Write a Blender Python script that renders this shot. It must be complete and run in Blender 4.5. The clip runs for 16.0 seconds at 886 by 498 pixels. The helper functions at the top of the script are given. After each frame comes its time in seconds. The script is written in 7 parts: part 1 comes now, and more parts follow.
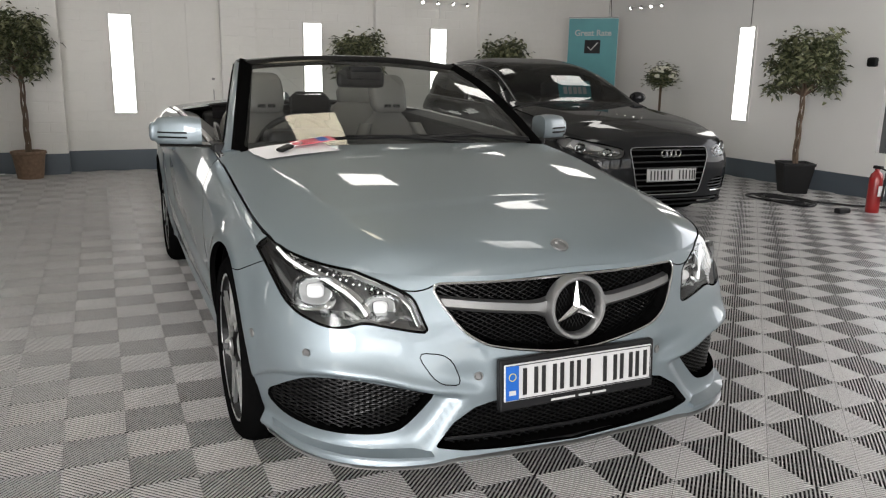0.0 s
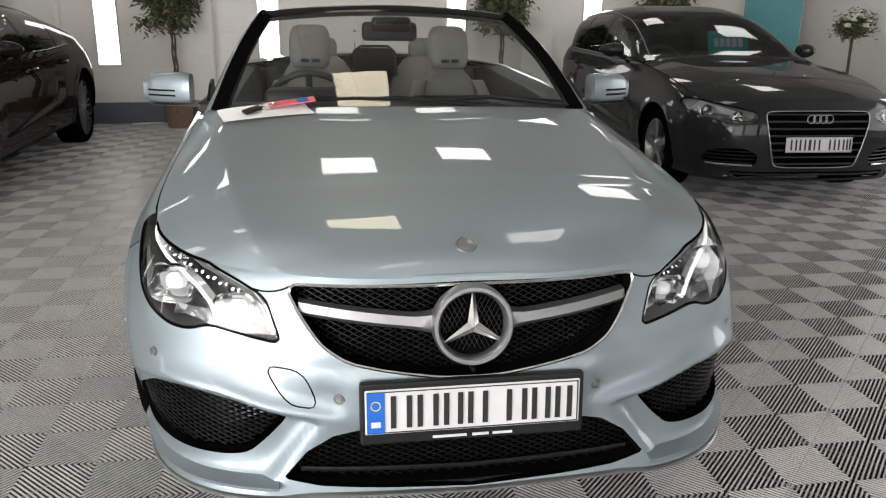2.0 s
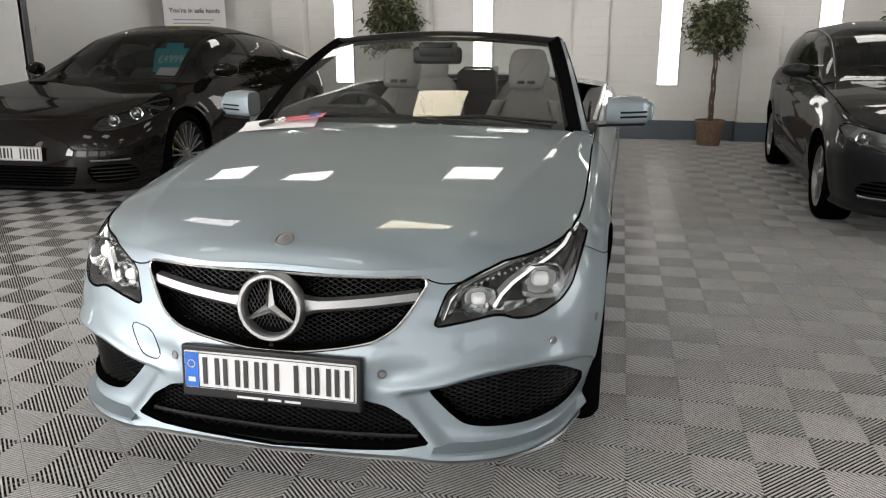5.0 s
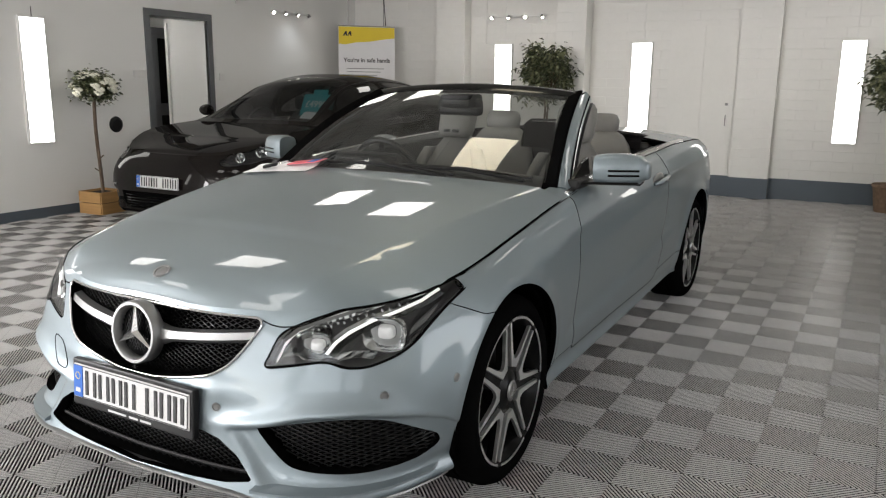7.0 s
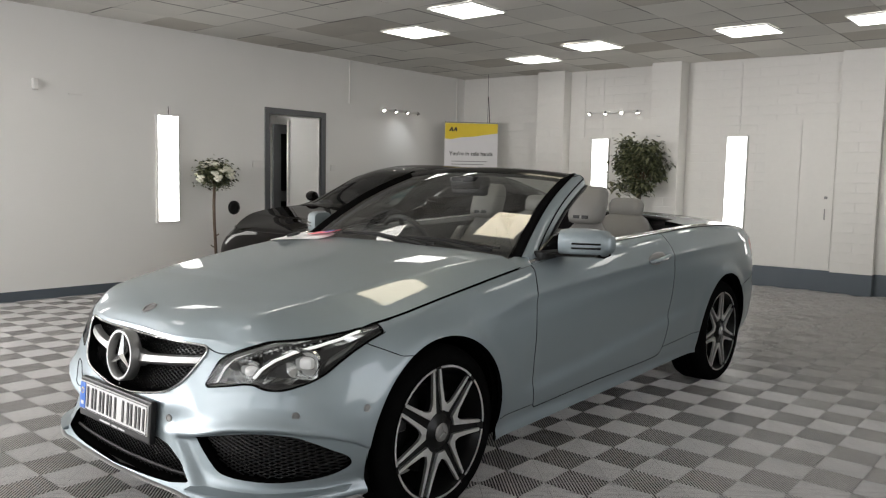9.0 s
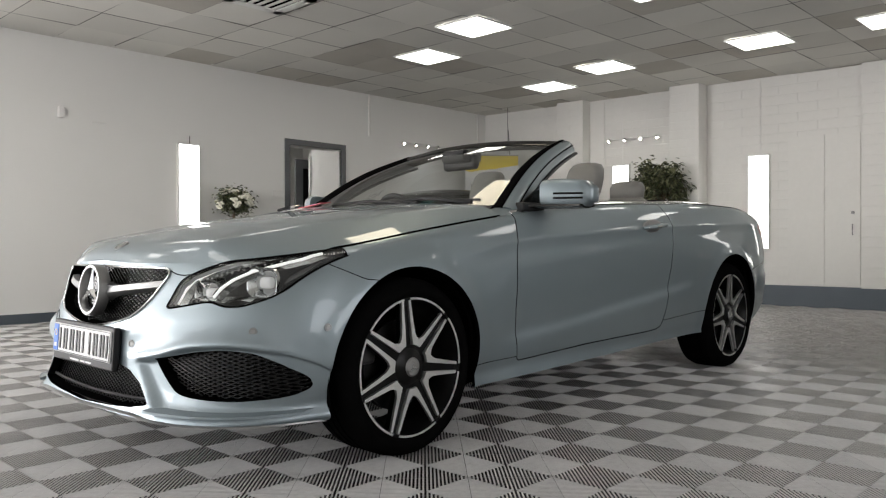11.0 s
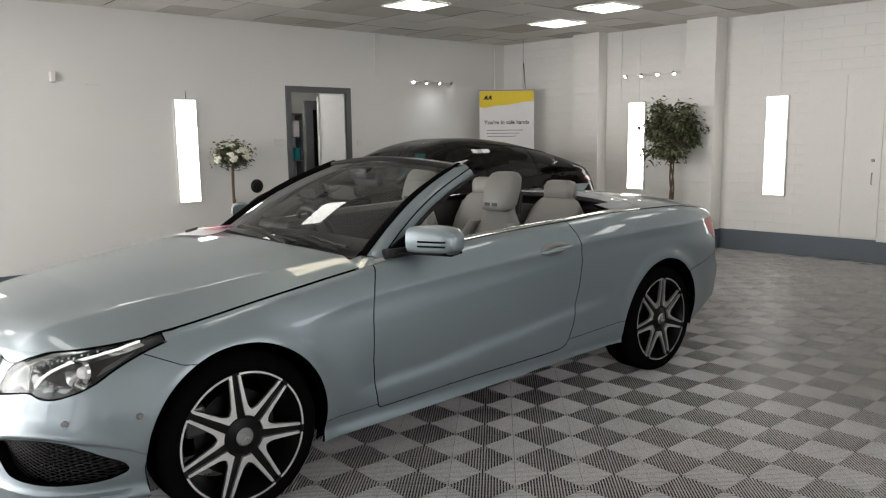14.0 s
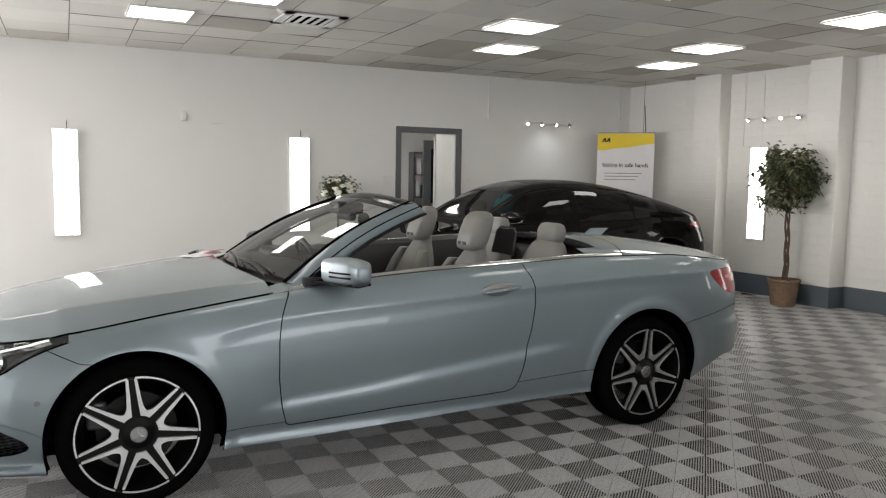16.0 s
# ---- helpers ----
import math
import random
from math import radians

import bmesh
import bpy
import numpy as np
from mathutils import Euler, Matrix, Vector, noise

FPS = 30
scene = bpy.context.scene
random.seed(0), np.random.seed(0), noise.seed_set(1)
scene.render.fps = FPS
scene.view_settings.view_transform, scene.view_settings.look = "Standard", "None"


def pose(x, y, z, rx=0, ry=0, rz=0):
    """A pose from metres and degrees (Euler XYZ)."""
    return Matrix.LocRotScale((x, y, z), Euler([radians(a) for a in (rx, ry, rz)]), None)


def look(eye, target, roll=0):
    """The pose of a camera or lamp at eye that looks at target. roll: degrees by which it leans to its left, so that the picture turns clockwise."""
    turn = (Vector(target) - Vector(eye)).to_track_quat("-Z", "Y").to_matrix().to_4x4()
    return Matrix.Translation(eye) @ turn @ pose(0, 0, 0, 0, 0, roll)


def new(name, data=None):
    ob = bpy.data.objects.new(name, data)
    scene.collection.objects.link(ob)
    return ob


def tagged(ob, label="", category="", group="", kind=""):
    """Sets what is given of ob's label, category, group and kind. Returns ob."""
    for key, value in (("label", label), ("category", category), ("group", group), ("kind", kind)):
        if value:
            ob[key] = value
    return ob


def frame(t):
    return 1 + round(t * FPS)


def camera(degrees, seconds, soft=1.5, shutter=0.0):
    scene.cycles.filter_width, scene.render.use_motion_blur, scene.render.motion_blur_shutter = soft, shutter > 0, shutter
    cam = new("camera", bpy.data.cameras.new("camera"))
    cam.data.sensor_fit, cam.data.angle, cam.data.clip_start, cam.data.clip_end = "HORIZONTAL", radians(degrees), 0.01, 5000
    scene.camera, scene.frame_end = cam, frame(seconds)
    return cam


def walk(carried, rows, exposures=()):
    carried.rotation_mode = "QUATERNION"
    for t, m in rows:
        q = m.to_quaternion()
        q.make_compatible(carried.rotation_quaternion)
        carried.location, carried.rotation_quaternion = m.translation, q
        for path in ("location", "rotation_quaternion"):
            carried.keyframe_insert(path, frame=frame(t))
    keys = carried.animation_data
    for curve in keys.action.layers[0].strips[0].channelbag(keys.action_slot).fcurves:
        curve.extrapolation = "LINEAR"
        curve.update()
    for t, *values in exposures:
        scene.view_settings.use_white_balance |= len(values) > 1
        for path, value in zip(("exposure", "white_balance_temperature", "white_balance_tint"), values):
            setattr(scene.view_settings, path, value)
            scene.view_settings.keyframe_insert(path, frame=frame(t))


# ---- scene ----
cam = camera(59.9, 16.0, soft=1.2)
PATH = [
    (0, (-1.218, -2.58, 1.257), (-0.428, -0.797, 0.811), 1.1),
    (0.5, (-1.019, -2.519, 1.269), (-0.333, -0.708, 0.771), 0.9),
    (1, (-0.825, -2.397, 1.274), (-0.265, -0.555, 0.733), 0.7),
    (1.5, (-0.612, -2.333, 1.279), (-0.182, -0.464, 0.714), 0.7),
    (2, (-0.328, -2.391, 1.271), (-0.024, -0.498, 0.701), 0.7),
    (2.5, (-0.173, -2.473, 1.281), (0.0, -0.562, 0.717), 0.8),
    (3, (-0.028, -2.589, 1.295), (0.02, -0.667, 0.743), 0.6),
    (3.5, (0.188, -2.614, 1.305), (0.114, -0.693, 0.755), 0.5),
    (4, (0.416, -2.622, 1.292), (0.225, -0.71, 0.74), 0.3),
    (6.5, (1.61, -2.369, 1.333), (0.798, -0.599, 0.874), 0.3),
    (7, (1.846, -2.235, 1.33), (0.888, -0.53, 0.911), 0.7),
    (7.5, (2.079, -2.181, 1.317), (0.974, -0.549, 0.978), 0.8),
    (8, (2.35, -2.241, 1.316), (1.157, -0.66, 1.038), 1.4),
    (8.5, (2.541, -2.199, 1.324), (1.284, -0.661, 1.086), 1.7),
    (11, (2.862, -1.946, 0.773), (1.485, -0.495, 0.759), -0.1),
    (11.5, (2.872, -1.942, 0.768), (1.49, -0.496, 0.719), -0.6),
    (12, (2.902, -1.896, 1.014), (1.52, -0.456, 0.893), -1.0),
    (12.5, (3.006, -1.856, 1.371), (1.621, -0.427, 1.175), -0.9),
    (13, (3.231, -1.717, 1.436), (1.833, -0.312, 1.166), -0.6),
    (13.5, (3.352, -1.486, 1.425), (1.909, -0.132, 1.133), -0.0),
    (14, (3.461, -1.248, 1.438), (1.965, 0.048, 1.151), -0.7),
    (14.5, (3.656, -0.982, 1.435), (2.1, 0.248, 1.177), -0.6),
    (15, (3.857, -0.737, 1.451), (2.228, 0.402, 1.221), -0.1),
    (15.5, (4.045, -0.466, 1.455), (2.332, 0.545, 1.25), 0.4),
    (16, (4.284, -0.255, 1.437), (2.497, 0.624, 1.251), 0.9),
]
walk(cam, [(t, look(eye, target, roll)) for t, eye, target, roll in PATH], exposures=[(0.0, -0.30), (1.0, -0.18), (2.5, -0.07), (4.2, -0.03), (6.5, 0.03), (11.0, -0.09), (12.5, -0.02), (16.0, 0.16)])

# ---- world and light ----
world = bpy.data.worlds.new("world")
scene.world = world
world.use_nodes = True
wn = world.node_tree
sky = wn.nodes.new("ShaderNodeTexSky")
sky.sky_type, sky.sun_disc, sky.sun_elevation, sky.sun_rotation = "NISHITA", False, radians(38), radians(200)
wn.links.new(sky.outputs["Color"], wn.nodes["Background"].inputs["Color"])
wn.nodes["Background"].inputs["Strength"].default_value = 0.15


# ---- materials ----
def mat(name, color, rough=0.5, metal=0.0, vary=0.06, scale=6.0, bump=0.0, bscale=80.0, coat=0.0, coat_rough=0.03,
        fine=0.0, fscale=200.0, spec=0.5, island=0.0, rvary=0.0, stretch=(1, 1, 1), piece=0.0):
    """A node material: base colour varied by two noises, bumped by a third."""
    m = bpy.data.materials.new(name)
    m.use_nodes = True
    nt = m.node_tree
    b = nt.nodes["Principled BSDF"]
    b.inputs["Roughness"].default_value = rough
    b.inputs["Metallic"].default_value = metal
    b.inputs["Coat Weight"].default_value = coat
    b.inputs["Coat Roughness"].default_value = coat_rough
    b.inputs["Specular IOR Level"].default_value = spec
    tc = nt.nodes.new("ShaderNodeTexCoord")
    mp = nt.nodes.new("ShaderNodeMapping")
    mp.inputs["Scale"].default_value = stretch
    nt.links.new(tc.outputs["Object"], mp.inputs["Vector"])

    def noise_of(s, d=4.0):
        n = nt.nodes.new("ShaderNodeTexNoise")
        n.inputs["Scale"].default_value, n.inputs["Detail"].default_value = s, d
        nt.links.new(mp.outputs["Vector"], n.inputs["Vector"])
        return n.outputs["Fac"]

    def math_of(op, a, c):
        n = nt.nodes.new("ShaderNodeMath")
        n.operation = op
        for i, v in enumerate((a, c)):
            if isinstance(v, (int, float)):
                n.inputs[i].default_value = v
            else:
                nt.links.new(v, n.inputs[i])
        return n.outputs[0]

    gain = math_of("ADD", math_of("MULTIPLY", math_of("SUBTRACT", noise_of(scale), 0.5), 4 * vary), 1.0)
    if fine:
        gain = math_of("ADD", gain, math_of("MULTIPLY", math_of("SUBTRACT", noise_of(fscale, 2.0), 0.5), 4 * fine))
    if island:
        oi = nt.nodes.new("ShaderNodeObjectInfo")
        gain = math_of("ADD", gain, math_of("MULTIPLY", math_of("SUBTRACT", oi.outputs["Random"], 0.5), 2 * island))
    vm = nt.nodes.new("ShaderNodeVectorMath")
    vm.operation = "SCALE"
    vm.inputs[0].default_value = color
    nt.links.new(gain, vm.inputs["Scale"])
    nt.links.new(vm.outputs[0], b.inputs["Base Color"])
    if piece:
        gm = nt.nodes.new("ShaderNodeNewGeometry")
        gain = math_of("ADD", gain, math_of("MULTIPLY", math_of("SUBTRACT", gm.outputs["Random Per Island"], 0.5), 2 * piece))
        nt.links.new(gain, vm.inputs["Scale"])
    if rvary:
        nt.links.new(math_of("ADD", math_of("MULTIPLY", math_of("SUBTRACT", noise_of(scale * 2.3), 0.5), 4 * rvary), rough), b.inputs["Roughness"])
    if bump:
        bp = nt.nodes.new("ShaderNodeBump")
        bp.inputs["Strength"].default_value, bp.inputs["Distance"].default_value = bump, 0.004
        nt.links.new(noise_of(bscale, 3.0), bp.inputs["Height"])
        nt.links.new(bp.outputs["Normal"], b.inputs["Normal"])
    return m


def glow(name, color, strength):
    m = bpy.data.materials.new(name)
    m.use_nodes = True
    b = m.node_tree.nodes["Principled BSDF"]
    b.inputs["Base Color"].default_value = (0.8, 0.8, 0.8, 1)
    b.inputs["Emission Color"].default_value = (*color, 1)
    b.inputs["Emission Strength"].default_value = strength
    return m


def glass(name, tint=(1, 1, 1), rough=0.0, ior=1.5):
    """Thin clear glass: mostly see-through, with a Fresnel mirror on it."""
    m = bpy.data.materials.new(name)
    m.use_nodes = True
    nt = m.node_tree
    nt.nodes.remove(nt.nodes["Principled BSDF"])
    tr, gl, mx, fr = (nt.nodes.new("ShaderNode" + k) for k in ("BsdfTransparent", "BsdfGlossy", "MixShader", "Fresnel"))
    tr.inputs["Color"].default_value = (*tint, 1)
    gl.inputs["Roughness"].default_value = rough
    fr.inputs["IOR"].default_value = ior
    nt.links.new(fr.outputs[0], mx.inputs[0])
    nt.links.new(tr.outputs[0], mx.inputs[1])
    nt.links.new(gl.outputs[0], mx.inputs[2])
    nt.links.new(mx.outputs[0], nt.nodes["Material Output"].inputs["Surface"])
    return m


WALL = mat("white painted blockwork", (0.76, 0.75, 0.72), 0.75, vary=0.025, scale=1.3, bump=0.25, bscale=45, fine=0.012, fscale=18)
PLASTER = mat("white painted plaster", (0.78, 0.775, 0.755), 0.7, vary=0.02, scale=0.9, bump=0.12, bscale=60)
SKIRT = mat("grey-blue painted skirting", (0.085, 0.105, 0.125), 0.55, vary=0.05, scale=3, bump=0.1)
CEIL = mat("mineral ceiling tile", (0.66, 0.645, 0.605), 0.9, piece=0.09, vary=0.05, scale=1.1, fine=0.03, fscale=160, bump=0.2, bscale=300)
CEIL_OLD = mat("stained ceiling tile", (0.50, 0.475, 0.43), 0.9, piece=0.07, vary=0.08, scale=1.6, fine=0.03, fscale=160, bump=0.2, bscale=300)
GRID = mat("ceiling grid gap", (0.16, 0.155, 0.15), 0.7)
GRIDBAR = mat("white ceiling bar", (0.62, 0.61, 0.59), 0.5)
# Near-black so that the tile gaps look deep: their shade is painted in.
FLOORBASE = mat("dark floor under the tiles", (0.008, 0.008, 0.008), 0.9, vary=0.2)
TILE = mat("grey ribbed plastic floor tile", (0.43, 0.424, 0.411), 0.36, vary=0.06, scale=1.2, fine=0.09, fscale=45, rvary=0.06, island=0.05)
# Rails and flanks are the same plastic, with the gaps' shade in their colours.
TILERAIL = mat("grey cross rail with painted shade", (0.20, 0.197, 0.19), 0.6, vary=0.1, scale=3)
TILESHADE = mat("rib flank with painted shade", (0.035, 0.034, 0.033), 0.8, vary=0.15, scale=3)
PANEL = glow("light panel", (1.0, 0.975, 0.925), 5.0)
CLIGHT = glow("ceiling light panel", (1.0, 0.97, 0.915), 6.2)
CLIGHTWARM = glow("warm ceiling light panel", (1.0, 0.89, 0.66), 7.5)
FRAMEW = mat("white aluminium frame", (0.72, 0.72, 0.70), 0.4, vary=0.02)
DOORGREY = mat("grey painted door frame", (0.105, 0.11, 0.115), 0.45, vary=0.04)
BLACKP = mat("black plastic", (0.007, 0.007, 0.0075), 0.45, vary=0.1, spec=0.3)
WHITEP = mat("white plastic", (0.75, 0.74, 0.72), 0.4, vary=0.02)


# ---- building helpers ----
def part(name, bm, material, parent=None, label="", smooth=False, sharp=35):
    """Links a bmesh as one mesh object, under a thing or a part."""
    me = bpy.data.meshes.new(name)
    bm.to_mesh(me)
    bm.free()
    for m in (material if isinstance(material, (list, tuple)) else (material,)):
        me.materials.append(m)
    if smooth:
        me.shade_smooth()
        me.set_sharp_from_angle(angle=radians(sharp))
    ob = new(name, me)
    if parent is not None:
        ob.parent = parent
    if label:
        ob["label"] = label
    return ob


def thing(name, m, label, category, group="", kind=""):
    ob = new(name)
    ob.empty_display_size = 0.1
    ob.matrix_world = m
    return tagged(ob, label, category, group, kind)


def add_box(bm, lo, hi, bevel=0.0, m=None):
    r = bmesh.ops.create_cube(bm, size=1.0)
    vs = r["verts"]
    c = [(a + b) / 2 for a, b in zip(lo, hi)]
    s = [abs(b - a) for a, b in zip(lo, hi)]
    for v in vs:
        v.co = Vector((v.co.x * s[0] + c[0], v.co.y * s[1] + c[1], v.co.z * s[2] + c[2]))
    if bevel:
        es = list({e for v in vs for e in v.link_edges})
        r = bmesh.ops.bevel(bm, geom=es, offset=bevel, segments=2, affect="EDGES", profile=0.6)
        vs = list({v for f in r["faces"] for v in f.verts} | {v for v in vs if v.is_valid})
    if m is not None:
        bmesh.ops.transform(bm, matrix=m, verts=vs)
    return vs


def box(lo, hi, bevel=0.0):
    bm = bmesh.new()
    add_box(bm, lo, hi, bevel)
    return bm


def add_tube(bm, pts, radius, seg=8, caps=True):
    """A tube through points; radius is a number or one per point."""
    pts = [Vector(p) for p in pts]
    rad = radius if isinstance(radius, (list, tuple)) else [radius] * len(pts)
    rings = []
    prev = None
    for i, p in enumerate(pts):
        d = (pts[min(i + 1, len(pts) - 1)] - pts[max(i - 1, 0)]).normalized()
        if prev is None:
            prev = d.orthogonal().normalized()
        side = (prev - d * prev.dot(d)).normalized()
        prev = side
        up = d.cross(side)
        rings.append([bm.verts.new(p + rad[i] * (math.cos(a) * side + math.sin(a) * up)) for a in (2 * math.pi * k / seg for k in range(seg))])
    for a, b in zip(rings, rings[1:]):
        for k in range(seg):
            bm.faces.new((a[k], a[(k + 1) % seg], b[(k + 1) % seg], b[k]))
    if caps:
        bm.faces.new(rings[0][::-1])
        bm.faces.new(rings[-1])


def add_lathe(bm, profile, seg=24, m=None, caps=False):
    """Turns (radius, height) pairs about z."""
    rings = []
    for r, z in profile:
        rings.append([bm.verts.new((r * math.cos(2 * math.pi * k / seg), r * math.sin(2 * math.pi * k / seg), z)) for k in range(seg)])
    for a, b in zip(rings, rings[1:]):
        for k in range(seg):
            bm.faces.new((a[k], a[(k + 1) % seg], b[(k + 1) % seg], b[k]))
    if caps:
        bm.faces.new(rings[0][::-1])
        bm.faces.new(rings[-1])
    if m is not None:
        bmesh.ops.transform(bm, matrix=m, verts=[v for r in rings for v in r])


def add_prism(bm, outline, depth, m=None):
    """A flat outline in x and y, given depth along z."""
    a = [bm.verts.new((x, y, 0)) for x, y in outline]
    b = [bm.verts.new((x, y, depth)) for x, y in outline]
    n = len(a)
    bm.faces.new(a[::-1])
    bm.faces.new(b)
    for k in range(n):
        bm.faces.new((a[k], a[(k + 1) % n], b[(k + 1) % n], b[k]))
    if m is not None:
        bmesh.ops.transform(bm, matrix=m, verts=a + b)


# ---- the room ----
XA, XC, YS, CZ = -5.26, 6.45, -7.0, 2.85


def wall_b(x):
    """Where the back wall's face stands, a little out of square."""
    return 7.62 + 0.055 * (x - XA)


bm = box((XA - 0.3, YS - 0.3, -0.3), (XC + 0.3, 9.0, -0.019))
tagged(part("floor", bm, FLOORBASE), "floor slab under grey plastic tiles, near-black for the shade in their gaps", "floor", kind="structure")

# side wall with the door opening
DY0, DY1, DZ = 3.79, 4.62, 2.03
bm = bmesh.new()
for lo, hi in (((XA - 0.2, YS, -0.1), (XA, -6.6, CZ + 0.1)), ((XA - 0.2, -3.6, -0.1), (XA, DY0, CZ + 0.1)), ((XA - 0.2, -6.6, -0.1), (XA, -3.6, 0.5)), ((XA - 0.2, -6.6, 2.5), (XA, -3.6, CZ + 0.1)), ((XA - 0.2, DY1, -0.1), (XA, 8.2, CZ + 0.1)), ((XA - 0.2, DY0, DZ), (XA, DY1, CZ + 0.1))):
    add_box(bm, lo, hi)
tagged(part("wall_west", bm, PLASTER), "smooth white painted plaster wall with a doorway", "wall", kind="structure")
bm = bmesh.new()
for lo, hi in (((XC, YS, -0.1), (XC + 0.2, -0.6, CZ + 0.1)), ((XC, 3.2, -0.1), (XC + 0.2, 9.0, CZ + 0.1)), ((XC, -0.6, -0.1), (XC + 0.2, 3.2, 0.5)), ((XC, -0.6, 2.5), (XC + 0.2, 3.2, CZ + 0.1))):
    add_box(bm, lo, hi)
tagged(part("wall_east", bm, PLASTER), "white painted wall with a wide window", "wall", kind="structure")
bm = bmesh.new()
add_prism(bm, [(XA - 0.2, wall_b(XA - 0.2)), (XC + 0.2, wall_b(XC + 0.2)), (XC + 0.2, 9.3), (XA - 0.2, 9.3)], CZ + 0.2, pose(0, 0, -0.1))
tagged(part("wall_north", bm, WALL), "white painted block wall", "wall", kind="structure")

# street wall behind the camera: a sill, piers and wide windows
bm = bmesh.new()
add_box(bm, (XA, YS - 0.2, -0.1), (XC, YS, 0.2))
add_box(bm, (XA, YS - 0.2, 2.6), (XC, YS, CZ + 0.1))
for x0, x1 in ((XA, XA + 0.5), (-2.6, -2.2), (0.4, 0.8), (3.4, 3.8), (XC - 0.5, XC)):
    add_box(bm, (x0, YS - 0.2, 0.2), (x1, YS, 2.6))
tagged(part("wall_south", bm, PLASTER), "white wall with wide shop windows", "wall", kind="structure")
DAYLIGHT = (1.0, 0.975, 0.985)
WINGLASS = glass("window glass", (0.95, 0.97, 0.96))
for i, (x0, x1) in enumerate(((XA + 0.5, -2.6), (-2.2, 0.4), (0.8, 3.4), (3.8, XC - 0.5))):
    w = thing("window_%d" % (i + 1), pose((x0 + x1) / 2, YS - 0.1, 0.2), "wide shop window in a grey frame", "window", kind="structure")
    hw = (x1 - x0) / 2
    bm = bmesh.new()
    for lo, hi in (((-hw, -0.04, 0), (-hw + 0.06, 0.04, 2.4)), ((hw - 0.06, -0.04, 0), (hw, 0.04, 2.4)), ((-hw + 0.06, -0.04, 0), (hw - 0.06, 0.04, 0.06)), ((-hw + 0.06, -0.04, 2.34), (hw - 0.06, 0.04, 2.4))):
        add_box(bm, lo, hi)
    part("window_frame", bm, DOORGREY, w)
    pane = part("pane", box((-hw + 0.06, -0.004, 0.06), (hw - 0.06, 0.004, 2.34)), WINGLASS, w)
    pane.visible_shadow = False
for x0, x1, power in ((XA + 0.5, -2.6, 140), (-2.2, 0.4, 75), (0.8, 3.4, 40), (3.8, XC - 0.5, 30)):
    lamp = bpy.data.lights.new("window_daylight", "AREA")
    lamp.shape, lamp.size, lamp.size_y, lamp.energy, lamp.color = "RECTANGLE", x1 - x0 - 0.1, 2.3, power, DAYLIGHT
    lo_ = new("window_daylight", lamp)
    lo_.matrix_world = look(((x0 + x1) / 2, YS + 0.03, 1.4), ((x0 + x1) / 2, 0, 1.2))
w = thing("window_5", pose(XA - 0.1, -5.1, 0.5, 0, 0, 90), "wide shop window in a grey frame", "window", kind="structure")
bm = bmesh.new()
for lo, hi in (((-1.5, -0.04, 0), (-1.44, 0.04, 2)), ((1.44, -0.04, 0), (1.5, 0.04, 2)), ((-0.03, -0.04, 0.06), (0.03, 0.04, 1.94)), ((-1.44, -0.04, 0), (1.44, 0.04, 0.06)), ((-1.44, -0.04, 1.94), (1.44, 0.04, 2))):
    add_box(bm, lo, hi)
part("window_frame", bm, DOORGREY, w)
for x0, x1 in ((-1.44, -0.03), (0.03, 1.44)):
    part("pane", box((x0, -0.004, 0.06), (x1, 0.004, 1.94)), WINGLASS, w).visible_shadow = False
lamp = bpy.data.lights.new("window_daylight", "AREA")
lamp.shape, lamp.size, lamp.size_y, lamp.energy, lamp.color = "RECTANGLE", 2.9, 1.9, 600, DAYLIGHT
new("window_daylight", lamp).matrix_world = look((XA + 0.03, -5.1, 1.5), (0, -5.1, 1.3))
w = thing("window_6", pose(XC + 0.1, 1.3, 0.5, 0, 0, 90), "wide shop window in a grey frame", "window", kind="structure")
bm = bmesh.new()
for lo, hi in (((-1.9, -0.04, 0), (-1.84, 0.04, 2)), ((1.84, -0.04, 0), (1.9, 0.04, 2)), ((-0.03, -0.04, 0.06), (0.03, 0.04, 1.94)), ((-1.84, -0.04, 0), (1.84, 0.04, 0.06)), ((-1.84, -0.04, 1.94), (1.84, 0.04, 2))):
    add_box(bm, lo, hi)
part("window_frame", bm, DOORGREY, w)
for x0, x1 in ((-1.84, -0.03), (0.03, 1.84)):
    part("pane", box((x0, -0.004, 0.06), (x1, 0.004, 1.94)), WINGLASS, w).visible_shadow = False
lamp = bpy.data.lights.new("window_daylight", "AREA")
lamp.shape, lamp.size, lamp.size_y, lamp.energy, lamp.color = "RECTANGLE", 3.7, 1.9, 85, DAYLIGHT
new("window_daylight", lamp).matrix_world = look((XC - 0.03, 1.3, 1.5), (0, 1.3, 1.3))
bm = box((-60, -80, -0.5), (60, 60, -0.35))
tagged(part("ground", bm, mat("asphalt outside", (0.06, 0.06, 0.06), 0.9, vary=0.1)), "grey asphalt outside the windows", "ground", kind="structure")

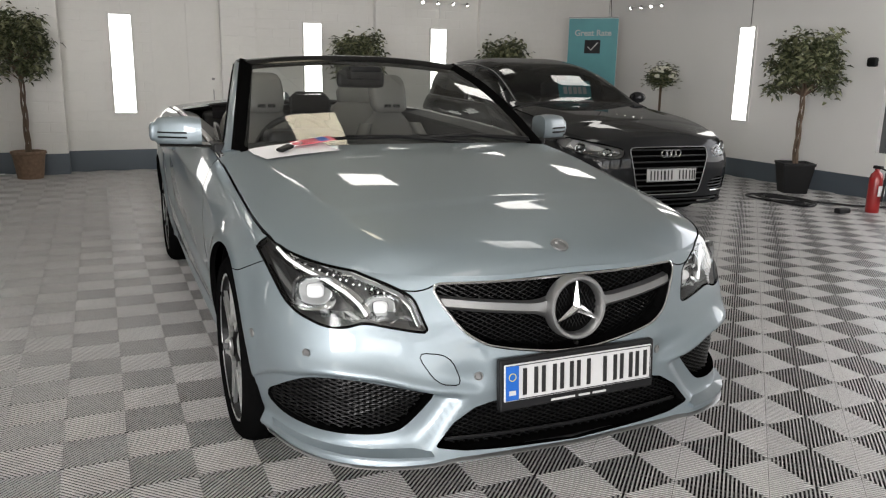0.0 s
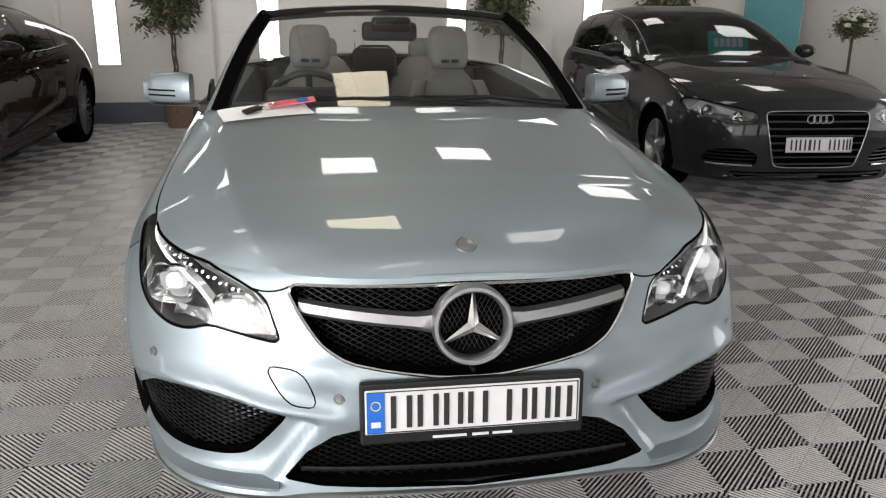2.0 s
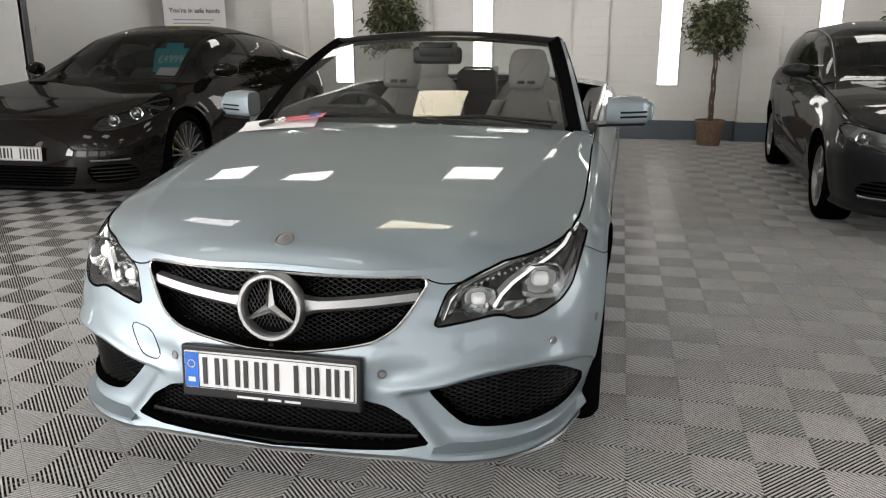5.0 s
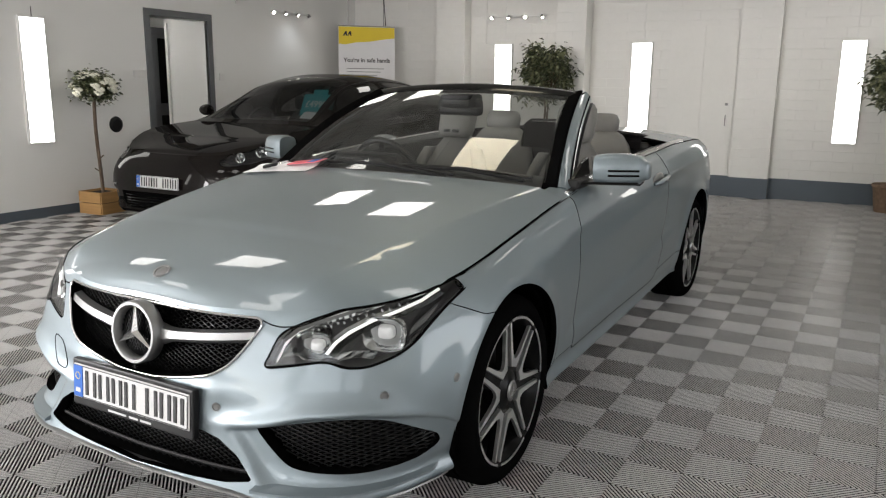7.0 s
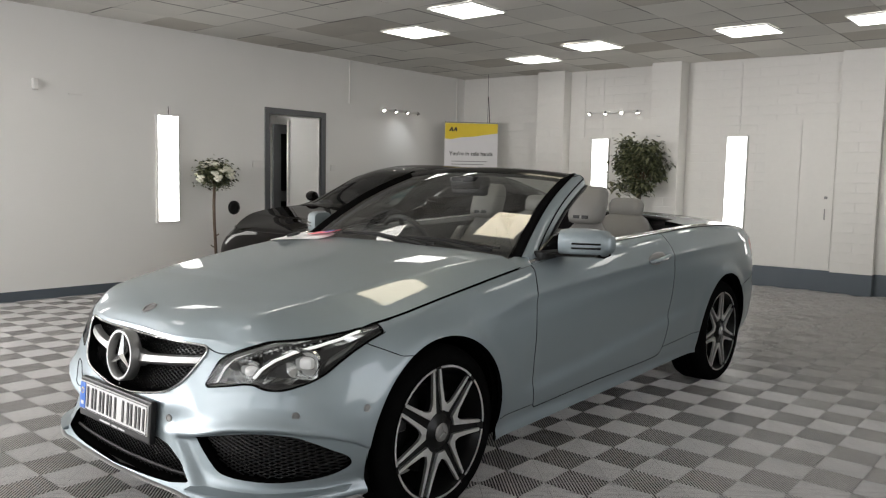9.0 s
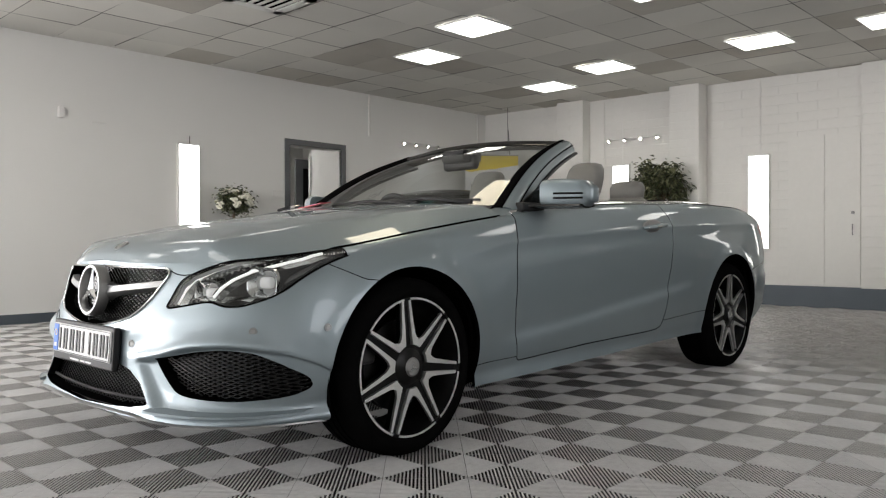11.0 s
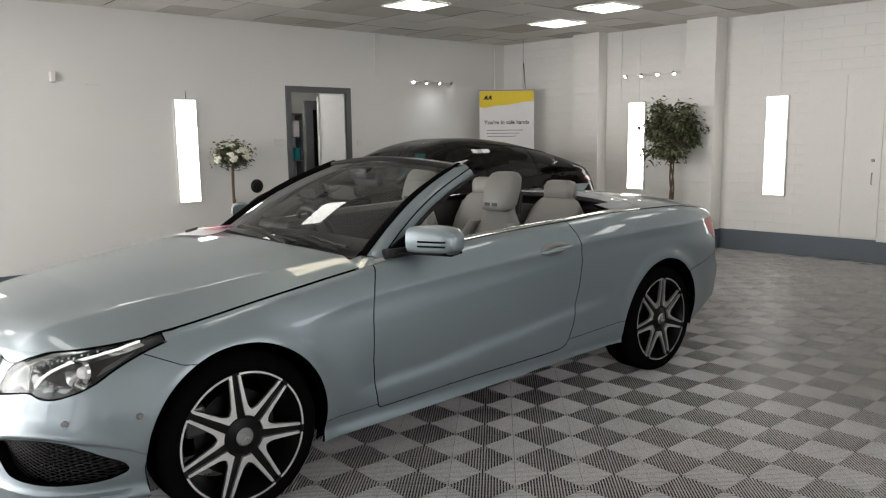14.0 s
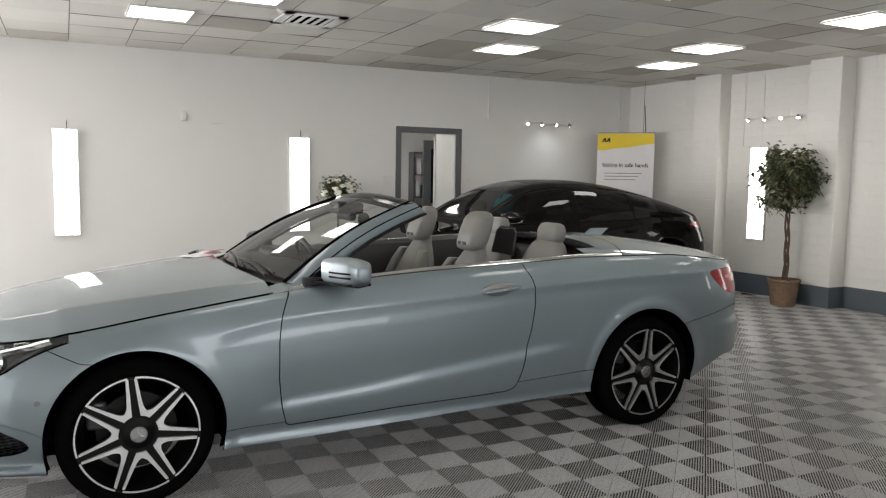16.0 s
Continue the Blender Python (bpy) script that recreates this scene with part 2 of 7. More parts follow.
# ceiling: tiles in a grid, one mesh
PITCH = 0.573
LIGHTS = [(-1.98, 3.60), (-3.12, 4.12), (-1.98, 5.93), (-3.11, 6.39), (-0.21, 6.02), (1.0, 6.08), (-3.08, 0.54), (-1.95, 1.10),
          (-0.20, 3.75), (1.0, 4.20), (-0.20, 1.32), (1.0, 0.45), (2.2, 5.90), (3.4, 6.2), (2.2, 3.0), (4.6, 5.6), 
          # the last five, at y below 0, are unseen and added
          (-0.2, -1.8), (-2.0, -1.2), (-3.1, -2.2), (-0.8, -4.2), (-3.1, -4.6)]
VENT = (-2.69, 1.78)
rng = random.Random(5)
bm = bmesh.new()
add_box(bm, (XA - 0.2, YS - 0.2, CZ + 0.02), (XC + 0.2, 9.2, CZ + 0.2))
for f in bm.faces:
    f.material_index = 2
gx0, gy0 = -3.12 - PITCH * 3.5 - 0.14, 4.12 - PITCH * 20.5
nx, ny = 22, 30
for i in range(nx):
    for j in range(ny):
        x0, y0 = gx0 + i * PITCH, gy0 + j * PITCH
        a, b = max(x0 + 0.004, XA), max(y0 + 0.004, YS)
        c, d = min(x0 + PITCH - 0.004, XC), min(y0 + PITCH - 0.004, 8.2)
        if c - a < 0.02 or d - b < 0.02:
            continue
        q = [bm.verts.new((x, y, CZ + rng.uniform(-0.004, 0.005))) for x, y in ((a, b), (a, d), (c, d), (c, b))]
        f = bm.faces.new(q)
        f.material_index = 1 if rng.random() < 0.14 else 0
ceiling = tagged(part("ceiling", bm, (CEIL, CEIL_OLD, GRID)), "suspended ceiling of worn off-white square tiles", "ceiling", kind="structure")
for x, y in LIGHTS:
    t = thing("ceiling_light", pose(x, y, CZ - 0.006), "square white light panel set in the ceiling", "light", "ceiling lights")
    h = 0.268
    bm = bmesh.new()
    for lo, hi in (((-h, -h, -0.012), (h, -h + 0.014, 0.002)), ((-h, h - 0.014, -0.012), (h, h, 0.002)), ((-h, -h + 0.014, -0.012), (-h + 0.014, h - 0.014, 0.002)), ((h - 0.014, -h + 0.014, -0.012), (h, h - 0.014, 0.002))):
        add_box(bm, lo, hi)
    part("frame", bm, FRAMEW, t)
    part("diffuser", box((-h + 0.014, -h + 0.014, -0.008), (h - 0.014, h - 0.014, -0.002)), CLIGHTWARM if (x, y) == (-0.20, 1.32) else CLIGHT, t)


def curve(x, knots):
    """A smooth monotone curve through (x, y) knots."""
    k = np.array(knots, float)
    xs, ys = k[:, 0], k[:, 1]
    d = np.diff(ys) / np.diff(xs)
    m = np.concatenate([[d[0]], np.where(d[:-1] * d[1:] > 0, 2 * d[:-1] * d[1:] / np.where(d[:-1] + d[1:] == 0, 1, d[:-1] + d[1:]), 0), [d[-1]]])
    x = np.clip(np.asarray(x, float), xs[0], xs[-1])
    i = np.clip(np.searchsorted(xs, x, side="right") - 1, 0, len(xs) - 2)
    h = xs[i + 1] - xs[i]
    t = (x - xs[i]) / h
    return (2 * t**3 - 3 * t**2 + 1) * ys[i] + (t**3 - 2 * t**2 + t) * h * m[i] + (3 * t**2 - 2 * t**3) * ys[i + 1] + (t**3 - t**2) * h * m[i + 1]


class Merc:
    """The outer form of the silver cabriolet: front axle at y 0, nose towards -y."""
    base = 0.183
    front_end, rear_end = 0.10, 2.95
    nose = ((0.15, -0.800), (0.17, -0.835), (0.21, -0.830), (0.30, -0.808), (0.40, -0.800), (0.46, -0.785), (0.52, -0.755), (0.58, -0.728), (0.64, -0.712), (0.72, -0.690))
    tail = ((0.15, 3.70), (0.22, 3.78), (0.40, 3.83), (0.55, 3.845), (0.60, 3.80), (0.75, 3.80), (0.90, 3.77), (0.96, 3.74))
    side = ((0.0, 0.835), (0.04, 0.856), (0.10, 0.848), (0.17, 0.862), (0.27, 0.876), (0.42, 0.888), (0.58, 0.893), (0.70, 0.890), (0.82, 0.878), (0.92, 0.854), (0.98, 0.829), (1.0, 0.808))
    crest = ((-0.76, 0.705), (-0.68, 0.708), (-0.45, 0.735), (-0.26, 0.760), (0.1, 0.818), (0.55, 0.882), (0.67, 0.898), (1.0, 0.938), (1.5, 0.970), (1.9, 0.985), (2.4, 1.003), (2.9, 1.0), (3.25, 0.97), (3.5, 0.94), (3.77, 0.92))
    plan = ((-0.9, 0.985), (0.1, 0.985), (0.6, 0.985), (1.1, 0.992), (1.8, 1.0), (2.8, 1.0), (3.3, 0.985))
    arches = ((0.0, 0.325, 0.366), (2.748, 0.325, 0.380))
    crease = ((0.2, 0.705), (0.62, 0.785), (1.18, 0.823), (1.65, 0.849), (2.5, 0.888), (3.6, 0.90))
    crease_from, crease_depth = 0.25, 0.011
    ledge = ((0.3, 0.355), (0.64, 0.380), (1.0, 0.408), (1.36, 0.450), (1.88, 0.505), (2.3, 0.55))

    def bottom(self, y):
        return curve(y, ((-0.9, self.base + 0.022), (-0.6, self.base + 0.012), (-0.3, 0.187), (0.3, 0.20), (0.6, 0.205), (1.2, 0.222), (2.35, 0.25), (3.1, 0.25), (3.45, 0.36), (3.85, 0.36)))

    def width(self, y, z, top):
        h = np.clip((z - 0.18) / (top - 0.18), 0, 1)
        w = curve(h, self.side) * curve(y, self.plan)
        for ya, za, r in self.arches:
            d = np.hypot(y - ya, z - za)
            w = w + 0.012 * np.exp(-((d - r - 0.005) / 0.045) ** 2) * (d > r - 0.12)
        zc = curve(y, self.crease)
        fade = 1 / (1 + np.exp(-(y - self.crease_from - 0.1) / 0.05))
        ridge = np.where(z < zc, np.clip(1 - (zc - z) / 0.07, 0, 1) ** 2, np.clip(1 - (z - zc) / 0.13, 0, 1) ** 1.3)
        w = w + fade * self.crease_depth * (ridge - 0.45)
        zl = curve(y, self.ledge)
        mid = np.clip((y - 0.50) / 0.15, 0, 1) * np.clip((2.25 - y) / 0.25, 0, 1)
        return w - mid * 0.016 * 0.5 * (1 + np.tanh((z - zl) / 0.022)) * np.clip(1 - (z - zl - 0.03) / 0.26, 0, 1)

    def power(self, z):
        return curve(z, ((0.15, 3.6), (0.50, 3.7), (0.60, 3.6), (0.72, 3.4)))

    def dent(self, x, z):
        """How far the bumper's sculpted hollows lie behind its face."""
        step = lambda t: 0.5 * (1 + np.tanh(2 * t))
        x = np.abs(x)
        top = curve(x, ((0.30, 0.378), (0.44, 0.402), (0.60, 0.442), (0.70, 0.448), (0.80, 0.425), (0.88, 0.33)))
        inner = 0.365 + (0.385 - z) * 0.75
        hollow = step((top - z) / 0.010 - 0.6) * step((x - inner) / 0.030) * step((z - 0.235) / 0.035) * step((0.86 - x) / 0.03)
        beak = curve(z, ((0.36, 0.0), (0.42, 0.006), (0.50, 0.028), (0.58, 0.055), (0.72, 0.050))) * np.exp(-((x / 0.40) ** 4))
        return 0.030 * hollow - beak + 0.012 * step((z - top) / 0.02 - 1) * np.exp(-(((z - top - 0.055) / 0.05) ** 2)) * step((x - 0.30) / 0.04) * step((0.82 - x) / 0.05)

    def wrap(self, ns=(90, 190, 60), nv=80):
        """The skirt of the body, from the middle of the nose round one side to the middle of the tail, as a grid of points."""
        u = np.concatenate([np.linspace(0, 1, ns[0], endpoint=False), np.linspace(1, 2, ns[1], endpoint=False), np.linspace(2, 3, ns[2])])
        v = np.linspace(0, 1, nv)
        U, V = np.meshgrid(u, v, indexing="ij")
        a, b, c = U < 1, (U >= 1) & (U < 2), U >= 2
        y = np.where(a, self.front_end - (self.front_end - self.nose[-1][1]) * np.cos(U * np.pi / 2) ** 0.8, 0)
        y = np.where(b, self.front_end + (self.rear_end - self.front_end) * (U - 1), y)
        y = np.where(c, self.rear_end + (self.tail[-1][1] - self.rear_end) * np.sin((U - 2) * np.pi / 2) ** 0.8, y)
        x = np.zeros_like(y)
        for _ in range(4):
            top = curve(y, self.crest)
            bot = self.bottom(y)
            z = bot + (top - bot) * V
            w = self.width(y, z, top)
            n = self.power(z)
            th = U * np.pi / 2
            ff = np.cos(np.clip(th, 0, np.pi / 2))
            xa = np.where(a, w * (1 - np.clip(ff, 0, 1) ** 2) ** (1 / n), w)
            ya = self.front_end - (self.front_end - curve(z, self.nose)) * np.clip(ff, 0, 1) ** (2 / n)
            tr = np.clip((U - 2), 0, 1) * np.pi / 2
            nr = 3.0
            xc = w * np.clip(np.cos(tr), 0, 1) ** (2 / nr)
            yc = self.rear_end + (curve(z, self.tail) - self.rear_end) * np.sin(tr) ** (2 / nr)
            x = np.where(a, xa, np.where(c, xc, w))
            y = np.where(a, ya, np.where(c, yc, y))
        y = y + np.where(a, self.dent(x, z), 0)
        return np.stack([x, y, z], -1)

    def table(self):
        """The nose's depth over x and z, worked out once."""
        gx, gz = np.linspace(0, 0.98, 197), np.linspace(0.10, 0.90, 161)
        X, Z = np.meshgrid(gx, gz, indexing="ij")
        y = np.full_like(X, -0.6)
        for _ in range(7):
            w = self.width(y, Z, curve(y, self.crest))
            n = self.power(Z)
            y = self.front_end - (self.front_end - curve(Z, self.nose)) * np.clip(1 - np.clip(X / w, 0, 1) ** n, 0, 1) ** (1 / n)
        self.depths = y + self.dent(X, Z)

    def front(self, x, z):
        """y of the nose at x and z."""
        if not hasattr(self, "depths"):
            self.table()
        u, v = min(abs(float(x)), 0.979) / 0.005, (min(max(float(z), 0.10), 0.899) - 0.10) / 0.005
        i, j = int(u), int(v)
        a, b, d = u - i, v - j, self.depths
        return float((d[i, j] * (1 - b) + d[i, j + 1] * b) * (1 - a) + (d[i + 1, j] * (1 - b) + d[i + 1, j + 1] * b) * a)


# ---- skins: grids of points that are cut along outlines ----
def grid_faces(ni, nj, flip=False):
    i, j = np.meshgrid(np.arange(ni - 1), np.arange(nj - 1), indexing="ij")
    a = (i * nj + j).ravel()
    q = np.stack([a, a + 1, a + nj + 1, a + nj], -1)
    return [tuple(f) for f in (q[:, ::-1] if flip else q).tolist()]


def grid_normals(G):
    du, dv = np.gradient(G, axis=0), np.gradient(G, axis=1)
    n = np.cross(du, dv)
    return n / np.maximum(np.linalg.norm(n, axis=-1, keepdims=True), 1e-9)


class Skin:
    """Points, faces and the smooth normals of a sheet."""

    def __init__(self, V, F, N):
        self.V, self.F, self.N = np.asarray(V, float), list(F), np.asarray(N, float)

    def split(self, fun):
        """Cuts along fun = 0: the part where fun is negative, and the rest."""
        d = fun(self.V)
        d = np.where(np.abs(d) < 1e-7, 1e-7, d)
        V, N = [self.V], [self.N]
        count = len(self.V)
        neg = d < 0
        inside, outside, mixed = [], [], []
        sign = neg.tolist()
        for f in self.F:
            k = [sign[v] for v in f]
            (inside if all(k) else mixed if any(k) else outside).append(f)
        cut = {}
        for f in mixed:
            for a, b in zip(f, f[1:] + f[:1]):
                if neg[a] != neg[b]:
                    cut.setdefault((min(a, b), max(a, b)), None)
        if cut:
            e = np.array(list(cut))
            A, B, da, db = self.V[e[:, 0]], self.V[e[:, 1]], d[e[:, 0]], d[e[:, 1]]
            lo, hi = np.zeros(len(e)), np.ones(len(e))
            t = da / (da - db)
            for _ in range(7):
                m = fun(A + (B - A) * t[:, None])
                same = (m < 0) == (da < 0)
                lo, hi = np.where(same, t, lo), np.where(same, hi, t)
                t = (lo + hi) / 2
            V.append(A + (B - A) * t[:, None])
            n = self.N[e[:, 0]] * (1 - t[:, None]) + self.N[e[:, 1]] * t[:, None]
            N.append(n / np.maximum(np.linalg.norm(n, axis=1, keepdims=True), 1e-9))
            for i, k in enumerate(cut):
                cut[k] = count + i
        for f in mixed:
            pi, po = [], []
            for a, b in zip(f, f[1:] + f[:1]):
                (pi if neg[a] else po).append(a)
                if neg[a] != neg[b]:
                    c = cut[(min(a, b), max(a, b))]
                    pi.append(c)
                    po.append(c)
            if len(pi) > 2:
                inside.append(tuple(pi))
            if len(po) > 2:
                outside.append(tuple(po))
        V, N = np.concatenate(V), np.concatenate(N)
        return Skin(V, inside, N), Skin(V, outside, N)

    def mesh(self, name, material, parent, thick=0.012, label="", rim_dark=True):
        """A mesh object of it, with a turned-in edge that can hold the gap's shade."""
        used = sorted({v for f in self.F for v in f})
        at = {v: i for i, v in enumerate(used)}
        V, N = self.V[used], self.N[used]
        F = [tuple(at[v] for v in f) for f in self.F]
        seen = {}
        for f in F:
            for a, b in zip(f, f[1:] + f[:1]):
                seen[(a, b)] = 1
        rim = [(a, b) for a, b in seen if (b, a) not in seen]
        count = len(V)
        inner = {}
        for e in rim:
            for v in e:
                inner.setdefault(v, count + len(inner))
        if inner and thick:
            k = list(inner)
            V = np.concatenate([V, V[k] - N[k] * thick])
        nskin = len(F)
        if thick:
            F = F + [(b, a, inner[a], inner[b]) for a, b in rim]
        me = bpy.data.meshes.new(name)
        me.from_pydata(V.tolist(), [], F)
        me.update()
        me.shade_smooth()
        normals = []
        for p in me.polygons:
            if p.index < nskin:
                normals.extend(N[v].tolist() for v in p.vertices)
            else:
                normals.extend([tuple(p.normal)] * len(p.vertices))
        me.normals_split_custom_set(normals)
        me.materials.append(material)
        # edge walls go black: the shut lines' shade is put into their colour
        if rim_dark and thick:
            me.materials.append(LINER)
            me.polygons.foreach_set("material_index", [0] * nskin + [1] * (len(F) - nskin))
        ob = new(name, me)
        ob.parent = parent
        if label:
            ob["label"] = label
        return ob


def poly_sdf(P, poly):
    """Signed distance of 2D points from a closed outline, negative inside."""
    poly = np.asarray(poly, float)
    d = np.full(len(P), 1e9)
    inside = np.zeros(len(P), bool)
    for a, b in zip(poly, np.roll(poly, -1, axis=0)):
        e, w = b - a, P - a
        t = np.clip((w @ e) / max(e @ e, 1e-12), 0, 1)
        d = np.minimum(d, np.linalg.norm(w - t[:, None] * e, axis=1))
        c = (a[1] > P[:, 1]) != (b[1] > P[:, 1])
        with np.errstate(divide="ignore", invalid="ignore"):
            xi = a[0] + (P[:, 1] - a[1]) * e[0] / np.where(e[1] == 0, 1e-12, e[1])
        inside ^= c & (P[:, 0] < xi)
    return np.where(inside, -d, d)


def smooth_poly(pts, times=2):
    """Rounds an outline's corners by cutting them."""
    p = np.asarray(pts, float)
    for _ in range(times):
        q = np.roll(p, -1, axis=0)
        p = np.stack([0.8 * p + 0.2 * q, 0.2 * p + 0.8 * q], 1).reshape(-1, 2)
    return p


def front_region(poly, grow=0.0, back=0.05):
    poly = np.asarray(poly)
    return lambda V: np.maximum(poly_sdf(np.stack([np.abs(V[:, 0]), V[:, 2]], -1), poly) - grow, V[:, 1] - back)


def side_region(poly, grow=0.0):
    poly = np.asarray(poly)
    return lambda V: np.maximum(poly_sdf(V[:, 1:3], poly) - grow, 0.45 - np.abs(V[:, 0]))


def both_sides(half):
    """The whole sheet from one half, which starts at x = 0."""
    other = half[1:][::-1] * np.array([-1, 1, 1])
    return np.concatenate([other, half])


def sheet(G, flip=False):
    N = grid_normals(G)
    if flip:
        N = -N
    return Skin(G.reshape(-1, 3), grid_faces(G.shape[0], G.shape[1], flip=not flip), N.reshape(-1, 3))


def left_right(s):
    return s.split(lambda V: V[:, 0])


# ---- materials of the cars ----
SILVER = mat("silver blue metallic paint", (0.218, 0.260, 0.283), 0.50, 0.64, vary=0.012, scale=3, fine=0.05, fscale=900, coat=0.8, coat_rough=0.02)
DARKGREY = mat("dark grey metallic paint", (0.016, 0.0165, 0.018), 0.42, 0.25, vary=0.02, scale=3, fine=0.06, fscale=900, coat=0.55, coat_rough=0.02, spec=0.0)
BLACKPAINT = mat("black brown paint", (0.0066, 0.0053, 0.0049), 0.5, 0.0, vary=0.03, scale=3, coat=0.48, coat_rough=0.02, spec=0.0)
CHROME = mat("chrome", (0.78, 0.78, 0.78), 0.12, 1.0, vary=0.02)
SATIN = mat("satin silver", (0.27, 0.27, 0.268), 0.42, 0.9, vary=0.02)
GLOSSBLACK = mat("gloss black plastic", (0.004, 0.004, 0.004), 0.16, vary=0.05, spec=0.3)
LINER = mat("black liner", (0.003, 0.003, 0.003), 0.9, vary=0.1, spec=0.0)
RUBBER = mat("tyre rubber", (0.0035, 0.0035, 0.0035), 0.9, vary=0.15, scale=14, bump=0.1, spec=0.0)
RIMBLACK = mat("black wheel lacquer", (0.0035, 0.0035, 0.0035), 0.32, vary=0.05, spec=0.18)
MACHINED = mat("machined wheel face", (0.76, 0.76, 0.75), 0.32, 0.9, vary=0.04, scale=20)
RIMGREY = mat("silver wheel lacquer", (0.28, 0.28, 0.28), 0.3, 0.8, vary=0.03)
DISC = mat("brake disc steel", (0.022, 0.022, 0.022), 0.5, 1.0, vary=0.1, scale=30)
LEATHER = mat("grey leather", (0.175, 0.171, 0.160), 0.5, vary=0.05, scale=5, bump=0.15, bscale=350, fine=0.03, fscale=120)
LEATHERDARK = mat("dark leather", (0.02, 0.02, 0.02), 0.5, vary=0.1, bump=0.2, bscale=300)
CLOTH = mat("black cloth", (0.010, 0.009, 0.010), 0.85, spec=0.1, vary=0.1, bump=0.3, bscale=500)
GLASS = glass("car glass", (0.70, 0.73, 0.71), ior=1.75)
DARKGLASS = glass("tinted car glass", (0.05, 0.052, 0.052))
SCREENGLASS = glass("closed car glass", (0.30, 0.32, 0.315))
LENSGLASS = glass("lamp lens", (0.97, 0.98, 0.98))
LAMPDARK = mat("dark lamp housing", (0.05, 0.05, 0.052), 0.3, 0.3, vary=0.1)
LAMPCHROME = mat("lamp reflector", (0.50, 0.51, 0.51), 0.16, 1.0, vary=0.05, scale=30)
DRL = glow("lamp light strip", (1.0, 1.0, 0.97), 0.7)
BEAM = glow("lamp beam", (1.0, 0.97, 0.90), 0.12)
REDLENS = mat("red lamp lens", (0.26, 0.004, 0.008), 0.3, vary=0.35, scale=26, stretch=(1, 1, 3), coat=0.7, spec=0.1)
PLATEWHITE = mat("white plate", (0.52, 0.52, 0.515), 0.35, vary=0.02)
PLATEBLUE = mat("blue plate band", (0.008, 0.10, 0.42), 0.4, vary=0.03)
INK = mat("black ink", (0.01, 0.01, 0.01), 0.5)
PAPER = mat("white paper", (0.80, 0.79, 0.80), 0.7, vary=0.02)


def rings_of(bm, rings, close=True, cap=False):
    """Skins rows of points, each row a ring (or an open strip)."""
    vs = [[bm.verts.new(p) for p in r] for r in rings]
    n = len(vs[0])
    for a, b in zip(vs, vs[1:]):
        for k in range(n if close else n - 1):
            bm.faces.new((a[k], a[(k + 1) % n], b[(k + 1) % n], b[k]))
    if cap:
        bm.faces.new(vs[0][::-1])
        bm.faces.new(vs[-1])
    return vs


def add_soft(bm, lo, hi, r=0.03, m=None, seg=3):
    """A cushion-like block with rounded edges."""
    r0 = bmesh.ops.create_cube(bm, size=1.0)
    vs = r0["verts"]
    c = [(a + b) / 2 for a, b in zip(lo, hi)]
    s = [abs(b - a) for a, b in zip(lo, hi)]
    for v in vs:
        v.co = Vector((v.co.x * s[0] + c[0], v.co.y * s[1] + c[1], v.co.z * s[2] + c[2]))
    es = list({e for v in vs for e in v.link_edges})
    rr = bmesh.ops.bevel(bm, geom=es, offset=min(r, min(s) * 0.48), segments=seg, affect="EDGES", profile=0.5)
    vs = list({v for f in rr["faces"] for v in f.verts})
    if m is not None:
        bmesh.ops.transform(bm, matrix=m, verts=vs)


def soft(lo, hi, r=0.03, m=None, seg=3):
    bm = bmesh.new()
    add_soft(bm, lo, hi, r, m, seg)
    return bm


def fix(bm):
    bmesh.ops.recalc_face_normals(bm, faces=bm.faces)
    return bm


# ---- wheels: axis along x, the outer face towards +x, its plane at x = 0 ----
def tyre_mesh(R, rim, half):
    bm = bmesh.new()
    prof = [(rim, -0.012), (rim + 0.012, 0.004), (rim + 0.03, 0.010), (R - 0.035, 0.006), (R - 0.012, -0.012), (R - 0.002, -0.035)]
    for k in range(4):
        a = -0.05 - k * (2 * half - 0.1) / 3.6
        prof += [(R, a), (R, a - 0.026), (R - 0.008, a - 0.028), (R - 0.008, a - 0.036)]
    prof += [(R - 0.002, -2 * half + 0.035), (R - 0.012, -2 * half + 0.012), (rim + 0.03, -2 * half), (rim, -2 * half + 0.03)]
    add_lathe(bm, prof, 64, pose(0, 0, 0, 0, 90, 0))
    return fix(bm)


def sector(bm, pts, x0, x1):
    """A prism from polar (radius, angle) points between two depths."""
    flat = [(r * math.cos(a), r * math.sin(a)) for r, a in pts]
    add_prism(bm, flat, x1 - x0, pose(x0, 0, 0) @ Matrix(((0, 0, 1, 0), (1, 0, 0, 0), (0, 1, 0, 0), (0, 0, 0, 1))))


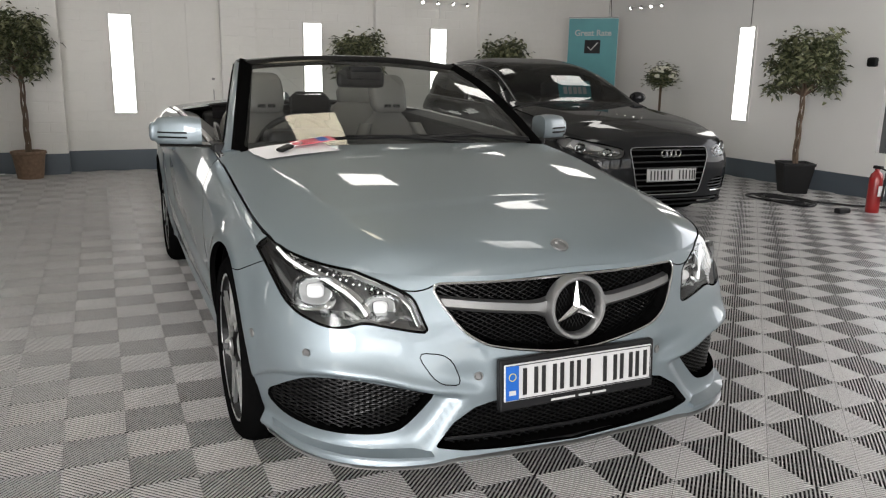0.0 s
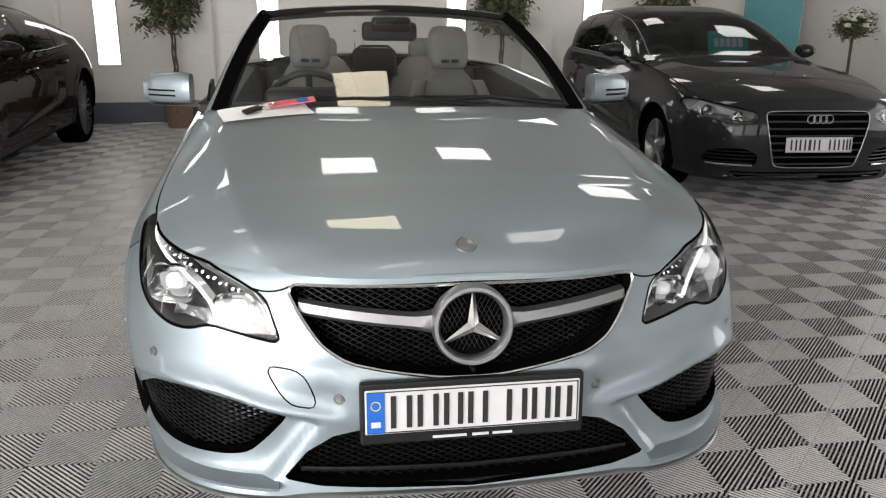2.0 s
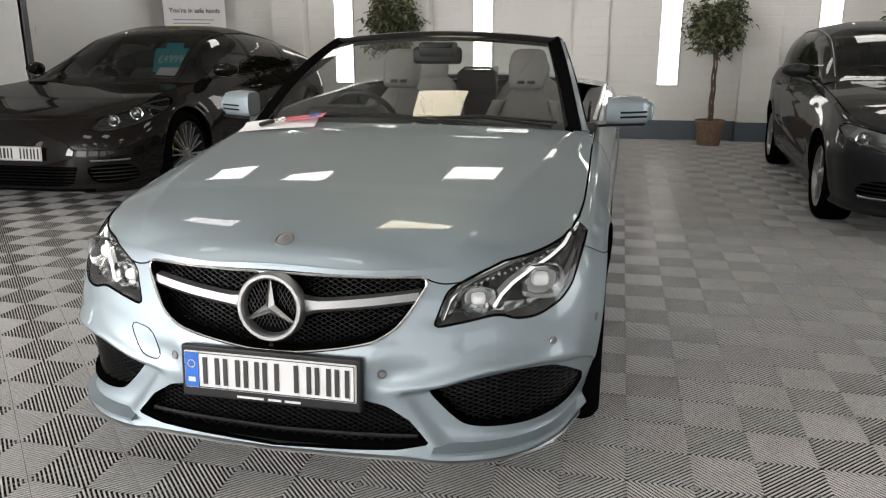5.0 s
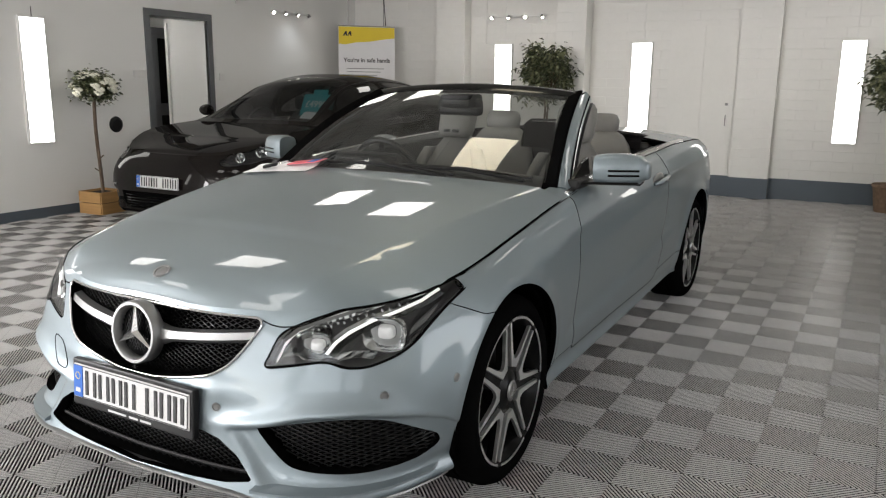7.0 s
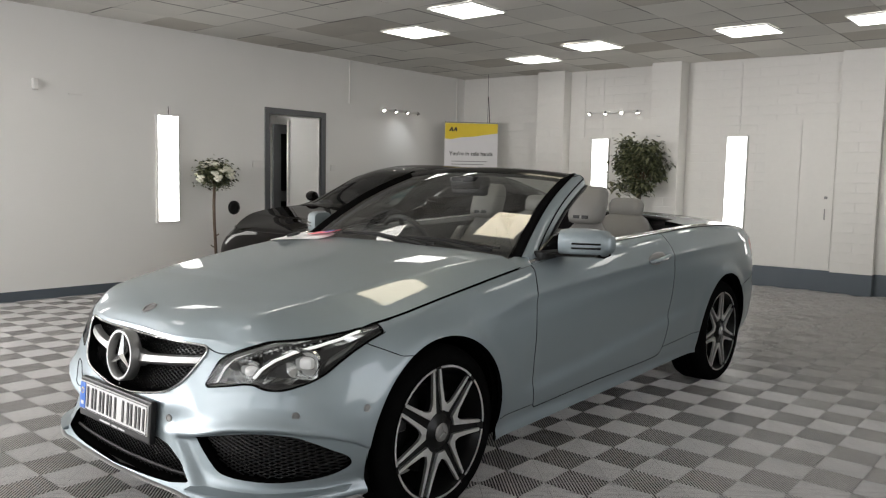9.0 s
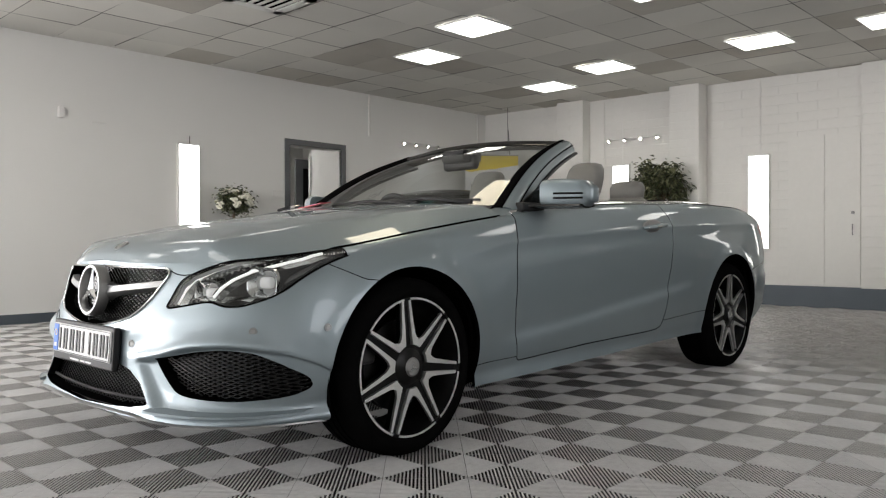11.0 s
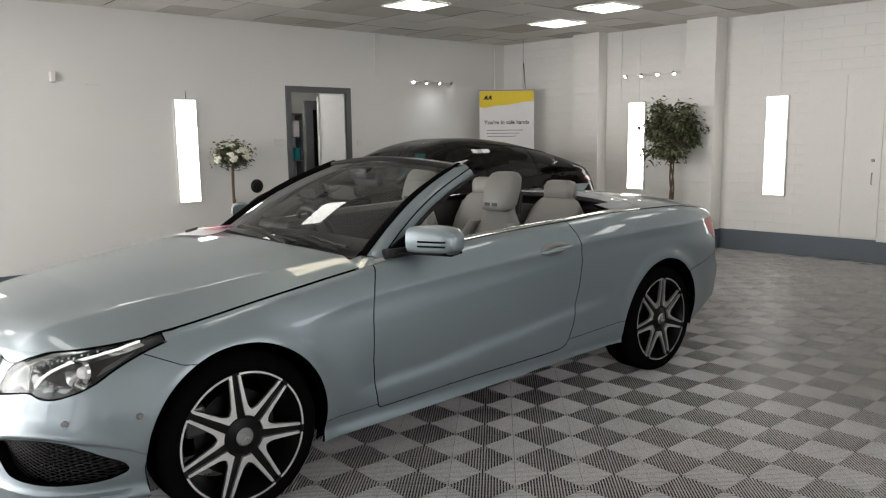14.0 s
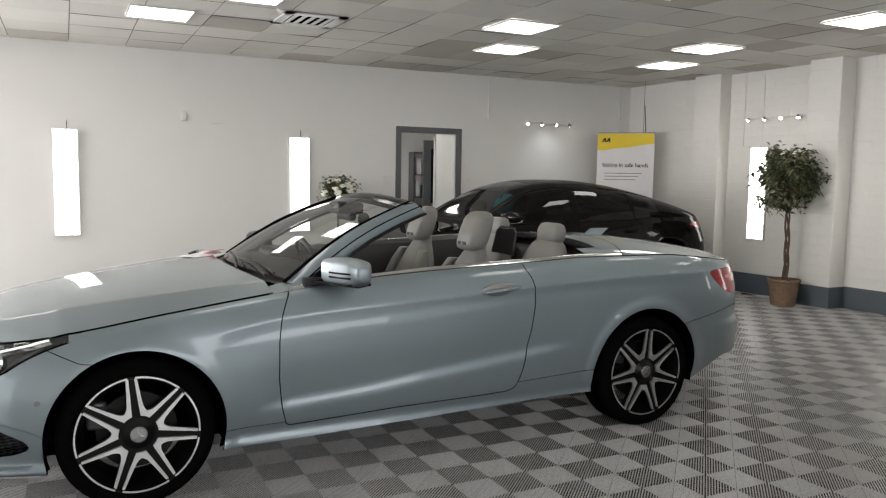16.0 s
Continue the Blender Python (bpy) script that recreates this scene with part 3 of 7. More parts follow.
def build_wheel(name, parent, m, R, rim, half, style, spokes):
    w = new(name)
    w.parent = parent
    w.matrix_local = m
    part("tyre", tyre_mesh(R, rim, half), RUBBER, w, smooth=True, sharp=40)
    bm = bmesh.new()
    add_lathe(bm, [(rim + 0.004, -0.014), (rim + 0.006, -0.004), (rim - 0.004, -0.004), (rim - 0.012, -0.03), (rim - 0.03, -0.06), (rim - 0.035, -2 * half + 0.03)], 64, pose(0, 0, 0, 0, 90, 0))
    part("rim", fix(bm), RIMGREY if style == "five" else RIMBLACK, w, smooth=True)
    step = 2 * math.pi / spokes
    for k in range(spokes):
        a = k * step + math.radians(96)
        if style == "black":
            # a black spoke with a bright edge to either side, the edges of neighbours joined at their feet
            polar = lambda u, v: (math.hypot(u, v), a + math.atan2(v, u))
            foot = step / 2
            bm = bmesh.new()
            outer = [(rim - 0.002, 0.0215), (0.16, 0.0278), (0.120, 0.0318)]
            sector(bm, [(0.05, a - foot), (0.100, a - foot)] + [polar(u, -v) for u, v in reversed(outer)] + [polar(u, v) for u, v in outer] + [(0.100, a + foot), (0.05, a + foot)], -0.046, -0.022)
            part("spoke", fix(bm), RIMBLACK, w)
            for sgn in (1, -1):
                bm = bmesh.new()
                line = [polar(u, sgn * v) for u, v in ((rim - 0.001, 0.0115), (0.16, 0.0140), (0.12, 0.0155), (0.079, 0.0172))] + [(0.081, a + sgn * foot * 0.65), (0.081, a + sgn * foot), (0.106, a + sgn * foot)] + [polar(u, sgn * v) for u, v in ((0.106, 0.0385), (0.120, 0.0330), (0.16, 0.0288), (rim - 0.001, 0.0223))]
                sector(bm, line, -0.022, -0.010)
                part("spoke_edge", fix(bm), MACHINED, w, "bright machined edge")
            bm = bmesh.new()
            b0, b1 = a + 0.062, a + step - 0.062
            arc = [b0 + (b1 - b0) * n / 12 for n in range(13)]
            sector(bm, [(rim + 0.004, b) for b in arc] + [(rim - 0.0035, b) for b in reversed(arc)], -0.006, -0.0015)
            part("rim_lip", fix(bm), MACHINED, w)
        elif style == "twin":
            bm = bmesh.new()
            for sgn in (1, -1):
                sector(bm, [(0.05, a + sgn * 0.03), (rim - 0.004, a + sgn * 0.095), (rim - 0.004, a + sgn * 0.15), (0.05, a + sgn * 0.22)], -0.045, -0.012)
            part("spoke", fix(bm), RIMGREY, w)
        else:
            bm = bmesh.new()
            sector(bm, [(0.045, a - 0.42), (0.11, a - 0.20), (rim - 0.004, a - 0.15), (rim - 0.004, a + 0.15), (0.11, a + 0.20), (0.045, a + 0.42)], -0.05, -0.014)
            part("spoke", fix(bm), RIMGREY, w)
    bm = bmesh.new()
    add_lathe(bm, [(0.0, -0.002), (0.030, -0.004), (0.036, -0.010), (0.058, -0.016), (0.075, -0.026), (0.078, -0.05)], 28, pose(0, 0, 0, 0, 90, 0))
    part("hub", fix(bm), RIMBLACK if style == "black" else RIMGREY, w, smooth=True)
    bm = bmesh.new()
    add_lathe(bm, [(0.0, 0.002), (0.030, 0.001), (0.0355, -0.004)], 24, pose(0, 0, 0, 0, 90, 0))
    part("hub_cap", fix(bm), SATIN, w, smooth=True)
    if style == "black":
        bm = bmesh.new()
        for k in range(3):
            b = math.radians(100 + 120 * k)
            sector(bm, [(0.005, b - 1.0), (0.025, b - 0.05), (0.025, b + 0.05), (0.005, b + 1.0)], 0.001, 0.0032)
        part("hub_star", fix(bm), CHROME, w)
    bm = bmesh.new()
    add_lathe(bm, [(0.06, -0.085), (0.165, -0.085), (0.165, -0.11), (0.06, -0.11)], 40, pose(0, 0, 0, 0, 90, 0))
    part("brake_disc", fix(bm), DISC, w)
    part("brake_caliper", soft((-0.13, -0.20, 0.02), (-0.065, -0.12, 0.14), 0.015), LAMPDARK if style == "black" else mat("caliper", (0.35, 0.45, 0.03) if style == "twin" else (0.2, 0.2, 0.2), 0.4), w)
    return w


def copy_wheel(src, parent, m, name="wheel"):
    w = new(name)
    w.parent = parent
    w.matrix_local = m
    for c in src.children:
        o = c.copy()
        scene.collection.objects.link(o)
        o.parent = w
        o.matrix_parent_inverse = c.matrix_parent_inverse
    return w


def mesh_grille(bm, outline, xs, zs, depth, pitch, r=0.0025, ratio=0.5, margin=0.003):
    """Crossing bars, clipped to an outline, on the surface y = depth(x, z)."""
    x0, x1 = xs
    z0, z1 = zs
    zz = np.linspace(z0, z1, 31)
    for sgn in (1, -1):
        n = int((x1 - x0 + (z1 - z0) / ratio) / pitch) + 2
        for k in range(-1, n):
            c = x0 - (z1 - z0) / ratio + k * pitch if sgn > 0 else x0 + k * pitch
            xx = c + sgn * (zz - z0) / ratio
            ok = (poly_sdf(np.stack([xx, zz], -1), outline) < -margin) & (xx > x0) & (xx < x1)
            run = []
            for i in range(len(zz)):
                if ok[i]:
                    run.append((xx[i], depth(xx[i], zz[i]) + (0.003 if sgn > 0 else 0), zz[i]))
                if (not ok[i] or i == len(zz) - 1) and run:
                    if len(run) > 1:
                        add_tube(bm, [run[0]] + run[3:-1:4] + [run[-1]], r, 4, caps=False)
                    run = []


def plate_on(parent, m, bars, blue=True, surround=True):
    """A number plate whose characters are plain bars; its face towards -y."""
    p = new("number_plate")
    p.parent = parent
    p.matrix_local = m @ Matrix.Diagonal((0.965, 1, 0.965, 1))
    p["label"] = "white number plate with dark bars"
    if surround:
        part("plate_surround", soft((-0.272, -0.002, -0.085), (0.272, 0.022, 0.070), 0.006, seg=2), BLACKP, p)
    part("plate_face", soft((-0.260, -0.007, -0.0555), (0.260, -0.001, 0.0555), 0.004, seg=1), PLATEWHITE, p)
    bm = bmesh.new()
    for lo, hi in (((-0.255, -0.0085, -0.052), (0.255, -0.0075, -0.0495)), ((-0.255, -0.0085, 0.0495), (0.255, -0.0075, 0.052)), ((0.2525, -0.0085, -0.049), (0.255, -0.0075, 0.049))):
        add_box(bm, lo, hi)
    part("plate_border", bm, INK, p)
    if blue:
        part("plate_band", box((-0.256, -0.0095, -0.051), (-0.214, -0.0075, 0.051)), PLATEBLUE, p, "blue band")
        part("band_bar", box((-0.246, -0.0105, -0.036), (-0.224, -0.0092, -0.022)), PLATEWHITE, p)
        bm = bmesh.new()
        add_tube(bm, [(-0.235 + 0.011 * math.cos(q), -0.0100, 0.018 + 0.011 * math.sin(q)) for q in (2 * math.pi * k / 16 for k in range(17))], 0.0012, 4, caps=False)
        part("band_ring", bm, mat("yellow ring print", (0.75, 0.55, 0.08), 0.5), p)
    for x0, x1 in bars:
        for b0, b1 in ((x0, x0 + 0.0125), (x1 - 0.0125, x1)) if x1 - x0 > 0.03 else ((x0, x1),):
            part("plate_bar", box((b0, -0.010, -0.040), (b1, -0.0075, 0.040)), INK, p)
    if surround:
        for x0, x1 in ((-0.100, -0.018), (-0.004, 0.036), (0.046, 0.094)):
            part("dealer_bar", box((x0, -0.0035, -0.0750), (x1, -0.0022, -0.0685)), PLATEWHITE, p, "white bar for small lettering")
    return p


# ---- the silver cabriolet ----
MF = Merc()
car = thing("convertible_car", pose(0, 0, 0), "silver-blue two-door convertible car with its soft top folded down", "car")
half = MF.wrap()
full = both_sides(half)
wrap = sheet(full)

HL = smooth_poly([(0.433, 0.556), (0.449, 0.605), (0.466, 0.655), (0.53, 0.688), (0.608, 0.716), (0.68, 0.757), (0.72, 0.80), (0.815, 0.80), (0.812, 0.735), (0.803, 0.70), (0.792, 0.66), (0.780, 0.625), (0.755, 0.596), (0.70, 0.570), (0.65, 0.569), (0.60, 0.586), (0.52, 0.570)], 2)
GR = [(-0.01, 0.698), (0.392, 0.692), (0.409, 0.684), (0.413, 0.668), (0.392, 0.63), (0.366, 0.59), (0.337, 0.556), (0.285, 0.524), (0.22, 0.508), (0.145, 0.495), (0.06, 0.483), (-0.01, 0.476)]
SI = smooth_poly([(0.418, 0.394), (0.50, 0.408), (0.60, 0.428), (0.675, 0.435), (0.747, 0.426), (0.79, 0.393), (0.822, 0.345), (0.822, 0.305), (0.79, 0.276), (0.70, 0.268), (0.58, 0.276), (0.520, 0.288), (0.47, 0.335)], 2)
LI = [(-0.01, 0.366), (0.263, 0.362), (0.322, 0.350), (0.383, 0.313), (0.440, 0.248), (0.355, 0.232), (0.22, 0.223), (-0.01, 0.212)]
DOOR = [(0.672, 1.2), (0.665, 0.895), (0.640, 0.845), (0.618, 0.79), (0.604, 0.68), (0.604, 0.50), (0.620, 0.36), (0.640, 0.285), (0.655, 0.275), (0.70, 0.276), (1.18, 0.298), (1.70, 0.308), (1.82, 0.313), (1.862, 0.326), (1.885, 0.36), (1.905, 0.42), (1.955, 0.65), (1.972, 0.78), (1.970, 0.86), (1.958, 0.915), (1.930, 0.96), (1.88, 1.2)]
SILL = [(0.30, 0.10), (0.30, 0.288), (0.62, 0.293), (1.20, 0.322), (1.87, 0.356), (2.45, 0.385), (2.45, 0.10)]
TAILL = smooth_poly([(3.235, 0.897), (3.40, 0.903), (3.66, 0.90), (3.70, 0.80), (3.60, 0.745), (3.42, 0.752), (3.30, 0.83)], 1)

grille_hole, wrap = wrap.split(front_region(GR))
_, wrap = wrap.split(front_region(SI))
_, wrap = wrap.split(front_region(LI))
lens, wrap = wrap.split(front_region(HL, -0.002, -0.262))
_, wrap = wrap.split(front_region(HL, 0.002, -0.258))
for ya, za, r in MF.arches:
    _, wrap = wrap.split(lambda V: np.maximum(np.hypot(V[:, 1] - ya, np.minimum(V[:, 2] - za, 0) * 0.75 + np.maximum(V[:, 2] - za, 0)) - r, 0.5 - np.abs(V[:, 0])))
door, wrap = wrap.split(side_region(DOOR, -0.0025))
_, wrap = wrap.split(side_region(DOOR, 0.0025))
sill, wrap = wrap.split(side_region(SILL, -0.0015))
_, wrap = wrap.split(side_region(SILL, 0.0015))
tail_lamp, wrap = wrap.split(side_region(TAILL, -0.001))
_, wrap = wrap.split(side_region(TAILL, 0.001))
BUMP = [(-1.5, 0.72), (-0.40, 0.735), (-0.354, 0.712), (-0.222, 0.652), (-0.10, 0.64), (-0.05, 0.0), (-1.5, 0.0)]
front_bump, wrap = wrap.split(lambda V: poly_sdf(V[:, 1:3], np.array(BUMP)) + 0.0015)
_, wrap = wrap.split(lambda V: poly_sdf(V[:, 1:3], np.array(BUMP)) - 0.0015)
RB = [(3.02, 0.0), (3.02, 0.60), (3.16, 0.62), (3.45, 0.665), (4.2, 0.68), (4.2, 0.0)]
rear_bump, wrap = wrap.split(lambda V: poly_sdf(V[:, 1:3], np.array(RB)) + 0.0015)
_, wrap = wrap.split(lambda V: poly_sdf(V[:, 1:3], np.array(RB)) - 0.0015)

fenders, wrap = wrap.split(lambda V: V[:, 1] - 1.2)
for s in left_right(fenders):
    s.mesh("front_wing", SILVER, car, 0.02)
wrap.mesh("rear_body", SILVER, car, 0.02)
bumper = front_bump.mesh("front_bumper", SILVER, car, 0.03)
rear_bump.mesh("rear_bumper", SILVER, car, 0.02)
doors = [s.mesh("door", SILVER, car, 0.02) for s in left_right(door)]
for s in left_right(sill):
    s.mesh("side_skirt", SILVER, car, 0.015)
TAILBAND = smooth_poly([(3.40, 0.862), (3.68, 0.862), (3.70, 0.836), (3.42, 0.836)], 1)
for s in left_right(tail_lamp):
    o = s.mesh("tail_lamp", REDLENS, car, 0.02, "glossy red tail lamp")
    strip, _ = Skin(s.V + s.N * 0.003, s.F, s.N).split(side_region(TAILBAND))
    strip.mesh("lamp_band", mat("pale red lamp band", (0.55, 0.09, 0.09), 0.3, vary=0.1, coat=0.6), o, 0.0)
lamps = [s.mesh("headlight", LENSGLASS, car, 0.0, "clear headlight with lit strips") for s in left_right(lens)]
for o in lamps:
    o.visible_shadow = False

# bonnet and boot deck
rim = half[:, -1]
ci = [i for i in range(len(rim)) if rim[i, 1] <= 0.60 or i < 20]
edge = rim[ci]
ci = [i for i in range(len(edge)) if edge[i, 1] <= 0.605]
edge = edge[ci]
W = np.linspace(0, 0.9925, 90)


def lid(edge, mid_y, mid_z, p, vee=None, lift=0.004):
    """A domed lid between the body's edge and the middle line."""
    E = edge[:, None, :]
    side = np.clip((edge[:, 1] + 0.34) / 0.06, 0, 1)[:, None]
    w = W[None, :] * (1 + (1 / 0.9925 - 1) * (1 - side))
    lift = lift * side
    x = E[..., 0] * w
    y = mid_y[:, None] + (E[..., 1] - mid_y[:, None]) * w**2
    fall = w**p
    if vee is not None:
        # a fold on either side: nearly flat inside it, steeper outside
        at = np.clip(curve(y, vee) / np.maximum(E[..., 0], 0.05), 0.3, 0.97)
        a = 0.22 / at**2
        q = np.clip((E[..., 0] - curve(y, vee)) / 0.14, 0, 1)
        over = 0.006 * np.logaddexp(0, (w - at) / 0.006) / (1 - at)
        fold = a * w**2 + (1 - a) * (0.8 * over + 0.2 * over**2)
        q = q * q * (3 - 2 * q)
        fall = fall + q * (np.minimum(fold, 1) - fall)
    z = E[..., 2] + lift + (mid_z[:, None] - E[..., 2]) * (1 - fall)
    return np.stack([x, y, z], -1)


BONNET_Z = ((-0.74, 0.714), (-0.72, 0.742), (-0.69, 0.763), (-0.60, 0.797), (-0.45, 0.833), (-0.2, 0.872), (0.1, 0.910), (0.35, 0.940), (0.52, 0.958))
my = -0.738 + (edge[:, 1] + 0.738) * (1.25 / 1.34)
G = lid(edge, my, curve(my, BONNET_Z), 3.0, ((-0.75, 0.41), (-0.70, 0.435), (-0.6, 0.495), (-0.47, 0.535), (-0.14, 0.60), (0.25, 0.66), (0.6, 0.70)))
Gf = np.concatenate([G[:, ::-1] * np.array([-1, 1, 1]), G[:, 1:]], 1)
bonnet = sheet(Gf, flip=True)
bonnet.mesh("bonnet", SILVER, car, 0.012)
di = [i for i in range(len(rim)) if rim[i, 1] >= 2.36]
edge2 = rim[di]
my2 = 2.50 + (edge2[:, 1] - 2.36) * (3.755 - 2.50) / (edge2[-1, 1] - 2.36)
G2 = lid(edge2, my2, curve(my2, ((2.5, 1.050), (2.7, 1.062), (3.0, 1.058), (3.3, 1.030), (3.6, 0.985), (3.72, 0.96), (3.76, 0.925))), 2.6)
G2f = np.concatenate([G2[:, ::-1] * np.array([-1, 1, 1]), G2[:, 1:]], 1)
deck = sheet(G2f, flip=True)
cover, deck = deck.split(lambda V: V[:, 1] - 2.86 + 0.22 * (np.abs(V[:, 0]) / 0.75) ** 2 + 0.002)
_, deck = deck.split(lambda V: V[:, 1] - 2.86 + 0.22 * (np.abs(V[:, 0]) / 0.75) ** 2 - 0.002)
deck.mesh("boot_lid", SILVER, car, 0.012)
shelf_front, cover = cover.split(lambda V: V[:, 1] - 2.64 + 0.12 * (np.abs(V[:, 0]) / 0.75) ** 2)
shelf_front, deck_side = shelf_front.split(lambda V: np.abs(V[:, 0]) - 0.60)
_, shelf_front = shelf_front.split(lambda V: V[:, 1] - 2.50)
shelf_front.mesh("rear_shelf", CLOTH, car, 0.012, "dark cloth shelf behind the rear seats", rim_dark=False)
for s in left_right(deck_side):
    s.mesh("deck_side", SILVER, car, 0.012)
cover.mesh("soft_top_cover", SILVER, car, 0.012, "silver cover over the folded soft top")

# black shell added behind all gaps, so that they look as dark as shade
inner = full.copy()
nrm = grid_normals(full)
inner = inner - nrm * 0.045
liner = sheet(inner)
for ya, za, r in MF.arches:
    _, liner = liner.split(lambda V: np.maximum(np.hypot(V[:, 1] - ya, V[:, 2] - za) - r + 0.004, 0.5 - np.abs(V[:, 0])))
_, liner = liner.split(front_region(GR, 0.02))
_, liner = liner.split(front_region(LI, 0.02))
_, liner = liner.split(front_region(SI, 0.02))
_, liner = liner.split(front_region(HL, 0.02, 0.1))
liner.mesh("inner_shell", LINER, car, 0.0, "black shell added behind the panel gaps")
bm = bmesh.new()
add_box(bm, (-0.58, -0.55, 0.19), (0.58, 3.3, 0.21))
add_box(bm, (-0.56, -0.60, 0.20), (0.56, -0.58, 0.66))
add_box(bm, (-0.43, -0.795, 0.2040), (0.43, -0.602, 0.2105))
add_box(bm, (-0.70, 0.45, 0.20), (0.70, 0.48, 0.86))
part("underbody", bm, LINER, car, "black underbody")
for ya, za, r in MF.arches:
    for sx in (1, -1):
        bm = bmesh.new()
        a0 = [math.radians(a) for a in range(-14, 195, 8)]
        rings_of(bm, [[(sx * x, ya + (r + 0.004) * math.cos(a), za + (r + 0.004) * math.sin(a)) for a in a0] for x in (0.845, 0.60)], close=False)
        v = [bm.verts.new((sx * 0.60, ya + (r + 0.004) * math.cos(a), za + (r + 0.004) * math.sin(a))) for a in a0]
        bm.faces.new(v)
        part("wheel_arch_liner", bm, LINER, car)

# wheels
wf = build_wheel("wheel", car, pose(0.866, 0, 0.325), 0.325, 0.249, 0.115, "black", 7)
copy_wheel(wf, car, pose(0.868, 2.76, 0.325, -11, 0, 0))
copy_wheel(wf, car, pose(-0.866, 0, 0.325, 0, 0, 180))
copy_wheel(wf, car, pose(-0.868, 2.76, 0.325, 8, 0, 180))

# grille
fy = lambda x, z: MF.front(x, z)
gr = new("grille")
gr.parent = car
gr["label"] = "black mesh grille with silver bars and a round star emblem"
full_gr = [(x, z) for x, z in GR if x > 0] + [(-x, z) for x, z in reversed(GR) if x > 0]
gp = np.array(full_gr)
bm = bmesh.new()
add_tube(bm, [(x, fy(x, z) - 0.004, z) for x, z in smooth_poly(full_gr, 2)] + [(smooth_poly(full_gr, 2)[0][0], fy(*smooth_poly(full_gr, 2)[0]) - 0.004, smooth_poly(full_gr, 2)[0][1])], 0.0038, 6, caps=False)
part("grille_surround", bm, CHROME, gr, "chrome surround", smooth=True)
bm = bmesh.new()
mesh_grille(bm, gp, (-0.41, 0.41), (0.478, 0.70), lambda x, z: fy(x, z) + 0.035, 0.026, 0.0022)
part("grille_mesh", bm, GLOSSBLACK, gr)
bm = bmesh.new()
r1 = [bm.verts.new((x, fy(x, z) + 0.075, z)) for x, z in full_gr]
bm.faces.new(r1)
r2 = [bm.verts.new((x, fy(x, z) + 0.002, z)) for x, z in full_gr]
r3 = [bm.verts.new((x, fy(x, z) + 0.075, z)) for x, z in full_gr]
for k in range(len(r2)):
    bm.faces.new((r2[k], r2[(k + 1) % len(r2)], r3[(k + 1) % len(r3)], r3[k]))
part("grille_backing", bm, LINER, gr)
for sx in (1, -1):
    bm = bmesh.new()
    rows = []
    for k in range(13):
        t = k / 12
        x = 0.075 + t * (0.392 - 0.075)
        zc = 0.603 + 0.030 * t
        hh = 0.0185 + 0.016 * max(0, 1 - t / 0.22) ** 2
        y = fy(x, zc) + 0.004 + 0.012 * t
        rows.append([(sx * x, y + 0.022, zc + hh), (sx * x, y - 0.004, zc + hh * 0.85), (sx * x, y - 0.012, zc - hh * 0.2), (sx * x, y - 0.004, zc - hh * 0.75), (sx * x, y + 0.022, zc - hh)])
    rings_of(bm, rows, close=True, cap=True)
    part("grille_bar", fix(bm), SATIN, gr, "satin silver grille bar", smooth=True, sharp=50)
em = new("emblem")
em.parent = gr
em.matrix_local = pose(0, fy(0, 0.61) - 0.022, 0.607, 84, 0, 0)
bm = bmesh.new()
add_lathe(bm, [(0.094, -0.03), (0.094, 0.004), (0.090, 0.010), (0.082, 0.010), (0.077, 0.003), (0.075, -0.02)], 56)
part("emblem_ring", fix(bm), SATIN, em, "silver ring", smooth=True, sharp=40)
bm = bmesh.new()
for k in range(3):
    a = math.pi / 2 + k * 2 * math.pi / 3
    tip = Vector((math.cos(a), math.sin(a), 0))
    side = Vector((-math.sin(a), math.cos(a), 0))
    c0 = bm.verts.new((0, 0, 0.012))
    b1 = bm.verts.new(tip * 0.0075 + side * 0.013)
    b2 = bm.verts.new(tip * 0.0075 - side * 0.013)
    t1 = bm.verts.new(tip * 0.079 + side * 0.0025)
    t2 = bm.verts.new(tip * 0.079 - side * 0.0025)
    tt = bm.verts.new(tip * 0.079 + Vector((0, 0, 0.004)))
    bm.faces.new((c0, b1, t1, tt))
    bm.faces.new((c0, tt, t2, b2))
part("emblem_star", fix(bm), CHROME, em, "chrome three-pointed star")
bm = bmesh.new()
add_lathe(bm, [(0.0, -0.022), (0.076, -0.022)], 40)
part("emblem_backing", fix(bm), LINER, em)
bm = bmesh.new()
for k in range(-6, 7):
    q = 0.0115 * k
    r = math.sqrt(max(0, 0.074**2 - q * q * 1.0))
    for sg in (1, -1):
        add_tube(bm, [(q - r * 0.45, -sg * r * 0.85, -0.018), (q + r * 0.45, sg * r * 0.85, -0.018)], 0.0016, 4, caps=False)
part("emblem_mesh", bm, GLOSSBLACK, em)
bm = bmesh.new()
add_lathe(bm, [(0.0, 0.012), (0.006, 0.012), (0.008, 0.0)], 16, pose(0, fy(0, 0.5) + 0.0, 0.502, 90, 0, 0))
part("camera_eye", fix(bm), GLOSSBLACK, gr)

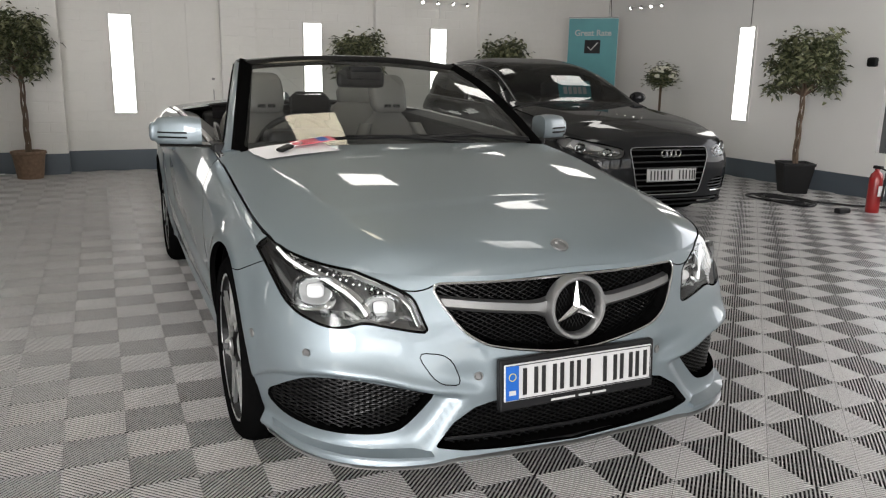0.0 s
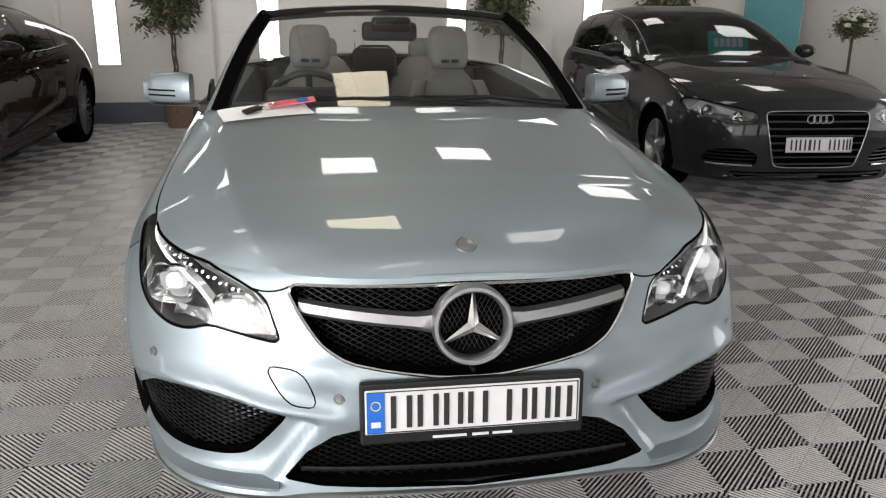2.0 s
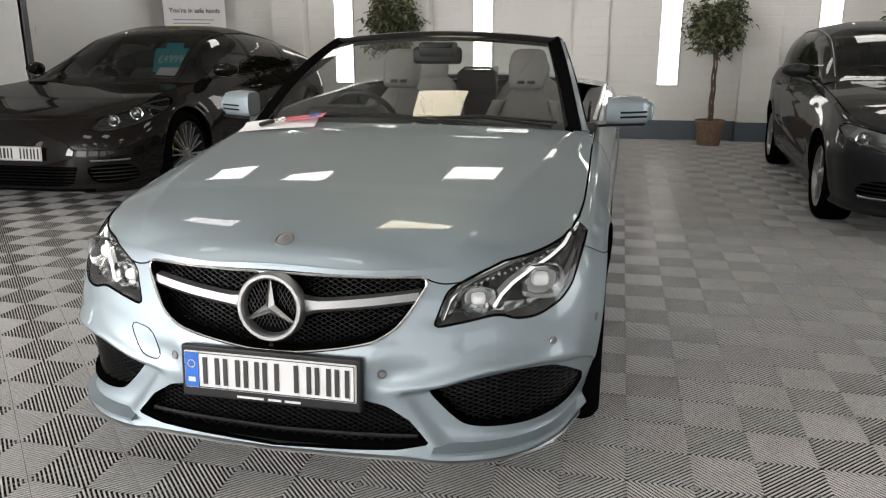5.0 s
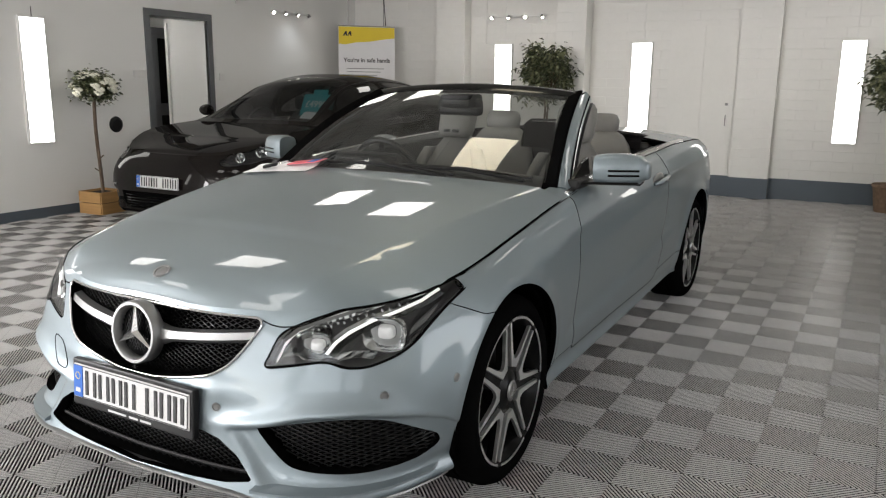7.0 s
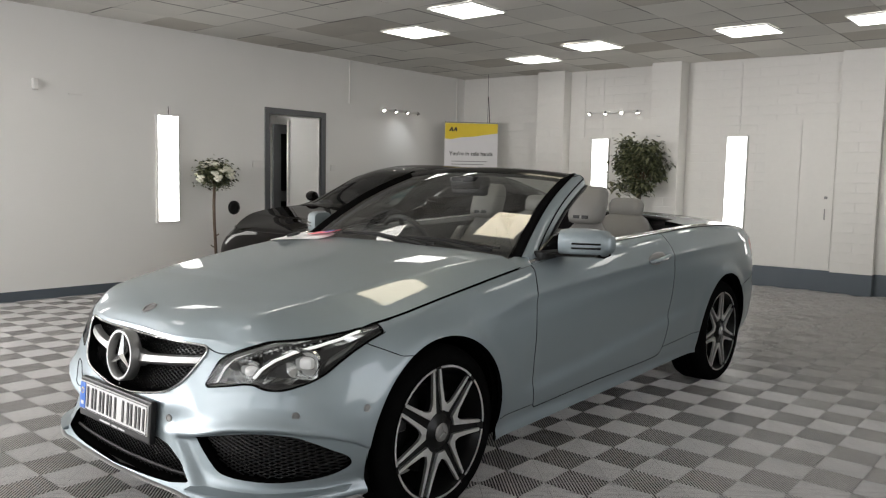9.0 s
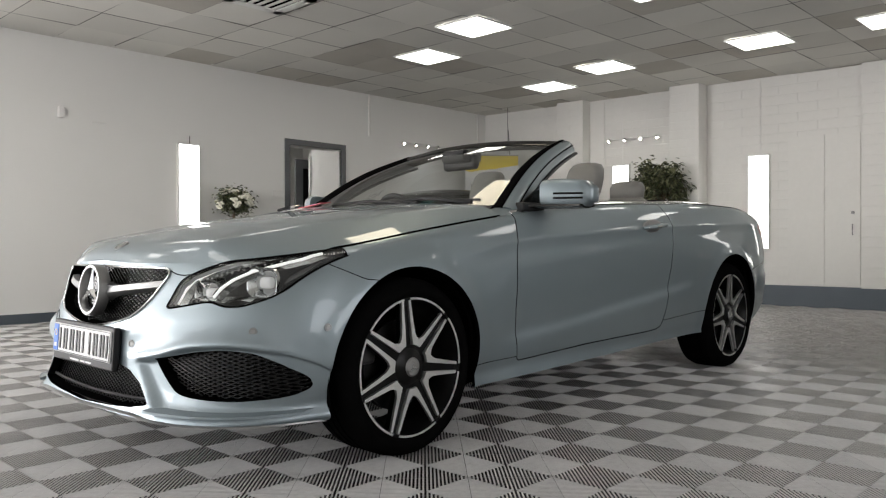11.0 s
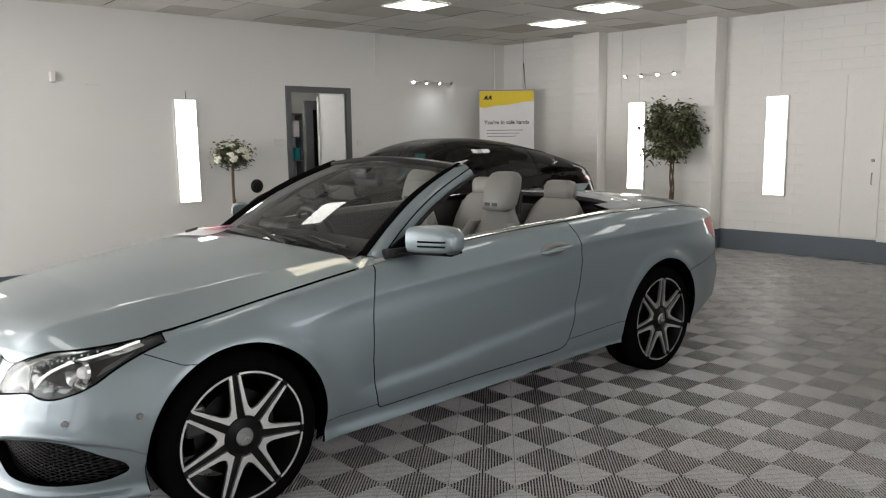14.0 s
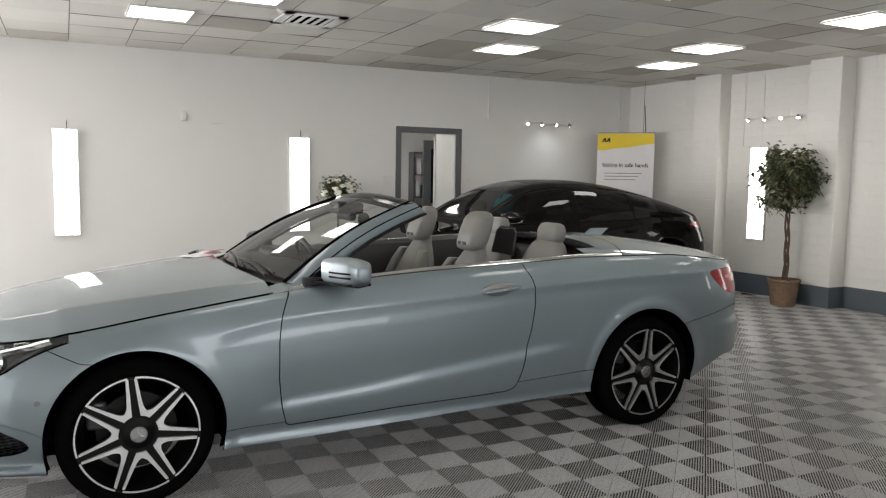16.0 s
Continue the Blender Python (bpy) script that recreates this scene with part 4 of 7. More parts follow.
# bumper openings
for sx in (1, -1):
    it = new("side_intake")
    it.parent = car
    sp = [(x * sx, z) for x, z in SI]
    spn = np.array(sp)
    bm = bmesh.new()
    a = [bm.verts.new((x, fy(x, z) + 0.012, z)) for x, z in sp]
    b = [bm.verts.new((x * 0.94, fy(x, z) + 0.085, z)) for x, z in sp]
    for k in range(len(a)):
        bm.faces.new((a[k], a[(k + 1) % len(a)], b[(k + 1) % len(a)], b[k]))
    bm.faces.new([bm.verts.new(v.co + Vector((0, 0.001, 0))) for v in b])
    part("intake_backing", bm, LINER, it)
    bm = bmesh.new()
    mesh_grille(bm, spn, (min(spn[:, 0]), max(spn[:, 0])), (0.27, 0.436), lambda x, z: fy(x, z) + 0.035, 0.030, 0.0028, 0.42)
    part("intake_mesh", bm, RIMBLACK, it)
    # the blade that runs from the intake's inner end to the lip
    bm = bmesh.new()
    rows = []
    for k in range(9):
        t = k / 8
        x, z = 0.45 + 0.36 * t, 0.232 - 0.010 * t
        y = fy(x, 0.20)
        rows.append([(sx * x, y + 0.03, z + 0.012), (sx * x, y - 0.014, z + 0.003), (sx * x, y - 0.014, z - 0.005), (sx * x, y + 0.03, z - 0.01)])
    rings_of(bm, rows, cap=True)
    part("bumper_blade", fix(bm), SILVER, bumper, smooth=True)
lo = new("lower_intake")
lo.parent = car
lp = [(x, z) for x, z in LI if x > 0] + [(-x, z) for x, z in reversed(LI) if x > 0]
lpn = np.array(lp)
bm = bmesh.new()
a = [bm.verts.new((x, fy(x, z) + 0.012, z)) for x, z in lp]
b = [bm.verts.new((x, fy(x, z) + 0.10, z)) for x, z in lp]
for k in range(len(a)):
    bm.faces.new((a[k], a[(k + 1) % len(a)], b[(k + 1) % len(a)], b[k]))
bm.faces.new([bm.verts.new(v.co + Vector((0, 0.001, 0))) for v in b])
part("intake_backing", bm, LINER, lo)
bm = bmesh.new()
mesh_grille(bm, lpn, (-0.44, 0.44), (0.218, 0.366), lambda x, z: fy(x, z) + 0.045, 0.030, 0.0027, 0.42)
part("intake_mesh", bm, RIMBLACK, lo)
bm = bmesh.new()
add_tube(bm, [(x, fy(x, 0.25) + 0.03, 0.245 + 0.03 * abs(x)) for x in np.linspace(-0.40, 0.40, 11)], 0.006, 6)
part("intake_bar", bm, BLACKP, lo)
bm = bmesh.new()
rows = []
for k in range(49):
    x = -0.82 + 1.64 * k / 48
    ax = abs(x)
    z = curve(ax, ((0, 0.207), (0.30, 0.214), (0.37, 0.214), (0.46, 0.203), (0.60, 0.197), (0.80, 0.190)))
    y = fy(ax, 0.20) - 0.012
    rows.append([(x, y + 0.05, z + 0.001), (x, y + 0.004, z + 0.003), (x, y - 0.002, z - 0.002), (x, y + 0.05, z - 0.008)])
rings_of(bm, rows, cap=True)
part("chrome_lip", fix(bm), SATIN, car, "thin chrome lip along the bumper's foot", smooth=True, sharp=50)

# shut lines from the grille's corners to the headlights
for sx in (1, -1):
    bm = bmesh.new()
    add_tube(bm, [(sx * x, fy(x, z) - 0.0002, z) for x, z in ((0.412, 0.683), (0.424, 0.677), (0.440, 0.672), (0.458, 0.669), (0.476, 0.669), (0.494, 0.672))], 0.0022, 5)
    part("bonnet_joint", bm, LINER, car)

# sensors, towing cap, plate, bonnet badge
for x, z in ((0.307, 0.436), (0.745, 0.494), (0.855, 0.499)):
    for sx in (1, -1):
        e = 0.004
        y = fy(x, z)
        n = Vector(((fy(x + e, z) - y) / e * -1, 1.0, 0)).normalized() * -1
        n = Vector((sx * (fy(x + e, z) - y) / e, -1.0, 0)).normalized()
        bm = bmesh.new()
        m = Matrix.Translation((sx * x, y, z)) @ n.to_track_quat("Z", "Y").to_matrix().to_4x4()
        add_lathe(bm, [(0.0, 0.0025), (0.0075, 0.0025), (0.009, 0.001), (0.010, 0.003), (0.0125, 0.003), (0.0135, 0.0)], 20, m)
        part("parking_sensor", fix(bm), SATIN, bumper, smooth=True)
bm = bmesh.new()
cp = smooth_poly([(-0.478, 0.510), (-0.386, 0.500), (-0.352, 0.414), (-0.426, 0.424)], 2)
add_tube(bm, [(x, fy(x, z) - 0.0005, z) for x, z in cp] + [(cp[0][0], fy(*cp[0]) - 0.0005, cp[0][1])], 0.0016, 5, caps=False)
part("towing_cap_joint", bm, LINER, bumper)
plate_on(car, pose(0.0, fy(0.2, 0.42) - 0.026, 0.421, -4, 0, 0), [(-0.200, -0.150), (-0.137, -0.087), (-0.074, -0.028), (-0.016, 0.032), (0.078, 0.128), (0.140, 0.186), (0.198, 0.240)])
bm = bmesh.new()
add_lathe(bm, [(0.0, 0.006), (0.016, 0.006), (0.020, 0.004), (0.021, 0.007), (0.0265, 0.007), (0.0285, 0.0)], 28, pose(0, -0.682, 0.7645, 29, 0, 0))
part("bonnet_badge", fix(bm), RIMGREY, car, "round silver badge", smooth=True)

# headlights: housing, reflectors and lit strips behind the clear lens
for sx, lamp in ((-1, lamps[0]), (1, lamps[1])):
    hp = [(x, z) for x, z in HL]
    bm = bmesh.new()

    def hy(x, z, d):
        zz = min(z, float(curve(max(-0.72, min(0.0, fy(x, min(z, 0.75)))), MF.crest)) - 0.002)
        return (sx * x * (1 - d * 0.25), fy(x, zz) + d, zz)
    hv = [hy(x, z, 0.004) for x, z in hp]
    hb = [hy(0.64 + (x - 0.64) * 0.96, 0.65 + (z - 0.65) * 0.95, 0.085) for x, z in hp]
    va, vb = [bm.verts.new(p) for p in hv], [bm.verts.new(p) for p in hb]
    for k in range(len(va)):
        bm.faces.new((va[k], va[(k + 1) % len(va)], vb[(k + 1) % len(va)], vb[k]))
    bm.faces.new([bm.verts.new(p) for p in hb])
    part("lamp_housing", bm, LAMPDARK, lamp, "dark lamp housing")
    bm = bmesh.new()
    add_tube(bm, [hv[k] for k in range(len(hv))] + [hv[0]], 0.0046, 6, caps=False)
    part("lamp_seal", bm, LINER, lamp)
    for x, z, r in ((0.705, 0.645, 0.034), (0.545, 0.610, 0.028)):
        p = Vector(hy(x, z, 0.060))
        n = Vector((sx * 0.35, -1, 0.02)).normalized()
        m = Matrix.Translation(p) @ n.to_track_quat("Z", "Y").to_matrix().to_4x4()
        bm = bmesh.new()
        # a squarish chrome bowl
        sq = lambda q, zz: [m @ Vector((q * 1.25 * abs(math.cos(b)) ** 0.6 * (1 if math.cos(b) > 0 else -1), q * abs(math.sin(b)) ** 0.6 * (1 if math.sin(b) > 0 else -1), zz)) for b in (2 * math.pi * k / 24 for k in range(24))]
        rings_of(bm, [sq(r * 0.55, -0.012), sq(r * 0.9, 0.006), sq(r * 1.25, 0.024), sq(r * 1.45, 0.028), sq(r * 1.5, 0.016)])
        part("reflector", fix(bm), LAMPCHROME, lamp, "bright reflector bowl", smooth=True)
        bm = bmesh.new()
        rings_of(bm, [sq(r * 0.60, -0.008), sq(r * 0.52, 0.010), sq(r * 0.30, 0.018), sq(r * 0.04, 0.020)], cap=True)
        part("projector", fix(bm), BEAM, lamp, "lit projector lens", smooth=True)
        for k in range(3):
            bm = bmesh.new()
            q = [m @ Vector((r * (-1.5 + 1.0 * k), r * -1.35, 0.010)), m @ Vector((r * (-0.7 + 1.0 * k), r * -1.45, 0.014)), m @ Vector((r * (-0.8 + 1.0 * k), r * -1.05, -0.004)), m @ Vector((r * (-1.5 + 1.0 * k), r * -1.0, -0.008))]
            rings_of(bm, [q[:2], [q[3], q[2]]], close=False)
            part("reflector_facet", fix(bm), LAMPCHROME, lamp)
    # rear side reflector fin and upper ribbed strip
    bm = bmesh.new()
    rings_of(bm, [[hy(x, z0, 0.02), hy(x - 0.004, (z0 + z1) / 2, 0.034), hy(x, z1, 0.022)] for x, z0, z1 in ((0.762, 0.640, 0.664), (0.772, 0.655, 0.684), (0.782, 0.672, 0.704), (0.788, 0.700, 0.716))], close=False)
    part("side_reflector", fix(bm), SATIN, lamp, smooth=True)
    bm = bmesh.new()
    rings_of(bm, [[hy(x, z, 0.012), hy(x + 0.004, z - 0.010, 0.020)] for x, z in ((0.452, 0.575), (0.470, 0.632), (0.50, 0.664), (0.56, 0.690), (0.62, 0.712), (0.68, 0.742))], close=False)
    part("upper_trim", fix(bm), SATIN, lamp, smooth=True)
    strips = ([(0.456, 0.572), (0.470, 0.616), (0.495, 0.652), (0.56, 0.684), (0.62, 0.708), (0.68, 0.735), (0.728, 0.752)],
              [(0.588, 0.598), (0.605, 0.628), (0.632, 0.655), (0.675, 0.683), (0.72, 0.702), (0.755, 0.722), (0.768, 0.74)])
    for st in strips:
        bm = bmesh.new()
        st2 = [(a[0] + (b[0] - a[0]) * t, a[1] + (b[1] - a[1]) * t) for a, b in zip(st, st[1:]) for t in (0, 0.5)] + [st[-1]]
        add_tube(bm, [hy(x, z, 0.024) for x, z in st2], 0.0048, 6)
        part("light_strip", bm, DRL, lamp, "lit white strip", smooth=True)
        bm = bmesh.new()
        rings_of(bm, [[hy(x - 0.016, z + 0.008, 0.034), hy(x, z - 0.002, 0.027), hy(x + 0.016, z - 0.014, 0.044)] for x, z in st2], close=False)
        part("strip_trim", bm, LAMPCHROME, lamp)
    for k in range(15):
        t = k / 14
        x, z = 0.52 + 0.21 * t, 0.646 + 0.070 * t + 0.004 * (k % 2)
        bm = bmesh.new()
        bmesh.ops.create_icosphere(bm, subdivisions=1, radius=0.0055, matrix=Matrix.Translation(hy(x, z, 0.034)))
        part("lamp_bead", bm, LAMPCHROME, lamp, smooth=True)
    bm = bmesh.new()
    rings_of(bm, [[hy(x, 0.582 + 0.008 * math.sin(x * 40), 0.03), hy(x, 0.600, 0.055)] for x in np.linspace(0.47, 0.70, 9)], close=False)
    part("lower_trim", bm, LAMPCHROME, lamp)

# windscreen and its frame
def ws(t, s):
    """A point of the windscreen: t across from -1 to 1, s from the foot to the top."""
    foot = Vector((0.722 * t, 0.545 + 0.150 * t * t, 0.958 - 0.018 * t * t))
    top = Vector((0.572 * t, 1.315 + 0.040 * t * t, 1.322 - 0.036 * t * t))
    p = foot.lerp(top, s)
    bow = 0.035 * math.sin(math.pi * s)
    return p + Vector((0, -0.55, 0.85)) * bow


bm = bmesh.new()
rings_of(bm, [[ws(-0.985 + 1.97 * i / 72, s) for i in range(73)] for s in (k / 48 for k in range(49))], close=False)
ws_ob = part("windscreen", bm, GLASS, car, "clear raked windscreen", smooth=True, sharp=180)
ws_ob.visible_shadow = False
bm = bmesh.new()
out = []
for sx in (1, -1):
    rows = []
    for k in range(15):
        s = -0.05 + 1.07 * k / 14
        p = ws(sx, min(max(s, 0), 1)) if 0 <= s <= 1 else ws(sx, 0) + (ws(sx, 0.1) - ws(sx, 0)) * (s * 10) if s < 0 else ws(sx, 1) + (ws(sx, 1) - ws(sx, 0.9)) * ((s - 1) * 10)
        w = 0.050 - 0.012 * max(s, 0) + (0.05 * max(0, 0.12 - s))
        rows.append([p + Vector((-sx * 0.022, -0.004, 0.004)), p + Vector((sx * 0.004, 0.0, 0.016)), p + Vector((sx * w * 0.56, 0.028, 0.010)), p + Vector((sx * w * 0.86, 0.060, -0.022)), p + Vector((sx * w * 0.7, 0.075, -0.040)), p + Vector((-sx * 0.008, 0.045, -0.020))])
    bm = bmesh.new()
    rings_of(bm, rows, cap=True)
    part("windscreen_pillar", fix(bm), SILVER, car, "silver windscreen pillar", smooth=True, sharp=50)
    bm = bmesh.new()
    add_tube(bm, [r[2].lerp(r[3], 0.62) + Vector((sx * 0.0015, 0, 0.001)) for r in rows[1:]], 0.0032, 6)
    part("pillar_joint", bm, LINER, car, smooth=True)
    bm = bmesh.new()
    rings_of(bm, [[r[0] + Vector((-sx * 0.034, -0.003, 0.001)), r[1] + Vector((-sx * 0.004, -0.006, 0.003)), r[1].lerp(r[2], 0.2) + Vector((0, -0.004, 0.004)), r[1] + Vector((0, 0.02, -0.02)), r[0] + Vector((-sx * 0.02, 0.02, -0.015))] for r in rows], cap=True)
    part("pillar_seal", fix(bm), LINER, car)
    bm = bmesh.new()
    rings_of(bm, [[r[4] + Vector((sx * 0.010, 0.004, -0.002)), r[4] + Vector((sx * 0.006, 0.018, -0.010)), r[4] + Vector((-sx * 0.02, 0.012, -0.012)), r[4] + Vector((-sx * 0.02, 0, 0))] for r in rows[1:]], cap=True)
    part("pillar_rubber", fix(bm), BLACKP, car)
bm = bmesh.new()
rows = []
for i in range(25):
    t = -1.03 + 2.06 * i / 24
    p = ws(max(-1, min(1, t)), 0.985)
    p.x = 0.572 * t
    rows.append([p + Vector((0, -0.030, -0.012)), p + Vector((0, -0.004, 0.014)), p + Vector((0, 0.055, 0.020)), p + Vector((0, 0.095, 0.002)), p + Vector((0, 0.08, -0.028)), p + Vector((0, 0.01, -0.03))])
rings_of(bm, rows, cap=True)
part("windscreen_header", fix(bm), GLOSSBLACK, car, "black windscreen header", smooth=True, sharp=50)
bm = bmesh.new()
rings_of(bm, [[ws(-0.97 + 1.94 * i / 24, 0.90) + Vector((0, 0.003, -0.002)), ws(-0.97 + 1.94 * i / 24, 0.985) + Vector((0, 0.003, -0.002))] for i in range(25)][::1], close=False)
part("windscreen_band", bm, mat("black glass print", (0.008, 0.008, 0.008), 0.2), car)
bm = bmesh.new()
add_soft(bm, (-0.085, 1.14, 1.215), (0.085, 1.30, 1.285), 0.02, None, 2)
add_soft(bm, (-0.13, 1.20, 1.178), (0.118, 1.245, 1.262), 0.025, None, 3)
part("rear_view_mirror", bm, BLACKP, car, "black rear-view mirror and sensor box", smooth=True)
bm = bmesh.new()
rings_of(bm, [[(x, 0.495 + 0.17 * (x / 0.72) ** 2 + d, 0.938 - 0.022 * (x / 0.72) ** 2 - dz) for d, dz in ((0.0, 0.004), (0.08, -0.006), (0.11, 0.01))] for x in np.linspace(-0.74, 0.74, 21)], close=False)
part("scuttle_panel", bm, BLACKP, car, smooth=True)
for x0, x1, y0, y1 in ((0.30, -0.38, 0.535, 0.62), (0.62, 0.05, 0.61, 0.585)):
    bm = bmesh.new()
    add_tube(bm, [(x0, y0 - 0.01, 0.955), ((x0 + x1) / 2, (y0 + y1) / 2, 0.985), (x1, y1, 0.975)], 0.008, 6)
    add_tube(bm, [(x0 + 0.02, y0 + 0.025, 0.965), ((x0 + x1) / 2, (y0 + y1) / 2 + 0.03, 0.985), (x1 - 0.02, y1 + 0.03, 0.985)], 0.006, 5)
    part("wiper", bm, BLACKP, car)

# silver corners between the bonnet, the wings and the windscreen pillars
for sx in (1, -1):
    bm = bmesh.new()
    rows = []
    for k in range(9):
        t = k / 8
        y = 0.575 + 0.245 * t
        ox, oz = float(np.interp(y, rim[60:-60, 1], rim[60:-60, 0])), float(np.interp(y, rim[60:-60, 1], rim[60:-60, 2]))
        a = Vector((sx * (ox - 0.003), y, oz + 0.001))
        b = Vector((sx * (0.690 + 0.040 * t), 0.600 + 0.140 * t, 0.912 + 0.044 * t))
        rows.append([a.lerp(b, q) + Vector((0, 0, 0.006 * math.sin(math.pi * q))) for q in (0, 0.2, 0.4, 0.6, 0.8, 1.0)])
    rings_of(bm, rows, close=False)
    part("cowl_corner", fix(bm), SILVER, car, smooth=True, sharp=180)

# door furniture and mirrors
belt = rim[(rim[:, 1] > 0.66) & (rim[:, 1] < 2.62)]
for sx, d in ((-1, doors[0]), (1, doors[1])):
    bm = bmesh.new()
    rings_of(bm, [[(sx * (x - 0.004), y, z + 0.004), (sx * (x - 0.010), y, z + 0.016), (sx * (x - 0.022), y, z + 0.018), (sx * (x - 0.026), y, z + 0.004)] for x, y, z in belt[::3]], cap=True)
    part("belt_trim", fix(bm), CHROME, car, "thin chrome strip along the belt", smooth=True, sharp=60)
    bm = bmesh.new()
    rings_of(bm, [[(sx * (x - 0.024), y, z + 0.010), (sx * (x - 0.045), y, z + 0.006), (sx * (x - 0.11), y, z - 0.012), (sx * (x - 0.13), y, z - 0.09), (sx * (x - 0.13), y, z - 0.60)] for x, y, z in belt[::3]], close=False)
    part("inner_door_trim", bm, LEATHERDARK, car, smooth=True)
    bm = bmesh.new()
    add_soft(bm, (sx * 0.60, 0.95, 0.62), (sx * 0.68, 1.75, 0.70), 0.02)
    part("armrest", bm, LEATHER, car, smooth=True)
    h = new("door_handle")
    h.parent = d
    bm = bmesh.new()
    add_tube(bm, [(sx * 0.882, 1.645, 0.850), (sx * 0.903, 1.675, 0.856), (sx * 0.907, 1.76, 0.864), (sx * 0.903, 1.845, 0.871), (sx * 0.882, 1.875, 0.873)], [0.008, 0.012, 0.013, 0.012, 0.008], 10)
    part("grip", bm, SILVER, h, smooth=True)
    bm = bmesh.new()
    add_tube(bm, [(sx * 0.903, 1.66, 0.851), (sx * 0.919, 1.76, 0.862), (sx * 0.903, 1.86, 0.869)], 0.0035, 6)
    part("handle_strip", bm, CHROME, h, "chrome strip", smooth=True)
    # a shallow shell, not a hollow: darker satin carries the recess's shade
    bm = bmesh.new()
    bmesh.ops.create_uvsphere(bm, u_segments=20, v_segments=10, radius=1, matrix=Matrix.Translation((sx * 0.874, 1.745, 0.862)) @ pose(0, 0, 0, 4, 0, 0) @ Matrix.Diagonal((0.012, 0.105, 0.036, 1)))
    part("handle_cup", bm, SATIN, h, smooth=True)
    mi = new("wing_mirror")
    mi.parent = car
    mi["label"] = "silver wing mirror with two dark slots"
    bm = bmesh.new()
    rows = []
    for k in range(13):
        t = min(k / 11, 1 - 1e-6) if k < 12 else 1.0
        x = 0.835 + 0.180 * t + (0.010 if k == 12 else 0)
        e = math.sin(math.pi * (0.24 + 0.50 * t)) ** 0.45 * (1 if t < 0.999 else 0.72)
        yc, zc = 0.875 + 0.075 * t, 0.995 - 0.004 * t
        hy_, hz = 0.078 * e * (1 - 0.25 * t), 0.070 * e * (1 - 0.10 * t)
        rows.append([(sx * x, yc + hy_ * (abs(math.cos(a)) ** 0.6) * (1 if math.cos(a) > 0 else -1), zc + hz * (abs(math.sin(a)) ** 0.5) * (1 if math.sin(a) > 0 else -1)) for a in (2 * math.pi * j / 20 for j in range(20))])
    c = Vector((0, sum(p[1] for p in rows[-1]) / 20, sum(p[2] for p in rows[-1]) / 20))
    for grow, out in ((0.86, 0.006), (0.55, 0.010)):
        rows.append([(p[0] + sx * out, c.y + (p[1] - c.y) * grow, c.z + (p[2] - c.z) * grow) for p in rows[12]])
    rings_of(bm, rows, cap=True)
    part("mirror_housing", fix(bm), SILVER, mi, smooth=True, sharp=60)
    bm = bmesh.new()
    rows = [[(sx * x, yc - 0.055, 0.945), (sx * x, yc - 0.062, 0.936), (sx * x, yc, 0.926), (sx * x, yc + 0.065, 0.936), (sx * x, yc + 0.06, 0.948)] for x, yc in ((0.80, 0.835), (0.86, 0.872), (0.94, 0.905), (0.985, 0.925), (1.0, 0.932))]
    rings_of(bm, rows, cap=True)
    part("mirror_base", fix(bm), GLOSSBLACK, mi, smooth=True, sharp=50)
    bm = bmesh.new()
    add_soft(bm, (sx * 0.72, 0.74, 0.915), (sx * 0.80, 0.90, 0.955), 0.012)
    part("mirror_foot", bm, BLACKP, mi)
    for z in (0.992, 0.972):
        bm = bmesh.new()
        pts = []
        for k in range(8):
            t = 0.32 + 0.62 * k / 7
            e = math.sin(math.pi * (0.24 + 0.50 * t)) ** 0.45
            pts.append((sx * (0.835 + 0.180 * t), 0.875 + 0.075 * t - 0.078 * e * (1 - 0.25 * t) * 0.985, z))
        add_tube(bm, pts, 0.0045, 5)
        part("mirror_slot", bm, GLOSSBLACK, mi)
    bm = bmesh.new()
    add_box(bm, (sx * 0.86, 0.945, 0.95), (sx * 0.97, 0.952, 1.03))
    part("mirror_glass", bm, CHROME, mi)
    # dark corner piece and quarter glass foot
    bm = bmesh.new()
    add_prism(bm, [(0.70, 0.898), (0.98, 0.948), (0.95, 1.03), (0.88, 1.015), (0.79, 0.965)], 0.012, Matrix(((0, 0, sx, sx * 0.755), (1, 0, 0, 0), (0, 1, 0, 0), (0, 0, 0, 1))))
    part("door_corner", fix(bm), GLOSSBLACK, car)

# cabin
cab = [("cabin_floor", (-0.66, 0.45, 0.24), (0.66, 2.45, 0.28), CLOTH), ("centre_console", (-0.12, 0.75, 0.28), (0.12, 1.75, 0.60), LEATHERDARK), ("rear_bulkhead", (-0.64, 2.46, 0.28), (0.64, 2.53, 1.0), LEATHERDARK)]
for n, lo, hi, m in cab:
    part(n, soft(lo, hi, 0.03), m, car)
bm = bmesh.new()
prof = [(0.53, 0.935), (0.62, 0.955), (0.80, 0.962), (0.93, 0.948), (0.99, 0.90), (1.00, 0.80), (0.94, 0.62), (0.90, 0.45)]
rings_of(bm, [[(x, y + 0.12 * (x / 0.7) ** 2 * (1 if y < 0.7 else 0.3), z - 0.02 * (x / 0.7) ** 2) for y, z in prof] for x in np.linspace(-0.70, 0.70, 21)], close=False)
part("dashboard", bm, LEATHERDARK, car, "dark dashboard", smooth=True)
part("instrument_hood", soft((-0.55, 0.82, 0.92), (-0.20, 1.0, 0.995), 0.03), LEATHERDARK, car, smooth=True)
sw = new("steering_wheel")
sw.parent = car
sw.matrix_local = pose(-0.37, 1.12, 0.88, -65, 0, 0)
bm = bmesh.new()
